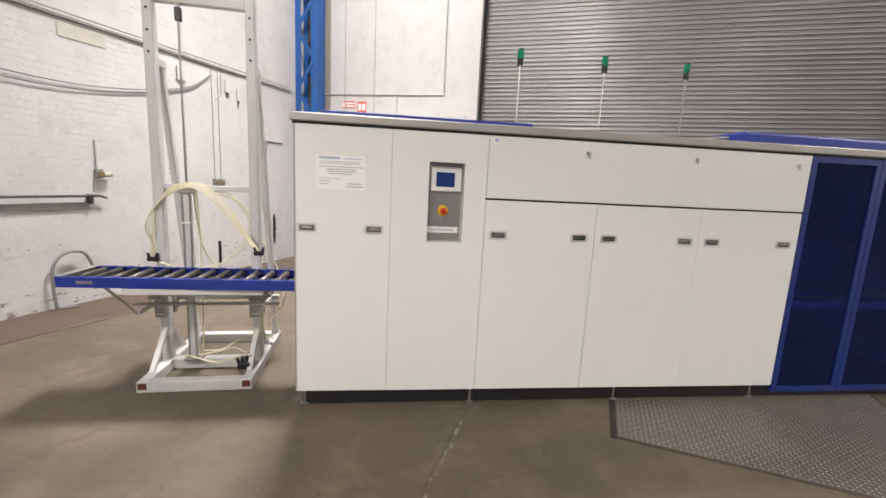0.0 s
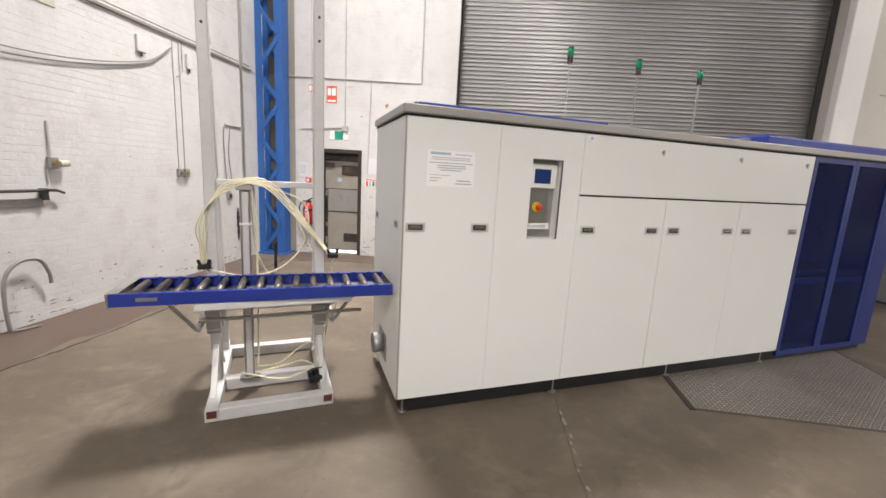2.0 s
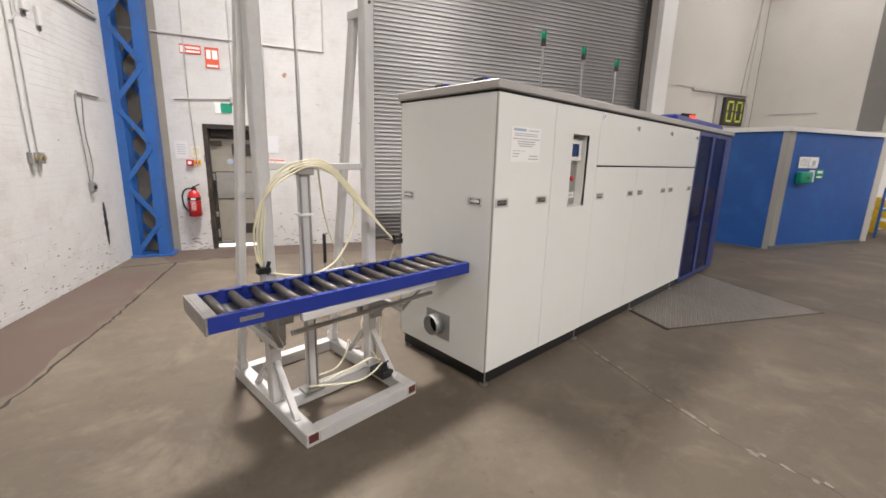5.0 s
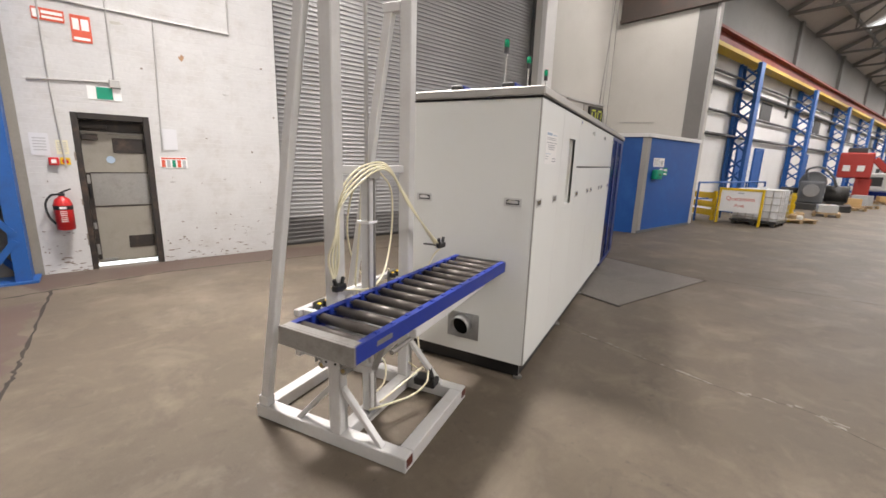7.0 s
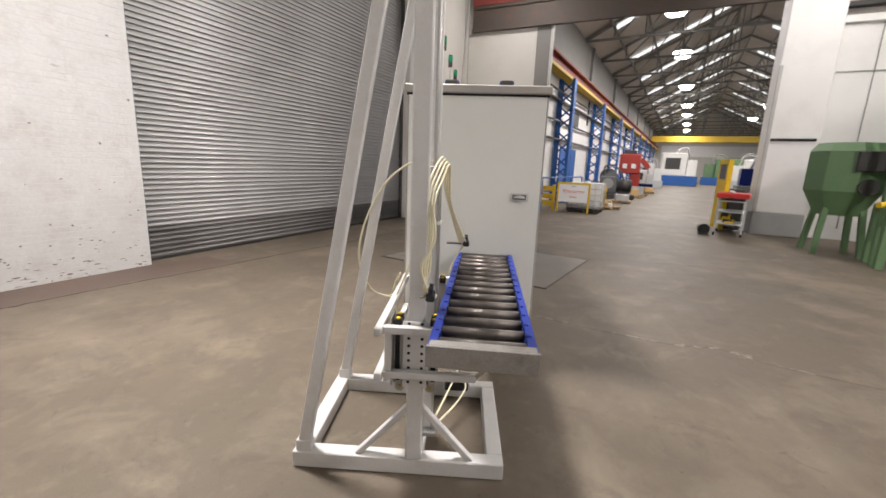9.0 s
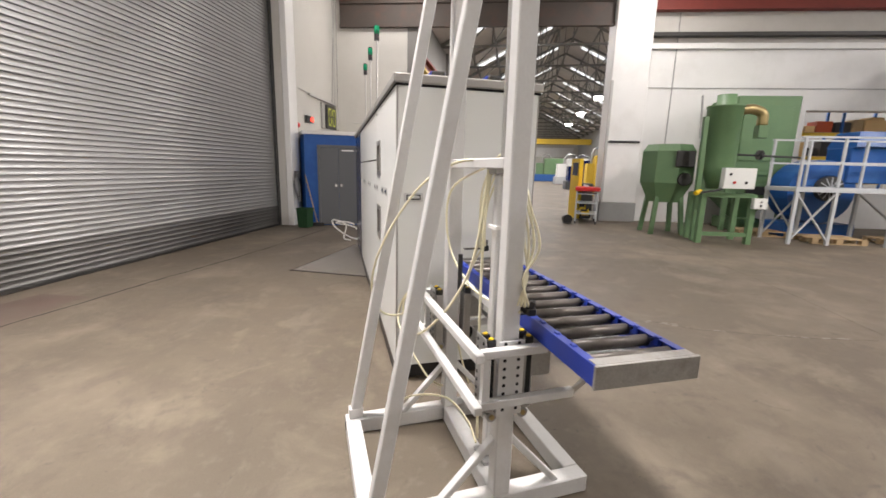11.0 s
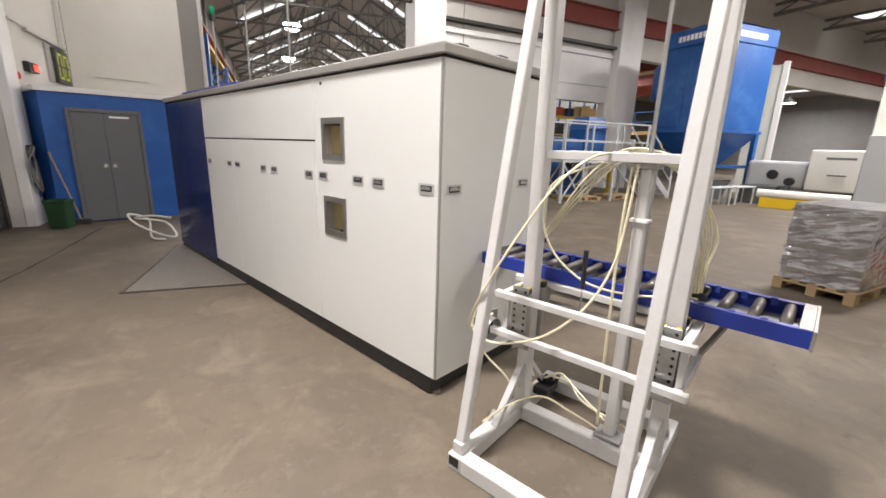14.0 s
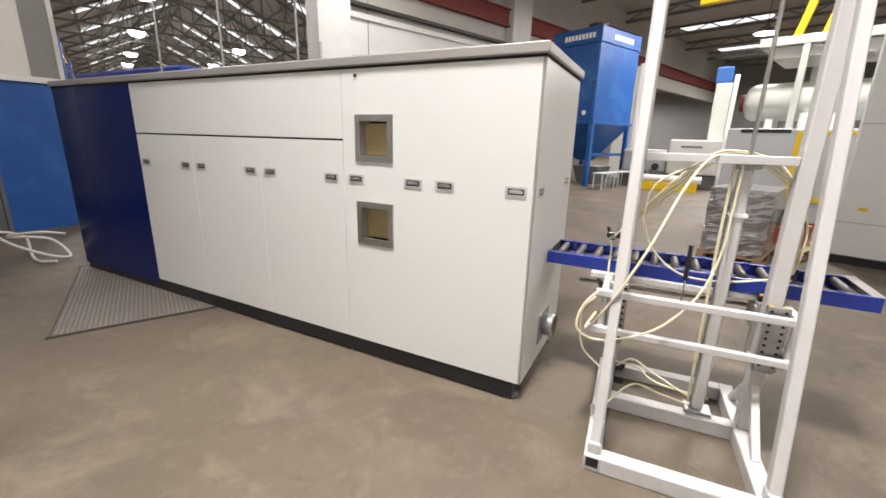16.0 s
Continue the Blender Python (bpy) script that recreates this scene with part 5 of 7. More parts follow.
part("corner_strip", prism([(BC[0] - 0.04, BC[1] + 0.10), (BC[0] - 0.012, BC[1] - 0.012), (BC[0] + 0.17, BC[1] - 0.018), (BC[0] + 0.17, BC[1] + 0.1)], 0.0, BH), M_TRIM, booth, "grey corner strip", False, ROOM)
part("skirting", prism([(BC[0] - 0.02, BC[1] - 0.02), (BR_END[0], BR_END[1] - 0.02), (BR_END[0], BR_END[1] + 0.05), (BC[0], BC[1] + 0.05)], 0.0, 0.07), M_GREYDOOR, booth, "", False, ROOM)
ang = math.degrees(math.atan2(BL_END[1] - BC[1], BL_END[0] - BC[0]))
DF = at(*BC, 0, ang)
for k, (x0, x1) in enumerate(((1.06, 1.588), (1.592, 2.06))):
    lf = part("steel_door", box(x0, x1, 0.004, 0.045, 0.03, 2.03, 0.004), M_GREYDOOR, booth, "grey steel double door leaf, closed", False, DF)
    xh = 1.52 if k == 0 else 1.66
    part("door_handle", box(xh - 0.03, xh + 0.03, 0.046, 0.06, 1.03, 1.10, 0.004), M_CHROME, lf, "chrome handle plate", False, DF)
for x0, x1, z0, z1 in ((1.0, 1.056, 0, 2.10), (2.064, 2.12, 0, 2.10), (1.056, 2.064, 2.034, 2.10)):
    part("door_frame", box(x0, x1, 0.003, 0.06, z0, z1, 0.004), M_GREYDOOR, booth, "", False, DF)
part("door_notice", box(1.2, 1.5, 0.046, 0.048, 1.95, 1.985), M_PAPER, booth, "", False, DF)
FRONT = at(BC[0], BC[1], 0, math.degrees(math.atan2(BR_END[1] - BC[1], BR_END[0] - BC[0])))


def wall_notice(m, x0, x1, z0, z1, face, bars, label, name="notice", ink=None, group=""):
    """A flat sheet on a wall whose outward side is local -y; bars: rows of x0, x1, z, height as shares."""
    s = thing(name, m @ pose((x0 + x1) / 2, -0.009, (z0 + z1) / 2), label, "notice", group)
    w, h = x1 - x0, z1 - z0
    part("sheet", box(-w / 2, w / 2, -0.002, 0.002, -h / 2, h / 2), face, s)
    for a, b, c, d in bars:
        part("printed_bar", box(-w / 2 + a * w, -w / 2 + b * w, -0.0042, -0.0022, -h / 2 + c * h, -h / 2 + (c + d) * h), ink or M_INK, s)
    return s


LINES = [(0.12, 0.88, 0.8 - i * 0.12, 0.05) for i in range(6)]
wall_notice(FRONT, 0.42, 0.72, 1.66, 1.88, M_PAPER, LINES, "white printed notice on the booth")
wall_notice(FRONT, 0.74, 1.02, 1.66, 1.88, M_PAPER, [(0.3, 0.7, 0.25, 0.45), (0.1, 0.9, 0.1, 0.06)], "white notice with a dark picture on the booth")
wall_notice(FRONT, 0.80, 0.98, 1.38, 1.62, M_PAPER, LINES, "white printed notice on the booth")
wall_notice(FRONT, 1.02, 1.26, 1.44, 1.64, M_SIGNGREEN, [(0.15, 0.85, 0.6, 0.25), (0.15, 0.85, 0.15, 0.15)], "green safety notice on the booth", "notice", M_PAPER)
fk = thing("first_aid_box", FRONT @ pose(0.56, -0.075, 1.47), "green plastic first aid box on the booth wall", "first aid box")
part("case", box(-0.17, 0.17, -0.07, 0.07, -0.12, 0.12, 0.04, None, 3), M_SIGNGREEN, fk, "", True)
part("clasp", box(-0.03, 0.03, -0.08, -0.07, -0.02, 0.02, 0.004), M_DARK, fk)

# wall above the booth
clk = thing("wall_clock", at(7.05, NV - 0.05, 2.86), "black digital wall clock with lit red figures", "clock")
part("case", box(-0.22, 0.22, -0.05, 0.046, -0.09, 0.09, 0.008), M_BLACK, clk)
part("figures", box(0.0, 0.19, -0.054, -0.051, -0.055, 0.055), M_LEDRED, clk, "glowing red figures")
dsp = thing("score_display", at(8.72, NV - 0.06, 3.1), "dark two-figure display board reading 00", "display")
part("case", box(-0.40, 0.40, -0.05, 0.056, -0.36, 0.36, 0.01), M_DARK, dsp)
for x in (-0.18, 0.18):
    for a, b, c, d in ((-0.11, 0.11, 0.22, 0.27), (-0.11, 0.11, -0.27, -0.22), (-0.13, -0.085, 0.02, 0.21), (-0.13, -0.085, -0.21, -0.02), (0.085, 0.13, 0.02, 0.21), (0.085, 0.13, -0.21, -0.02)):
        part("segment", box(x + a, x + b, -0.056, -0.051, c, d, 0.002), M_SEG, dsp, "yellow-green segment")
solid("display_board", box(8.05, 8.28, NV - 0.05, NV - 0.003, 2.72, 3.5, 0.004), M_TRIM, ROOM, "grey cover beside the display", "cover", "thing")


def run(name, pts, r, m, label, material=M_PIPE, cat="conduit", n=1):
    bm = bmesh.new()
    for a, b in zip(pts, pts[1:]):
        rod(a, b, r, bm, 8)
    ob = part(name, bm, material)
    ob.matrix_world = m
    return tagged(ob, label, cat, "", "structure")


def wire(name, pts, r, m, label, material=M_CABLE):
    ob = part(name, tube(pts, r, None, 6, 6), material, None, "", True)
    ob.matrix_world = m
    return tagged(ob, label, "cable", "", "structure")


y = NV - 0.02
run("conduit", [(6.5, y, 3.62), (7.1, y, 3.60)], 0.012, ROOM, "thin grey conduit on the cream wall")
solid("cable_tray", box(7.1, 9.25, NV - 0.08, NV - 0.004, 3.53, 3.59, 0.004), M_PIPE, ROOM, "grey cable tray on the cream wall", "tray")
run("conduit", [(9.2, y, 3.55), (9.35, y, 3.3), (9.35, y, 2.7)], 0.012, ROOM, "grey conduit on the cream wall")
run("conduit", [(9.2, y, 3.55), (9.28, y, 5.0), (9.1, y, 8.1)], 0.01, ROOM, "grey conduit rising on the cream wall")
wire("cable", [(9.0, y, 3.6), (9.1, y, 4.6), (9.3, y, 6.3), (9.33, y, 8.1)], 0.008, ROOM, "dark cable rising up the cream wall")
run("conduit", [(9.585, 7.6, 3.05), (9.585, 6.5, 3.0)], 0.014, ROOM, "grey conduit on the stub wall")
wire("cable", [(9.57, 7.3, 8.1), (9.57, 7.35, 6.6), (9.57, 7.1, 6.0)], 0.014, ROOM, "dark cable hanging on the stub wall")
jb = thing("siren_box", at(6.2, NV - 0.03, 2.62), "red alarm beacon on a grey wall bracket", "alarm")
part("bracket", box(-0.06, 0.06, -0.02, 0.03, -0.25, 0.05, 0.004), M_PIPE, jb)
part("dome", lathe([(0.07, 0), (0.07, 0.05), (0.05, 0.09), (0.01, 0.10)], None, 16, pose(0, -0.02, 0, 90)), M_RED, jb, "red dome", True)
part("switch", box(-0.13, -0.06, -0.03, 0.03, 0.30, 0.46, 0.006), M_BLACK, jb)
cb = thing("cable_bundle", at(5.72, NV - 0.19, 1.12), "tangled dark cables hanging from a wall hook", "cable bundle")
for k in range(5):
    a = 0.1 + 0.02 * k
    part("coil", tube([(-a * 0.6, -0.03 * k, 0.25), (-a, -0.02, -0.05), (0, -0.05 - 0.01 * k, -0.35 - 0.04 * k), (a, -0.03, -0.02), (a * 0.5, -0.02, 0.28), (-a * 0.6, -0.03 * k, 0.25)], 0.012, None, 6, 5), M_RUBBER if k % 2 else M_CABLE, cb, "", True)
part("hook", box(-0.03, 0.03, -0.10, 0.02, 0.24, 0.30, 0.006), M_DARK, cb)
br = thing("broom", at(5.58, 7.36, 0), "wooden broom leaning against the wall", "broom")
part("stick", rod((0.10, -0.05, 0.06), (0.10, 0.24, 1.32), 0.014, None, 10), M_WOOD, br)
part("head", box(0.04, 0.16, -0.20, 0.06, 0.0, 0.09, 0.01), M_DARK, br)
bn = thing("waste_bin", at(5.36, 7.50, 0, -10), "dark green plastic waste bin on the floor", "bin")
part("body", lathe([(0.17, 0.0), (0.185, 0.04), (0.21, 0.46), (0.225, 0.47), (0.225, 0.50), (0.20, 0.50), (0.165, 0.03)], None, 4, pose(0, 0, 0, 0, 0, 45)), M_BINGREEN, bn)
hs = part("hose_coil", tube([(3.582, 5.902, 0.028), (3.772, 6.106, 0.048), (4.112, 6.174, 0.285), (3.976, 6.412, 0.399), (3.704, 6.276, 0.285), (3.636, 5.936, 0.095), (3.806, 5.766, 0.038), (4.044, 5.936, 0.237), (3.908, 6.31, 0.342), (3.534, 6.004, 0.427), (3.432, 5.766, 0.399)], 0.017, None, 8, 8), M_HOSEW, None, "", True)
hs.matrix_world = ROOM @ pose(0.015, -0.16, 0)
tagged(hs, "loose white hose looped on the floor by the machine", "hose")
hr_ = thing("hose_bracket", pose(XR + 0.002, 3.95, 0.75), "steel pipe bracket on the machine end", "bracket")
for z in (0.0, -0.16):
    part("arm", box(0, 0.18, -0.02, 0.02, z, z + 0.03, 0.004), M_BRASS, hr_)
part("drop", box(0.15, 0.18, -0.02, 0.02, -0.13, 0.0, 0.003), M_BRASS, hr_)

# fire door wall: signs, extinguisher, conduits
DW = NORTH @ pose(0, NV, 0)
ex = thing("fire_extinguisher", NORTH @ pose(-4.27, NV - 0.115, 0.60), "red fire extinguisher with black hose hung on the wall", "fire extinguisher")
part("cylinder", lathe([(0.06, 0.0), (0.096, 0.015), (0.098, 0.34), (0.076, 0.41), (0.03, 0.44), (0.03, 0.45)], None, 24), M_RED, ex, "red cylinder", True)
part("label_band", lathe([(0.0985, 0.275), (0.1, 0.278), (0.1, 0.325), (0.0985, 0.328)], None, 24), M_BLACK, ex, "black band round the shoulder", True)
for z in (0.12, 0.145, 0.17, 0.2, 0.225, 0.25):
    part("print_line", box(-0.034, 0.034, -0.1, -0.088, z, z + 0.008, 0.001), M_PAPER, ex, "pale line of print")
part("print_title", box(-0.034, 0.034, -0.1035, -0.088, 0.288, 0.316, 0.001), M_PAPER, ex, "pale title patch")
part("valve", box(-0.03, 0.03, -0.03, 0.03, 0.45, 0.49, 0.006), M_BLACK, ex)
part("lever", beam((-0.01, 0, 0.49), (0.10, -0.02, 0.54), 0.016, 0.02), M_BLACK, ex)
part("discharge_hose", tube([(-0.02, 0, 0.47), (-0.10, -0.02, 0.46), (-0.16, -0.03, 0.36), (-0.15, -0.03, 0.20), (-0.09, -0.04, 0.09)], 0.013), M_RUBBER, ex, "", True)
part("wall_bracket", box(-0.03, 0.03, 0.08, 0.098, 0.30, 0.48), M_DARK, ex)

s = wall_notice(DW, -3.93, -3.73, 3.0, 3.32, M_SIGNRED, [(0.1, 0.42, 0.45, 0.42), (0.52, 0.9, 0.45, 0.42), (0.1, 0.9, 0.08, 0.10)], "red fire extinguisher sign high on the wall", "fire_sign", M_PAPER)
s = wall_notice(DW, -4.28, -3.98, 3.19, 3.33, M_SIGNRED, [(0.03, 0.25, 0.15, 0.7), (0.3, 0.95, 0.55, 0.25), (0.3, 0.95, 0.18, 0.2)], "red fire action sign high on the wall", "fire_sign", M_PAPER)
s = wall_notice(DW, -3.86, -3.50, 2.31, 2.48, M_PAPER, [(0.26, 0.74, 0.04, 0.92)], "green and white emergency exit sign above the door", "exit_sign", M_SIGNGREEN)
wall_notice(DW, -4.49, -4.31, 1.56, 1.84, M_FADED, [(0.15, 0.85, 0.75 - 0.13 * i, 0.05) for i in range(5)], "white paper notice pinned to the wall")
wall_notice(DW, -4.25, -4.13, 1.58, 1.76, M_HOSE, LINES, "small pale yellow notice")
wall_notice(DW, -4.23, -4.13, 1.45, 1.54, M_YELLOW, [(0.2, 0.8, 0.2, 0.5)], "small yellow call point sign", "notice", M_RED)
wall_notice(DW, -3.14, -2.80, 1.42, 1.58, M_PAPER, [(0.03, 0.97, 0.80, 0.14)], "white notice with red heading beside the door", "notice", M_SIGNRED)
for i in range(5):
    solid("pictogram", box(-3.125 + i * 0.066, -3.08 + i * 0.066, NV - 0.0145, NV - 0.012, 1.43, 1.535), (M_SIGNRED, M_INK, M_SIGNGREEN)[i % 3], NORTH, "small coloured printed safety pictogram", "notice", "thing")
wall_notice(DW, -3.08, -2.90, 1.68, 1.98, M_FADED, [], "faded pale paper notice")
cpnt = thing("call_point", NORTH @ pose(-4.29, NV - 0.03, 1.49), "red break-glass fire call point", "call point")
part("case", box(-0.05, 0.05, -0.03, 0.026, -0.05, 0.05, 0.006), M_RED, cpnt)
part("glass", box(-0.025, 0.025, -0.033, -0.030, -0.025, 0.025), M_PAPER, cpnt)
y = NV - 0.015
run("conduit", [(-4.42, y, 2.49), (-3.55, y, 2.55)], 0.014, NORTH, "grey conduit across the wall above the door")
solid("conduit_box", box(-3.62, -3.50, NV - 0.05, NV - 0.003, 2.47, 2.58, 0.008), M_PIPE, NORTH, "grey conduit box above the door", "box", "thing")
run("conduit", [(-5.05, y, 3.47), (-2.08, y, 3.44), (-2.08, y, 4.3), (-2.08, y, 8.1)], 0.014, NORTH, "grey conduit on the white wall")
run("conduit", [(-3.56, y, 2.55), (-3.56, y, 3.46), (-3.56, y, 8.1)], 0.012, NORTH, "thin upright conduit on the wall")
run("conduit", [(-4.18, y, 1.42), (-4.22, y, 2.48), (-4.22, y, 8.1)], 0.010, NORTH, "thin upright conduit on the wall")
run("conduit", [(-3.10, y, 1.66), (-3.05, y, 3.46)], 0.010, NORTH, "thin upright conduit beside the door")

# left wall: trunking, sockets, cables, bar, hoop
def lw(y_, z, x=0.0):
    return LEFT @ pose(x, y_, z, 0, 0, 90)


solid("trunking", box(0.003, 0.035, -16, -0.25, 3.405, 3.44, 0.004), M_GRIME, LEFT, "grey cable trunking along the brick wall", "trunking")
run("conduit", [(0.03, -16, 3.475), (0.03, -0.3, 3.475)], 0.008, LEFT, "grey conduit above the trunking", M_GRIME)
for y_, z in ((-2.12, 1.56), (-2.0, 1.56), (-3.87, 1.64), (-1.03, 1.18)):
    sk = thing("wall_socket", lw(y_, z), "old metal switched socket on the brick wall", "socket", "wall sockets")
    part("box", box(-0.045, 0.045, -0.06, -0.002, -0.06, 0.06, 0.008), M_ZINC, sk)
    part("cover", rod((0.0, -0.06, 0.0), (0.0, -0.075, 0.0), 0.03, None, 14), M_BLACK if y_ == -1.03 else M_BRASS, sk)
    if y_ == -3.87:
        part("plug", rod((0.03, -0.07, -0.01), (0.12, -0.07, 0.0), 0.035, None, 14), M_STAIN, sk, "grimy cream plug")
run("conduit", [(0.015, -2.12, 1.62), (0.015, -2.12, 3.38)], 0.008, LEFT, "thin conduit dropping to the sockets")
run("conduit", [(0.015, -2.0, 1.62), (0.015, -2.0, 3.38)], 0.008, LEFT, "thin conduit dropping to the sockets")
run("conduit", [(0.015, -2.06, 2.9), (0.015, -1.94, 3.0), (0.015, -1.94, 3.4)], 0.009, LEFT, "thin conduit on the brick wall")
run("conduit", [(0.015, -3.88, 1.70), (0.015, -3.88, 2.06)], 0.012, LEFT, "short conduit above the socket")
run("conduit", [(0.015, -3.92, 1.58), (0.015, -3.92, 1.42)], 0.010, LEFT, "short conduit below the socket")
wire("cable", [(0.02, -1.05, 1.23), (0.03, -1.08, 1.5), (0.02, -1.1, 2.2), (0.02, -1.02, 2.36), (0.02, -0.75, 2.36)], 0.009, LEFT, "grey cable looping down to a plug")
wire("cable", [(0.02, -1.0, 1.23), (0.03, -0.94, 1.45), (0.02, -0.98, 1.9), (0.02, -0.92, 2.34)], 0.008, LEFT, "grey cable looping down to a plug")
run("conduit", [(0.02, -1.05, 2.37), (0.02, -0.5, 2.37)], 0.014, LEFT, "grey conduit into the column")
for k, dz in enumerate((-0.03, -0.10)):
    wire("cable", [(0.03, -9.0, 3.12 + dz), (0.03, -6.0, 2.86 + dz), (0.03, -4.6, 2.72 + dz), (0.03, -3.6, 2.76 + dz * 0.6), (0.03, -2.6, 2.98 + dz * 0.3), (0.03, -2.15, 3.26)], 0.0075, LEFT, "sagging grey cable along the brick wall")
for y_, z, w in ((-2.65, 3.16, 0.07), (-1.82, 3.16, 0.05), (-1.59, 3.07, 0.03)):
    b = thing("junction_box", lw(y_, z), "small grey junction box on the brick wall", "junction box", "junction boxes")
    part("case", box(-w, w, -0.045, -0.002, -0.10, 0.10, 0.008), M_FRAME, b)
    part("gland", rod((0, -0.025, -0.10), (0, -0.025, -0.15), 0.012, None, 8), M_DARK, b)
solid("vent_brick", box(0.002, 0.012, -4.17, -3.66, 3.2, 3.36, 0.004), M_STAIN, LEFT, "stained cream vent panel in the brick wall", "vent")
bar = thing("wall_bar", lw(-4.12, 1.36), "dark horizontal steel bar on wall brackets", "rail")
part("bar", rod((-4.0, -0.07, 0.0), (0.22, -0.07, 0.0), 0.016, None, 10), M_DARK, bar)
part("end_hook", rod((0.22, -0.07, 0.0), (0.30, -0.07, -0.03), 0.013, None, 8), M_DARK, bar)
for x in (-3.2, -1.5, 0.12):
    part("bracket", box(x - 0.02, x + 0.02, -0.08, -0.002, -0.10, 0.02, 0.003), M_DARK, bar)
part("shelf_ledge", box(-4.0, 0.12, -0.03, -0.002, -0.16, -0.08, 0.004), M_ZINC, bar, "grey ledge below the bar")
hp = thing("wall_hoop", lw(-4.24, 0.0), "bent grey hose hoop standing against the wall", "hoop")
part("hoop", tube([(-0.22, -0.06, 0.02), (-0.24, -0.07, 0.30), (-0.22, -0.08, 0.55), (-0.10, -0.09, 0.68), (0.08, -0.09, 0.67), (0.17, -0.08, 0.52), (0.19, -0.07, 0.40)], 0.018, None, 8, 8), M_CABLE, hp, "", True)
part("tail", tube([(-0.22, -0.06, 0.02), (-0.16, -0.10, 0.014), (-0.02, -0.16, 0.014)], 0.010), M_CABLE, hp, "", True)
random.seed(3)
edge = [(0.35 + 0.6 * i / 14, 0.02 + 0.03 * math.sin(math.pi * i / 14) + random.uniform(-0.012, 0.012)) for i in range(15)]
st = part("stain", prism([(-0.76 + w, z) for z, w in edge] + [(-0.76 - w * 0.8, z) for z, w in edge[::-1]], 0.0045, 0.0055), M_DARK)
st.matrix_world = LEFT @ Matrix(((0, 0, 1, 0), (1, 0, 0, 0), (0, 1, 0, 0), (0, 0, 0, 1)))
tagged(st, "dark scuff streak on the brick wall", "stain", "", "structure")


# ---- quarantine stand in the hall mouth ----
def pallet(name, m, label, group=""):
    p = thing(name, m, label, "pallet", group)
    for i in range(5):
        y0 = -0.40 + i * 0.175
        part("deck_board", box(-0.6, 0.6, y0, y0 + 0.10, 0.122, 0.144, 0.002), M_WOOD, p)
    for y0 in (-0.40, -0.05, 0.30):
        part("bottom_board", box(-0.6, 0.6, y0, y0 + 0.10, 0.0, 0.022, 0.002), M_WOOD, p)
        for x in (-0.6, -0.07, 0.46):
            part("block", box(x, x + 0.14, y0, y0 + 0.10, 0.022, 0.10, 0.002), M_WOOD, p)
    for x in (-0.6, -0.07, 0.46):
        part("stringer", box(x, x + 0.14, -0.40, 0.40, 0.10, 0.122, 0.002), M_WOOD, p)
    return p


ibc = thing("ibc_tank", HALL @ pose(16.42, 3.16, 0, 0, 0, -90), "white plastic bulk tank in a wire cage on a pallet", "bulk tank")
part("bottle", box(-0.57, 0.57, -0.47, 0.47, 0.16, 1.10, 0.06, None, 3), M_IBC, ibc, "translucent white plastic bottle", True)
part("cap", rod((0, 0, 1.10), (0, 0, 1.16), 0.11, None, 20), M_IBC, ibc)
for z in (0.25, 0.46, 0.67, 0.88, 1.07):
    for a, b in (((-0.60, -0.50, z), (0.60, -0.50, z)), ((0.60, -0.50, z), (0.60, 0.50, z)), ((0.60, 0.50, z), (-0.60, 0.50, z)), ((-0.60, 0.50, z), (-0.60, -0.50, z))):
        part("cage_bar", rod(a, b, 0.011, None, 6), M_STEEL, ibc)
for i in range(7):
    x = -0.6 + i * 0.2
    for yy in (-0.5, 0.5):
        part("cage_bar", rod((x, yy, 0.14), (x, yy, 1.09), 0.009, None, 6), M_STEEL, ibc)
for i in range(1, 5):
    yy = -0.5 + i * 0.2
    for x in (-0.6, 0.6):
        part("cage_bar", rod((x, yy, 0.14), (x, yy, 1.09), 0.009, None, 6), M_STEEL, ibc)
part("base", box(-0.6, 0.6, -0.5, 0.5, 0.09, 0.14, 0.006), M_DARK, ibc)
for x in (-0.55, -0.05, 0.45):
    for yy in (-0.5, 0.40):
        part("base_foot", box(x, x + 0.1, yy, yy + 0.1, 0, 0.09), M_DARK, ibc)

sg = thing("sign_stand", HALL @ pose(15.62, 3.47, 0, 0, 0, -91), "yellow framed sign stand reading Quarantine Area", "sign")
for x in (-0.56, 0.56):
    part("post", box(x - 0.03, x + 0.03, -0.03, 0.03, 0, 1.10, 0.006), M_YELLOW, sg)
part("top_rail", box(-0.529, 0.529, -0.03, 0.03, 1.03, 1.10, 0.006), M_YELLOW, sg)
bd = part("board", box(-0.528, 0.528, -0.012, 0.012, 0.38, 1.028, 0.003), M_PAPER, sg, "white sign board")
lettering("lettering", "Quarantine", 0.165, M_SIGNRED, bd, Matrix.Translation((0, -0.0135, 0.78)) @ UPRIGHT, "red word Quarantine")
lettering("lettering", "Area", 0.13, M_SIGNRED, bd, Matrix.Translation((0, -0.0135, 0.58)) @ UPRIGHT, "red word Area")
part("heading_bar", box(-0.08, 0.08, -0.014, -0.012, 0.94, 0.975), M_INK, bd)


def barrier(m, label):
    b = thing("crash_barrier", m, label, "barrier", "yellow crash barriers")
    for x in (-0.5, 0.5):
        part("post", box(x - 0.05, x + 0.05, -0.05, 0.05, 0, 0.95, 0.006), M_YELLOW, b)
    for z in (0.15, 0.42, 0.70):
        part("rail", box(-0.6, 0.6, -0.085, -0.052, z, z + 0.2, 0.02), M_YELLOW, b)
    return b


barrier(HALL @ pose(16.3, 4.75, 0, 0, 0, -118), "yellow steel crash barrier beside the bulk tank")
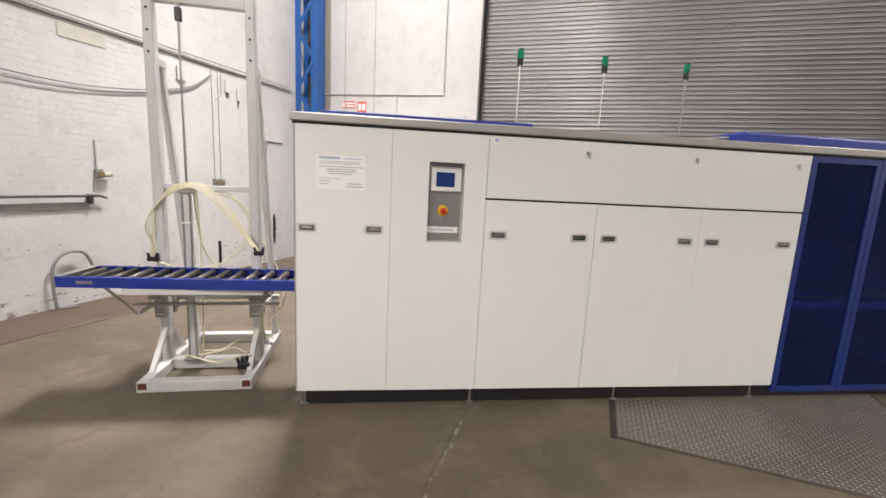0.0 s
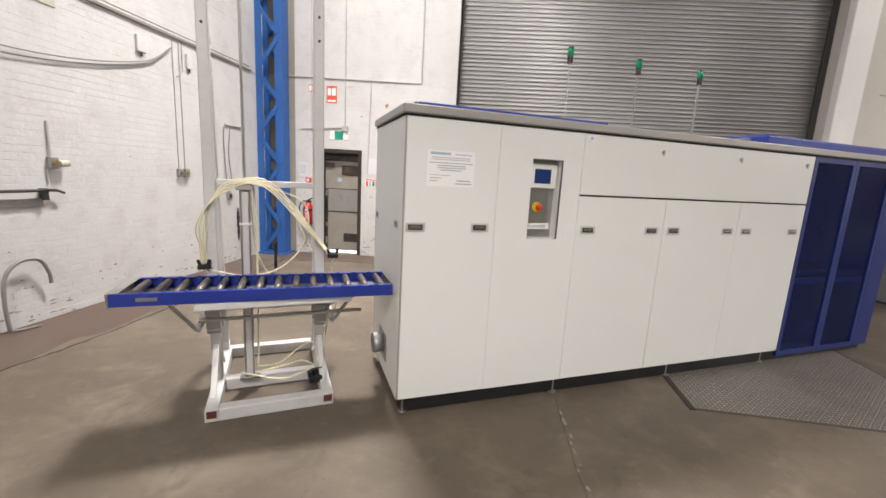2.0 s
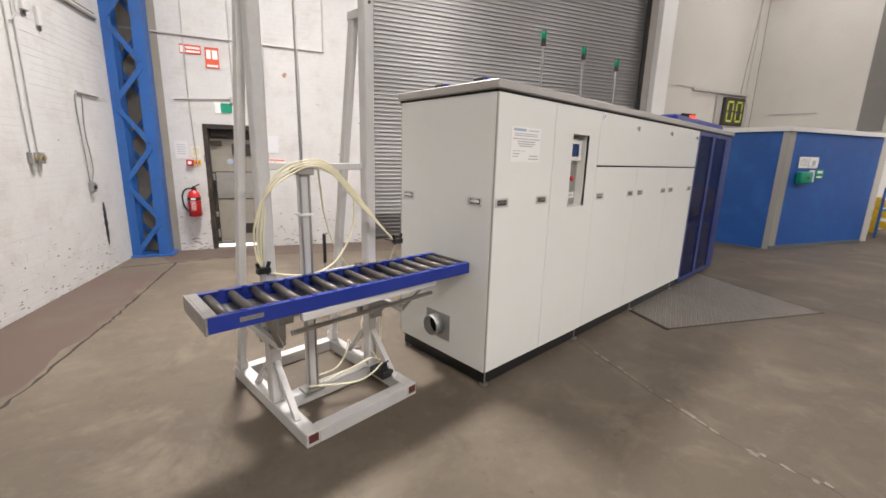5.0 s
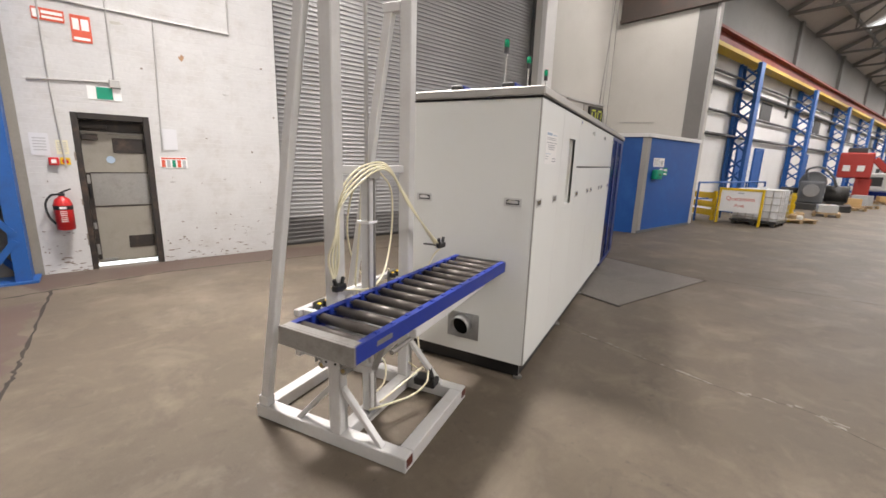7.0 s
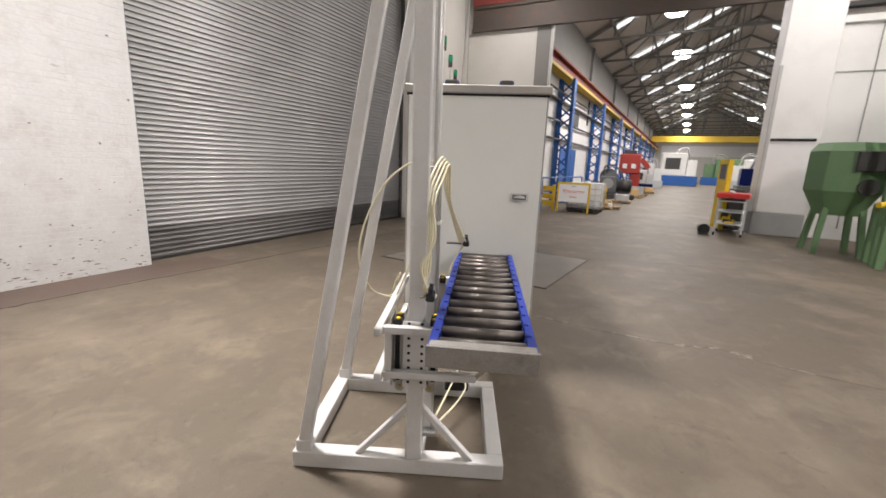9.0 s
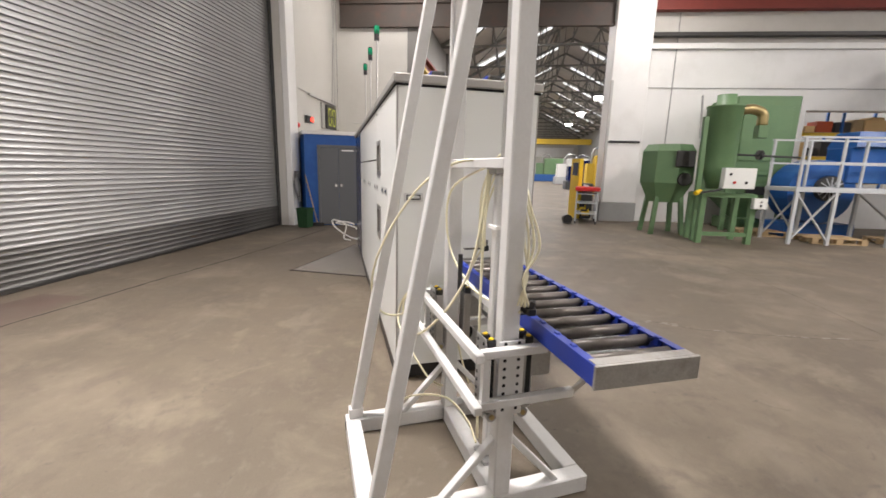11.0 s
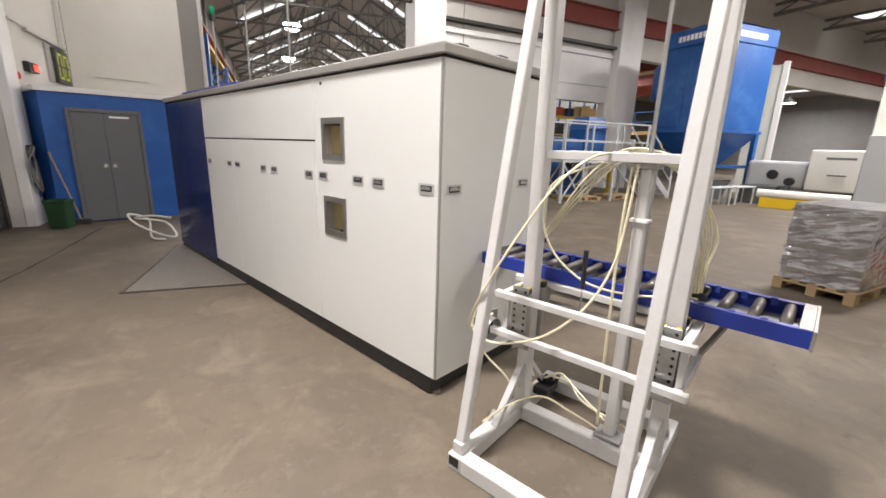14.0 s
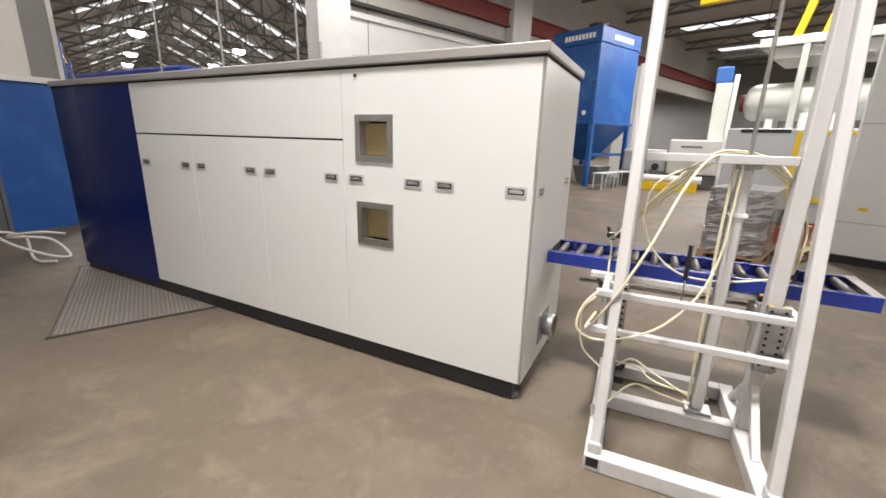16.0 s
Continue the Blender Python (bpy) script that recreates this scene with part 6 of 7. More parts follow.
barrier(HALL @ pose(18.3, 3.3, 0, 0, 0, -90), "yellow steel crash barrier behind the bulk tank")
rl = thing("hand_rail", at(12.6, 5.1, 0, -8), "blue painted handrail along the hall wall", "handrail")
part("top_rail", rod((-1.8, 0, 1.22), (3.4, 0, 1.22), 0.03, None, 10), M_COLUMN, rl)
part("mid_rail", rod((-1.8, 0, 0.7), (3.4, 0, 0.7), 0.025, None, 10), M_COLUMN, rl)
for x in (-1.8, 0.0, 1.7, 3.4):
    part("stanchion", rod((x, 0, 0), (x, 0, 1.22), 0.03, None, 10), M_COLUMN, rl)

# hall wall doors, pipes and bars
for p in (21.4, 23.5, 31.2, 43.2, 52):
    d = thing("hall_door", HALL @ pose(p, HL - 0.004, 0), "blue steel door in the hall wall, closed", "door", "blue hall doors")
    part("leaf", box(-0.48, 0.48, -0.05, 0.0, 0.02, 2.5, 0.004), M_COLUMN, d)
    part("door_frame", plate_with_hole(-0.56, 0.56, 0.0, 2.6, -0.485, 0.485, -0.01, 2.51, -0.07, 0.0), M_COLUMN, d)
    part("door_handle", box(0.36, 0.42, -0.075, -0.05, 1.0, 1.12, 0.004), M_STEEL, d)
for z, r in ((2.9, 0.06), (3.7, 0.05), (4.6, 0.08), (5.0, 0.05)):
    ob = run("wall_pipe", [(15.2, HL - 0.12, z), (88, HL - 0.12, z)], r, HALL, "dark pipe running along the hall wall", M_DARK, "pipe")
for p in np.arange(17.2, 86, 8.9):
    run("wall_pipe", [(p, HL - 0.1, 2.0 + (p % 3)), (p, HL - 0.1, 5.45)], 0.05, HALL, "dark upright pipe on the hall wall", M_DARK, "pipe")
    solid("hall_window", box(p + 5.6, p + 7.0, HL - 0.03, HL - 0.004, 3.8, 4.5), M_DARK, HALL, "dark louvre high in the hall wall", "louvre")


def far_machine(m, w, d, h, body, accent, label, cat="machine"):
    """A machine tool far down the hall: bed, housing with a window, cabinet and pipework."""
    o = thing("machine_tool", m, label, cat, "machines down the hall")
    part("bed", box(-w / 2, w / 2, -d / 2, d / 2, 0, h * 0.3, 0.04), accent, o)
    part("housing", box(-w * 0.42, w * 0.2, -d * 0.42, d * 0.42, h * 0.302, h, 0.06), body, o)
    part("cabinet", box(w * 0.215, w * 0.45, -d * 0.4, d * 0.3, h * 0.302, h * 0.8, 0.03), body, o)
    part("window", box(-w * 0.32, w * 0.05, -d * 0.42 - 0.02, -d * 0.42 - 0.002, h * 0.5, h * 0.85, 0.01), M_DARK, o)
    part("duct", tube([(0, 0, h), (0, 0, h * 1.12), (w * 0.2, 0, h * 1.16), (w * 0.3, 0, h * 0.8)], 0.09), M_ZINC, o, "", True)
    return o


eng = thing("gear_drive", HALL @ pose(25.6, 3.7, 0, 0, 0, -80), "dark grey gear drive with motors on a steel bed", "machine")
part("bed", box(-1.3, 1.3, -0.8, 0.8, 0, 0.28, 0.03), M_DARK, eng)
part("gear_case", box(-0.55, 0.35, -0.6, 0.55, 0.282, 1.25, 0.10, None, 3), M_GREYDOOR, eng)
part("case_top", lathe([(0.44, -0.5), (0.48, -0.44), (0.48, 0.44), (0.44, 0.5)], None, 24, pose(-0.1, 0, 1.2, 90)), M_GREYDOOR, eng, "", True)
for x0, x1, r, z in ((0.36, 1.15, 0.36, 0.72), (-1.2, -0.56, 0.30, 0.62)):
    mo = part("motor", rod((x0, 0, z), (x1, 0, z), r, None, 20), M_DARK, eng, "", True)
    for k in range(5):
        x = x0 + 0.08 + (x1 - x0 - 0.16) * k / 4
        part("cooling_fin", rod((x - 0.012, 0, z), (x + 0.012, 0, z), r + 0.03, None, 20), M_DARK, mo)
    part("motor_foot", box(x0 + 0.1, x1 - 0.1, -0.25, 0.25, 0.282, z - r * 0.8, 0.01), M_DARK, eng)
part("shaft_flange", rod((-0.1, -0.6, 0.85), (-0.1, -0.72, 0.85), 0.28, None, 20), M_ZINC, eng, "pale shaft flange")
part("pipe_loop", tube([(-0.3, -0.5, 1.3), (-0.35, -0.62, 1.75), (0.1, -0.66, 1.85), (0.5, -0.6, 1.5), (0.7, -0.45, 1.05)], 0.05), M_GREYDOOR, eng, "", True)
rp = thing("red_press", HALL @ pose(31.6, 3.3, 0, 0, 0, -82), "tall red press with pale windows by the hall wall", "machine")
part("foot", box(-0.75, 0.75, -0.7, 0.9, 0, 0.35, 0.03), M_DARK, rp)
part("pedestal", box(0.0, 0.62, -0.5, 0.6, 0.352, 1.4, 0.04), M_PRESSRED, rp)
part("side_motor", rod((-0.5, -0.4, 0.62), (-0.5, 0.5, 0.62), 0.26, None, 16), M_DARK, rp)
part("head", box(-0.75, 0.55, -0.6, 0.7, 1.402, 2.7, 0.05), M_PRESSRED, rp)
for x in (-0.42, 0.12):
    part("pale_window", box(x - 0.14, x + 0.14, -0.625, -0.602, 1.75, 2.05, 0.01), M_MACHWHITE, rp)
part("chute", beam((0.57, -0.2, 2.4), (1.1, -0.2, 1.8), 0.5, 0.3, None, 0.03), M_PRESSRED, rp)
part("head_cap", box(-0.5, 0.25, -0.4, 0.5, 2.702, 2.95, 0.03), M_DARK, rp)
far_machine(HALL @ pose(41, 3.4, 0, 0, 0, -80), 1.9, 2.0, 1.7, M_MACHWHITE, M_MBLUE, "white and blue machine by the hall wall")
far_machine(HALL @ pose(60, 1.0, 0, 0, 0, -85), 4.4, 3.5, 3.9, M_MACHWHITE, M_COLUMN, "large white machine far down the hall")
far_machine(HALL @ pose(47, 3.4, 0, 0, 0, -85), 3.0, 2.0, 2.4, M_MACHWHITE, M_MACHGREY, "white machine by the hall wall")
far_machine(HALL @ pose(40, -5.5, 0, 0, 0, 90), 4.0, 2.4, 2.6, M_MBLUE, M_GREYDOOR, "blue machine in the hall")
far_machine(HALL @ pose(56, -6.5, 0, 0, 0, 90), 5.0, 2.6, 3.2, M_MACHWHITE, M_MACHGREY, "pale machine in the hall")
far_machine(HALL @ pose(70, -4.5, 0, 0, 0, 90), 5.0, 2.6, 3.6, M_GREEN, M_COLUMN, "green machine far down the hall")
far_machine(HALL @ pose(30, -4.6, 0, 0, 0, 90), 2.0, 1.4, 2.7, M_CRANEY, M_CRANEY, "yellow press in the hall")
cl = thing("parts_pallet", at(13.6, 3.35, 0, -40), "wooden pallet loaded with loose dusty castings", "pallet")
for i in range(5):
    part("deck_board", box(-0.6, 0.6, -0.4 + i * 0.175, -0.3 + i * 0.175, 0.10, 0.13), M_WOOD, cl)
for x in (-0.55, 0.0, 0.45):
    part("runner", box(x, x + 0.1, -0.4, 0.4, 0, 0.10), M_WOOD, cl)
random.seed(5)
for i in range(9):
    x, yy, r = random.uniform(-0.45, 0.45), random.uniform(-0.28, 0.28), random.uniform(0.08, 0.16)
    part("casting", lathe([(r, 0.131), (r, 0.131 + r), (r * 0.6, 0.14 + r * 1.3)], None, 12, Matrix.Translation((x, yy, 0))), (M_ZINC, M_WOOD, M_MACHWHITE)[i % 3], cl)
for k, (p, q, a) in enumerate(((22.4, 2.6, 10), (27.2, 2.7, 35), (29.0, 2.5, -20), (34.5, 2.3, 15))):
    pl_ = pallet("pallet", HALL @ pose(p, q, 0, 0, 0, a), "wooden pallet stacked with timber and boxes", "pallets along the hall")
    bx = thing("carton", HALL @ pose(p, q, 0.145, 0, 0, a + 7), "brown carton standing on a pallet", "carton", "cartons on pallets")
    part("carton_body", box(-0.35, 0.3, -0.28, 0.3, 0, 0.28 + 0.1 * (k % 3), 0.01), M_BOARD if k % 2 else M_MACHGREY, bx)
    part("tape", box(-0.352, 0.302, -0.03, 0.03, 0.281 + 0.1 * (k % 3), 0.285 + 0.1 * (k % 3)), M_WOOD, bx)

# trolley by the pier
tr = thing("work_trolley", at(8.65, -0.28, 0, -12), "steel work trolley with a red tray of parts", "trolley")
for x in (-0.5, 0.46):
    for yy in (-0.32, 0.28):
        part("leg", box(x, x + 0.04, yy, yy + 0.04, 0.08, 1.0, 0.003), M_MACHGREY, tr)
        part("castor", rod((x + 0.02, yy, 0.045), (x + 0.02, yy + 0.04, 0.045), 0.045, None, 12), M_RUBBER, tr)
for z in (0.3, 0.62, 0.9):
    part("shelf", box(-0.5, 0.5, -0.32, 0.32, z, z + 0.025, 0.003), M_MACHGREY, tr)
part("red_tray", box(-0.55, 0.55, -0.36, 0.36, 1.0, 1.12, 0.02), M_RED, tr, "red tray on the trolley top")
for i in range(4):
    part("coil", rod((-0.1, -0.1 + 0.05 * i, 0.33 + i * 0.065), (-0.1, 0.12 + 0.03 * i, 0.33 + i * 0.065), 0.10, None, 14), (M_YELLOW, M_DARK)[i % 2], tr)
part("paper_roll", rod((-0.3, 0, 1.15), (0.2, 0.1, 1.15), 0.03, None, 10), M_PAPER, tr)
yb = thing("yellow_lifter", at(9.6, -0.12, 0, 10), "yellow lifting truck with a dark seat back", "lift truck")
part("mast", plate_with_hole(-0.35, 0.35, 0.05, 2.0, -0.24, 0.24, 1.45, 1.88, -0.06, 0.06), M_YELLOW, yb)
part("seat_back", box(-0.24, 0.24, -0.04, 0.06, 1.46, 1.87, 0.02), M_BLACK, yb)
part("hood", box(-0.3, 0.3, -0.5, -0.065, 0.05, 1.2, 0.04), M_DARK, yb)
bl = thing("blower", at(8.25, 0.35, 0, 0), "black floor blower standing by the trolley", "blower")
part("drum", rod((-0.1, 0, 0.14), (0.1, 0, 0.14), 0.14, None, 16), M_BLACK, bl)
part("foot", box(-0.14, 0.14, -0.12, 0.12, 0, 0.03, 0.005), M_BLACK, bl)

# pier fittings
run("conduit", [(9.23, -0.95, 2.55), (9.23, -1.9, 2.55)], 0.035, ROOM, "black bar fixed across the pier", M_BLACK, "bar")
solid("pier_trim", box(9.2, 9.248, -0.92, -0.84, 0.62, 4.4, 0.004), M_PIPE, ROOM, "grey edge guard on the pier", "guard")
run("conduit", [(9.58, -2.1, 4.25), (9.58, -9.9, 4.25)], 0.014, ROOM, "grey conduit along the white wall")
wire("cable", [(9.57, -2.8, 8.0), (9.57, -2.82, 5.0), (9.57, -2.8, 0.3)], 0.014, ROOM, "dark cable down the white wall")


# ---- green blasting plant ----
gp = thing("blasting_plant", at(6.4, -3.0), "green blasting plant with hopper, cyclone and control box", "plant")


def gpp(name, bm, material=M_GREEN, parent=None, label="", smooth=False):
    return part(name, bm, material, parent or gp, label, smooth, ROOM)


hop = bmesh.new()
lathe([(0.40, 0.85), (0.66, 1.35), (0.66, 2.15), (0.55, 2.32)], hop, 8, Matrix.Translation((6.85, -1.85, 0)))
gpp("hopper", hop, M_GREEN, None, "eight-sided green hopper")
gpp("hopper_window", box(6.14, 6.20, -2.2, -1.75, 1.75, 2.15, 0.02), M_DARK, None, "dark inspection window")
gpp("hopper_port", rod((6.2, -2.0, 1.45), (6.12, -2.0, 1.45), 0.16, None, 18), M_DARK)
for a in (0, 90, 180, 270):
    x, y_ = 6.85 + 0.42 * math.cos(math.radians(a + 45)), -1.85 + 0.42 * math.sin(math.radians(a + 45))
    gpp("hopper_leg", beam((x, y_, 1.0), (6.85 + (x - 6.85) * 1.3, -1.85 + (y_ + 1.85) * 1.3, 0), 0.10, 0.10))
gpp("cyclone", lathe([(0.16, 1.25), (0.36, 1.78), (0.37, 3.12), (0.39, 3.13), (0.39, 3.17), (0.20, 3.18), (0.20, 3.42)], None, 24, Matrix.Translation((5.95, -2.62, 0))), M_GREEN, None, "green cyclone drum", True)
gpp("elbow", tube([(5.95, -2.95, 3.08), (5.9, -3.2, 3.10), (5.9, -3.42, 3.0), (5.9, -3.45, 2.75)], 0.11, None, 14, 8), M_BRASS, None, "pale bent duct", True)
gpp("duct_drop", box(5.8, 6.0, -3.56, -3.34, 2.45, 2.74, 0.01))
for x, y_ in ((5.35, -2.1), (5.35, -3.2), (6.1, -2.2), (6.1, -3.25)):
    gpp("stand_leg", box(x - 0.06, x + 0.06, y_ - 0.06, y_ + 0.06, 0, 1.15, 0.006))
for a, b in (((5.35, -2.1, 1.12), (5.35, -3.2, 1.12)), ((5.35, -2.1, 0.22), (5.35, -3.2, 0.22)), ((5.35, -2.1, 1.12), (6.1, -2.2, 1.12)), ((5.35, -3.2, 1.12), (6.1, -3.25, 1.12)), ((6.1, -2.2, 1.12), (6.1, -3.25, 1.12))):
    gpp("stand_rail", beam(a, b, 0.09, 0.09))
gpp("mast", beam((5.7, -2.15, 0.0), (5.75, -2.12, 2.9), 0.10, 0.10))
gpp("mast", beam((5.62, -1.98, 2.4), (5.62, -1.92, 3.35), 0.03, 0.03), M_ZINC)
cbx = gpp("control_box", box(5.12, 5.29, -3.05, -2.38, 1.28, 1.74, 0.01), M_PANEL, None, "pale grey control box")
for y_, z, m_ in ((-2.5, 1.6, M_BLACK), (-2.6, 1.42, M_RED), (-2.85, 1.42, M_BLACK)):
    gpp("knob", rod((5.12, y_, z), (5.10, y_, z), 0.03, None, 12), m_, cbx)
cb2 = gpp("switch_box", box(5.12, 5.26, -3.38, -3.10, 0.84, 1.08, 0.01), M_PANEL, None, "small pale switch box")
for z in (0.92, 1.0):
    gpp("button", rod((5.12, -3.24, z), (5.105, -3.24, z), 0.02, None, 10), M_BLACK, cb2)
gpp("yellow_valve", rod((5.3, -2.0, 1.2), (5.2, -1.85, 1.16), 0.05, None, 12), M_YELLOW)
gpp("feed_hose", tube([(5.25, -1.9, 1.16), (5.15, -2.2, 1.22), (5.2, -2.45, 1.3)], 0.025), M_RUBBER, None, "", True)
gpp("dust_house", box(7.9, 9.3, -5.6, -3.95, 1.0, 3.75, 0.02), M_GREEN, None, "large green filter housing")
gpp("house_hopper", lathe([(0.25, 0.35), (0.95, 0.995)], None, 4, Matrix.Translation((8.6, -4.78, 0)) @ pose(0, 0, 0, 0, 0, 45)))
for x in (7.97, 9.23):
    for y_ in (-5.53, -4.02):
        gpp("house_leg", box(x - 0.06, x + 0.06, y_ - 0.06, y_ + 0.06, 0, 0.998, 0.006))
gpp("house_panel", box(7.87, 7.898, -5.4, -4.15, 2.0, 3.5, 0.006))
for z in (1.3, 1.6):
    gpp("house_rib", box(7.85, 7.898, -5.58, -3.97, z, z + 0.07, 0.004))
gpp("house_hatch", box(7.86, 7.898, -5.1, -4.5, 1.05, 1.28, 0.004), M_DARK)
gpp("shaft", rod((6.6, -3.4, 2.1), (6.6, -5.0, 2.05), 0.025, None, 10), M_DARK)
gpp("pulley", rod((6.6, -3.9, 2.1), (6.6, -3.98, 2.1), 0.12, None, 16), M_BLACK)
gpp("bin_box", box(8.15, 9.05, -5.2, -4.3, 0.0, 0.34, 0.02), M_GREEN)

# ---- service platform with stair ----
pf = thing("service_platform", at(6.1, -6.1), "pale grey steel service platform with stair", "platform")


def pfp(name, bm, material=M_MACHGREY, parent=None, label="", smooth=False):
    return part(name, bm, material, parent or pf, label, smooth, ROOM)


PU0, PU1, PV0, PV1, DK = 5.6, 6.7, -7.95, -4.25, 1.34
pfp("deck", box(PU0, PU1, PV0, PV1, DK - 0.10, DK, 0.005))
for u_ in (PU0 + 0.04, PU1 - 0.04):
    for v_ in (PV0 + 0.05, -6.45, -5.15, PV1 - 0.05):
        pfp("leg", box(u_ - 0.035, u_ + 0.035, v_ - 0.035, v_ + 0.035, 0, DK - 0.101))
        pfp("rail_post", box(u_ - 0.025, u_ + 0.025, v_ - 0.025, v_ + 0.025, DK, DK + 1.15))
    for z in (0.55, 1.12):
        pfp("guard_rail", box(u_ - 0.02, u_ + 0.02, PV0, PV1, DK + z, DK + z + 0.04))
    for a, b in ((PV1 - 0.05, -5.15), (-5.15, PV1 - 0.05), (PV0 + 0.05, -6.45)):
        pfp("cross_brace", beam((u_, a, 0.08), (u_, b, DK - 0.12), 0.05, 0.03))
for u_ in (PU0 + 0.05, PU1 - 0.3):
    pfp("stringer", beam((u_, PV0, DK - 0.08), (u_, -9.35, 0.08), 0.04, 0.20))
    pfp("stair_rail", beam((u_, PV0, DK + 1.12), (u_, -9.4, 1.1), 0.04, 0.04))
    pfp("stair_rail", beam((u_, PV0, DK + 0.58), (u_, -9.4, 0.6), 0.03, 0.03))
    pfp("stair_post", box(u_ - 0.025, u_ + 0.025, -9.42, -9.37, 0, 1.12))
for i in range(6):
    v_ = PV0 - 0.12 - i * 0.21
    z = DK - 0.18 - i * 0.2
    pfp("tread", box(PU0 + 0.07, PU1 - 0.32, v_ - 0.2, v_, z - 0.03, z))

fan = thing("extractor_fan", at(7.4, -5.9), "blue centrifugal extractor fan behind the platform", "fan")
part("volute", rod((6.95, -5.8, 1.2), (7.75, -5.8, 1.2), 0.82, None, 28), M_UNIT, fan, "", False, ROOM)
part("inlet", rod((6.94, -5.9, 1.3), (6.80, -5.9, 1.3), 0.32, None, 20), M_DARK, fan, "dark fan inlet", False, ROOM)
for k in range(12):
    a = 2 * math.pi * k / 12
    part("inlet_vane", beam((6.79, -5.9, 1.3), (6.79, -5.9 + 0.3 * math.cos(a), 1.3 + 0.3 * math.sin(a)), 0.01, 0.02), M_MACHGREY, fan, "", False, ROOM)
part("outlet", box(6.9, 7.7, -7.3, -6.3, 1.45, 2.35, 0.02), M_UNIT, fan, "", False, ROOM)
part("outlet_cone", lathe([(0.66, 2.352), (0.5, 2.75)], None, 4, at(0, 0).inverted() @ at(7.3, -6.8) @ pose(0, 0, 0, 0, 0, 45)), M_UNIT, fan, "", False, ROOM)
part("fan_bed", box(6.85, 7.85, -6.7, -5.0, 0.0, 0.38, 0.01), M_UNIT, fan, "", False, ROOM)
for k, (u_, v_) in enumerate(((7.2, -4.6), (6.2, -5.6), (6.3, -7.4))):
    pallet("pallet", at(u_, v_, 0, 80 + 7 * k), "low wooden pallet under the plant", "pallets by the platform")
yp = thing("yellow_post", at(6.9, -7.75), "yellow guard post beside the platform", "post")
part("post_body", box(-0.08, 0.08, -0.08, 0.08, 0, 1.0, 0.01), M_YELLOW, yp)

# shelving seen through the opening
rk = thing("shelf_rack", at(10.45, -8.4), "steel rack with brown boxes seen through the wall opening", "rack")
for v_ in (-9.85, -8.4, -6.95):
    for u_ in (10.1, 10.75):
        part("upright", box(u_ - 0.03, u_ + 0.03, v_ - 0.03, v_ + 0.03, 0, 4.0), M_COLUMN, rk, "", False, ROOM)
for z in (1.5, 2.25, 3.0, 3.75):
    part("shelf_beam", box(10.08, 10.12, -9.85, -6.95, z - 0.1, z, 0.004), M_CRANEY, rk, "", False, ROOM)
    part("shelf_deck", box(10.1, 10.75, -9.85, -6.95, z, z + 0.02), M_WOOD, rk, "", False, ROOM)
random.seed(9)
for z in (1.52, 2.27, 3.02):
    v_ = -7.0
    while v_ > -9.4:
        w = random.uniform(0.25, 0.5)
        b = thing("storage_box", at(10.4, v_ - w / 2, z), "storage box on the rack shelf", "box", "boxes on the rack")
        part("box_body", box(-0.22, 0.22, -w / 2, w / 2, 0.002, random.uniform(0.2, 0.5), 0.008), random.choice((M_BOARD, M_WOOD, M_REDOX, M_DARK, M_ORANGE)), b)
        v_ -= w + random.uniform(0.03, 0.12)
solid("rack_board", box(10.02, 10.06, -9.88, -9.0, 2.3, 3.4, 0.004), M_BOARD, ROOM, "pale board fixed in the opening", "board", "thing")

# ---- blue filter unit on legs ----
UNIT = at(5.67, -10.93, 0, -4.7) @ pose(-5.67, 10.93, 0)
fu = thing("filter_unit", at(5.67, -10.93, 0, -4.7), "tall sky-blue filter unit on legs with a hopper", "filter unit")


def fup(name, bm, material=M_UNIT, parent=None, label="", smooth=False):
    return part(name, bm, material, parent or fu, label, smooth, UNIT)


U0, U1, V0, V1, Z0, Z1 = 4.62, 6.72, -12.27, -9.58, 2.45, 5.158
fup("body", box(U0, U1, V0, V1, Z0, Z1, 0.015))
fup("head", box(U0 - 0.03, U1 + 0.03, V0 - 0.03, V1 + 0.03, Z1 + 0.002, Z1 + 0.57, 0.03))
fup("roof", lathe([(1.6, Z1 + 0.552), (0.8, Z1 + 0.78), (0.42, Z1 + 0.80)], None, 4, Matrix.Translation(((U0 + U1) / 2, (V0 + V1) / 2, 0)) @ pose(0, 0, 0, 0, 0, 45)))
fup("fan_cap", lathe([(0.38, Z1 + 0.80), (0.40, Z1 + 0.95), (0.30, Z1 + 0.97)], None, 20, Matrix.Translation(((U0 + U1) / 2, (V0 + V1) / 2, 0))), M_DARK, None, "dark fan cap", True)
for u0, u1 in ((U0 + 0.05, U0 + 1.03), (U0 + 1.05, U1 - 0.05)):
    d = fup("service_door", box(u0, u1, V1 + 0.001, V1 + 0.03, Z0 + 0.1, Z1 - 0.05, 0.006), M_UNIT, None, "blue service door")
    fup("door_catch", box(u0 + 0.03, u0 + 0.09, V1 + 0.03, V1 + 0.06, 3.75, 3.85, 0.006), M_DARK, d)
fup("badge", rod((U0 + 0.4, V1 + 0.031, 2.75), (U0 + 0.4, V1 + 0.036, 2.75), 0.09, None, 16), M_PAPER)
fup("side_plenum", lathe([(0.55, 0), (0.62, 0.1), (0.62, 1.1), (0.5, 1.25)], None, 20, Matrix.Translation((U1 + 0.02, -10.1, 3.5))), M_UNIT, None, "", True)
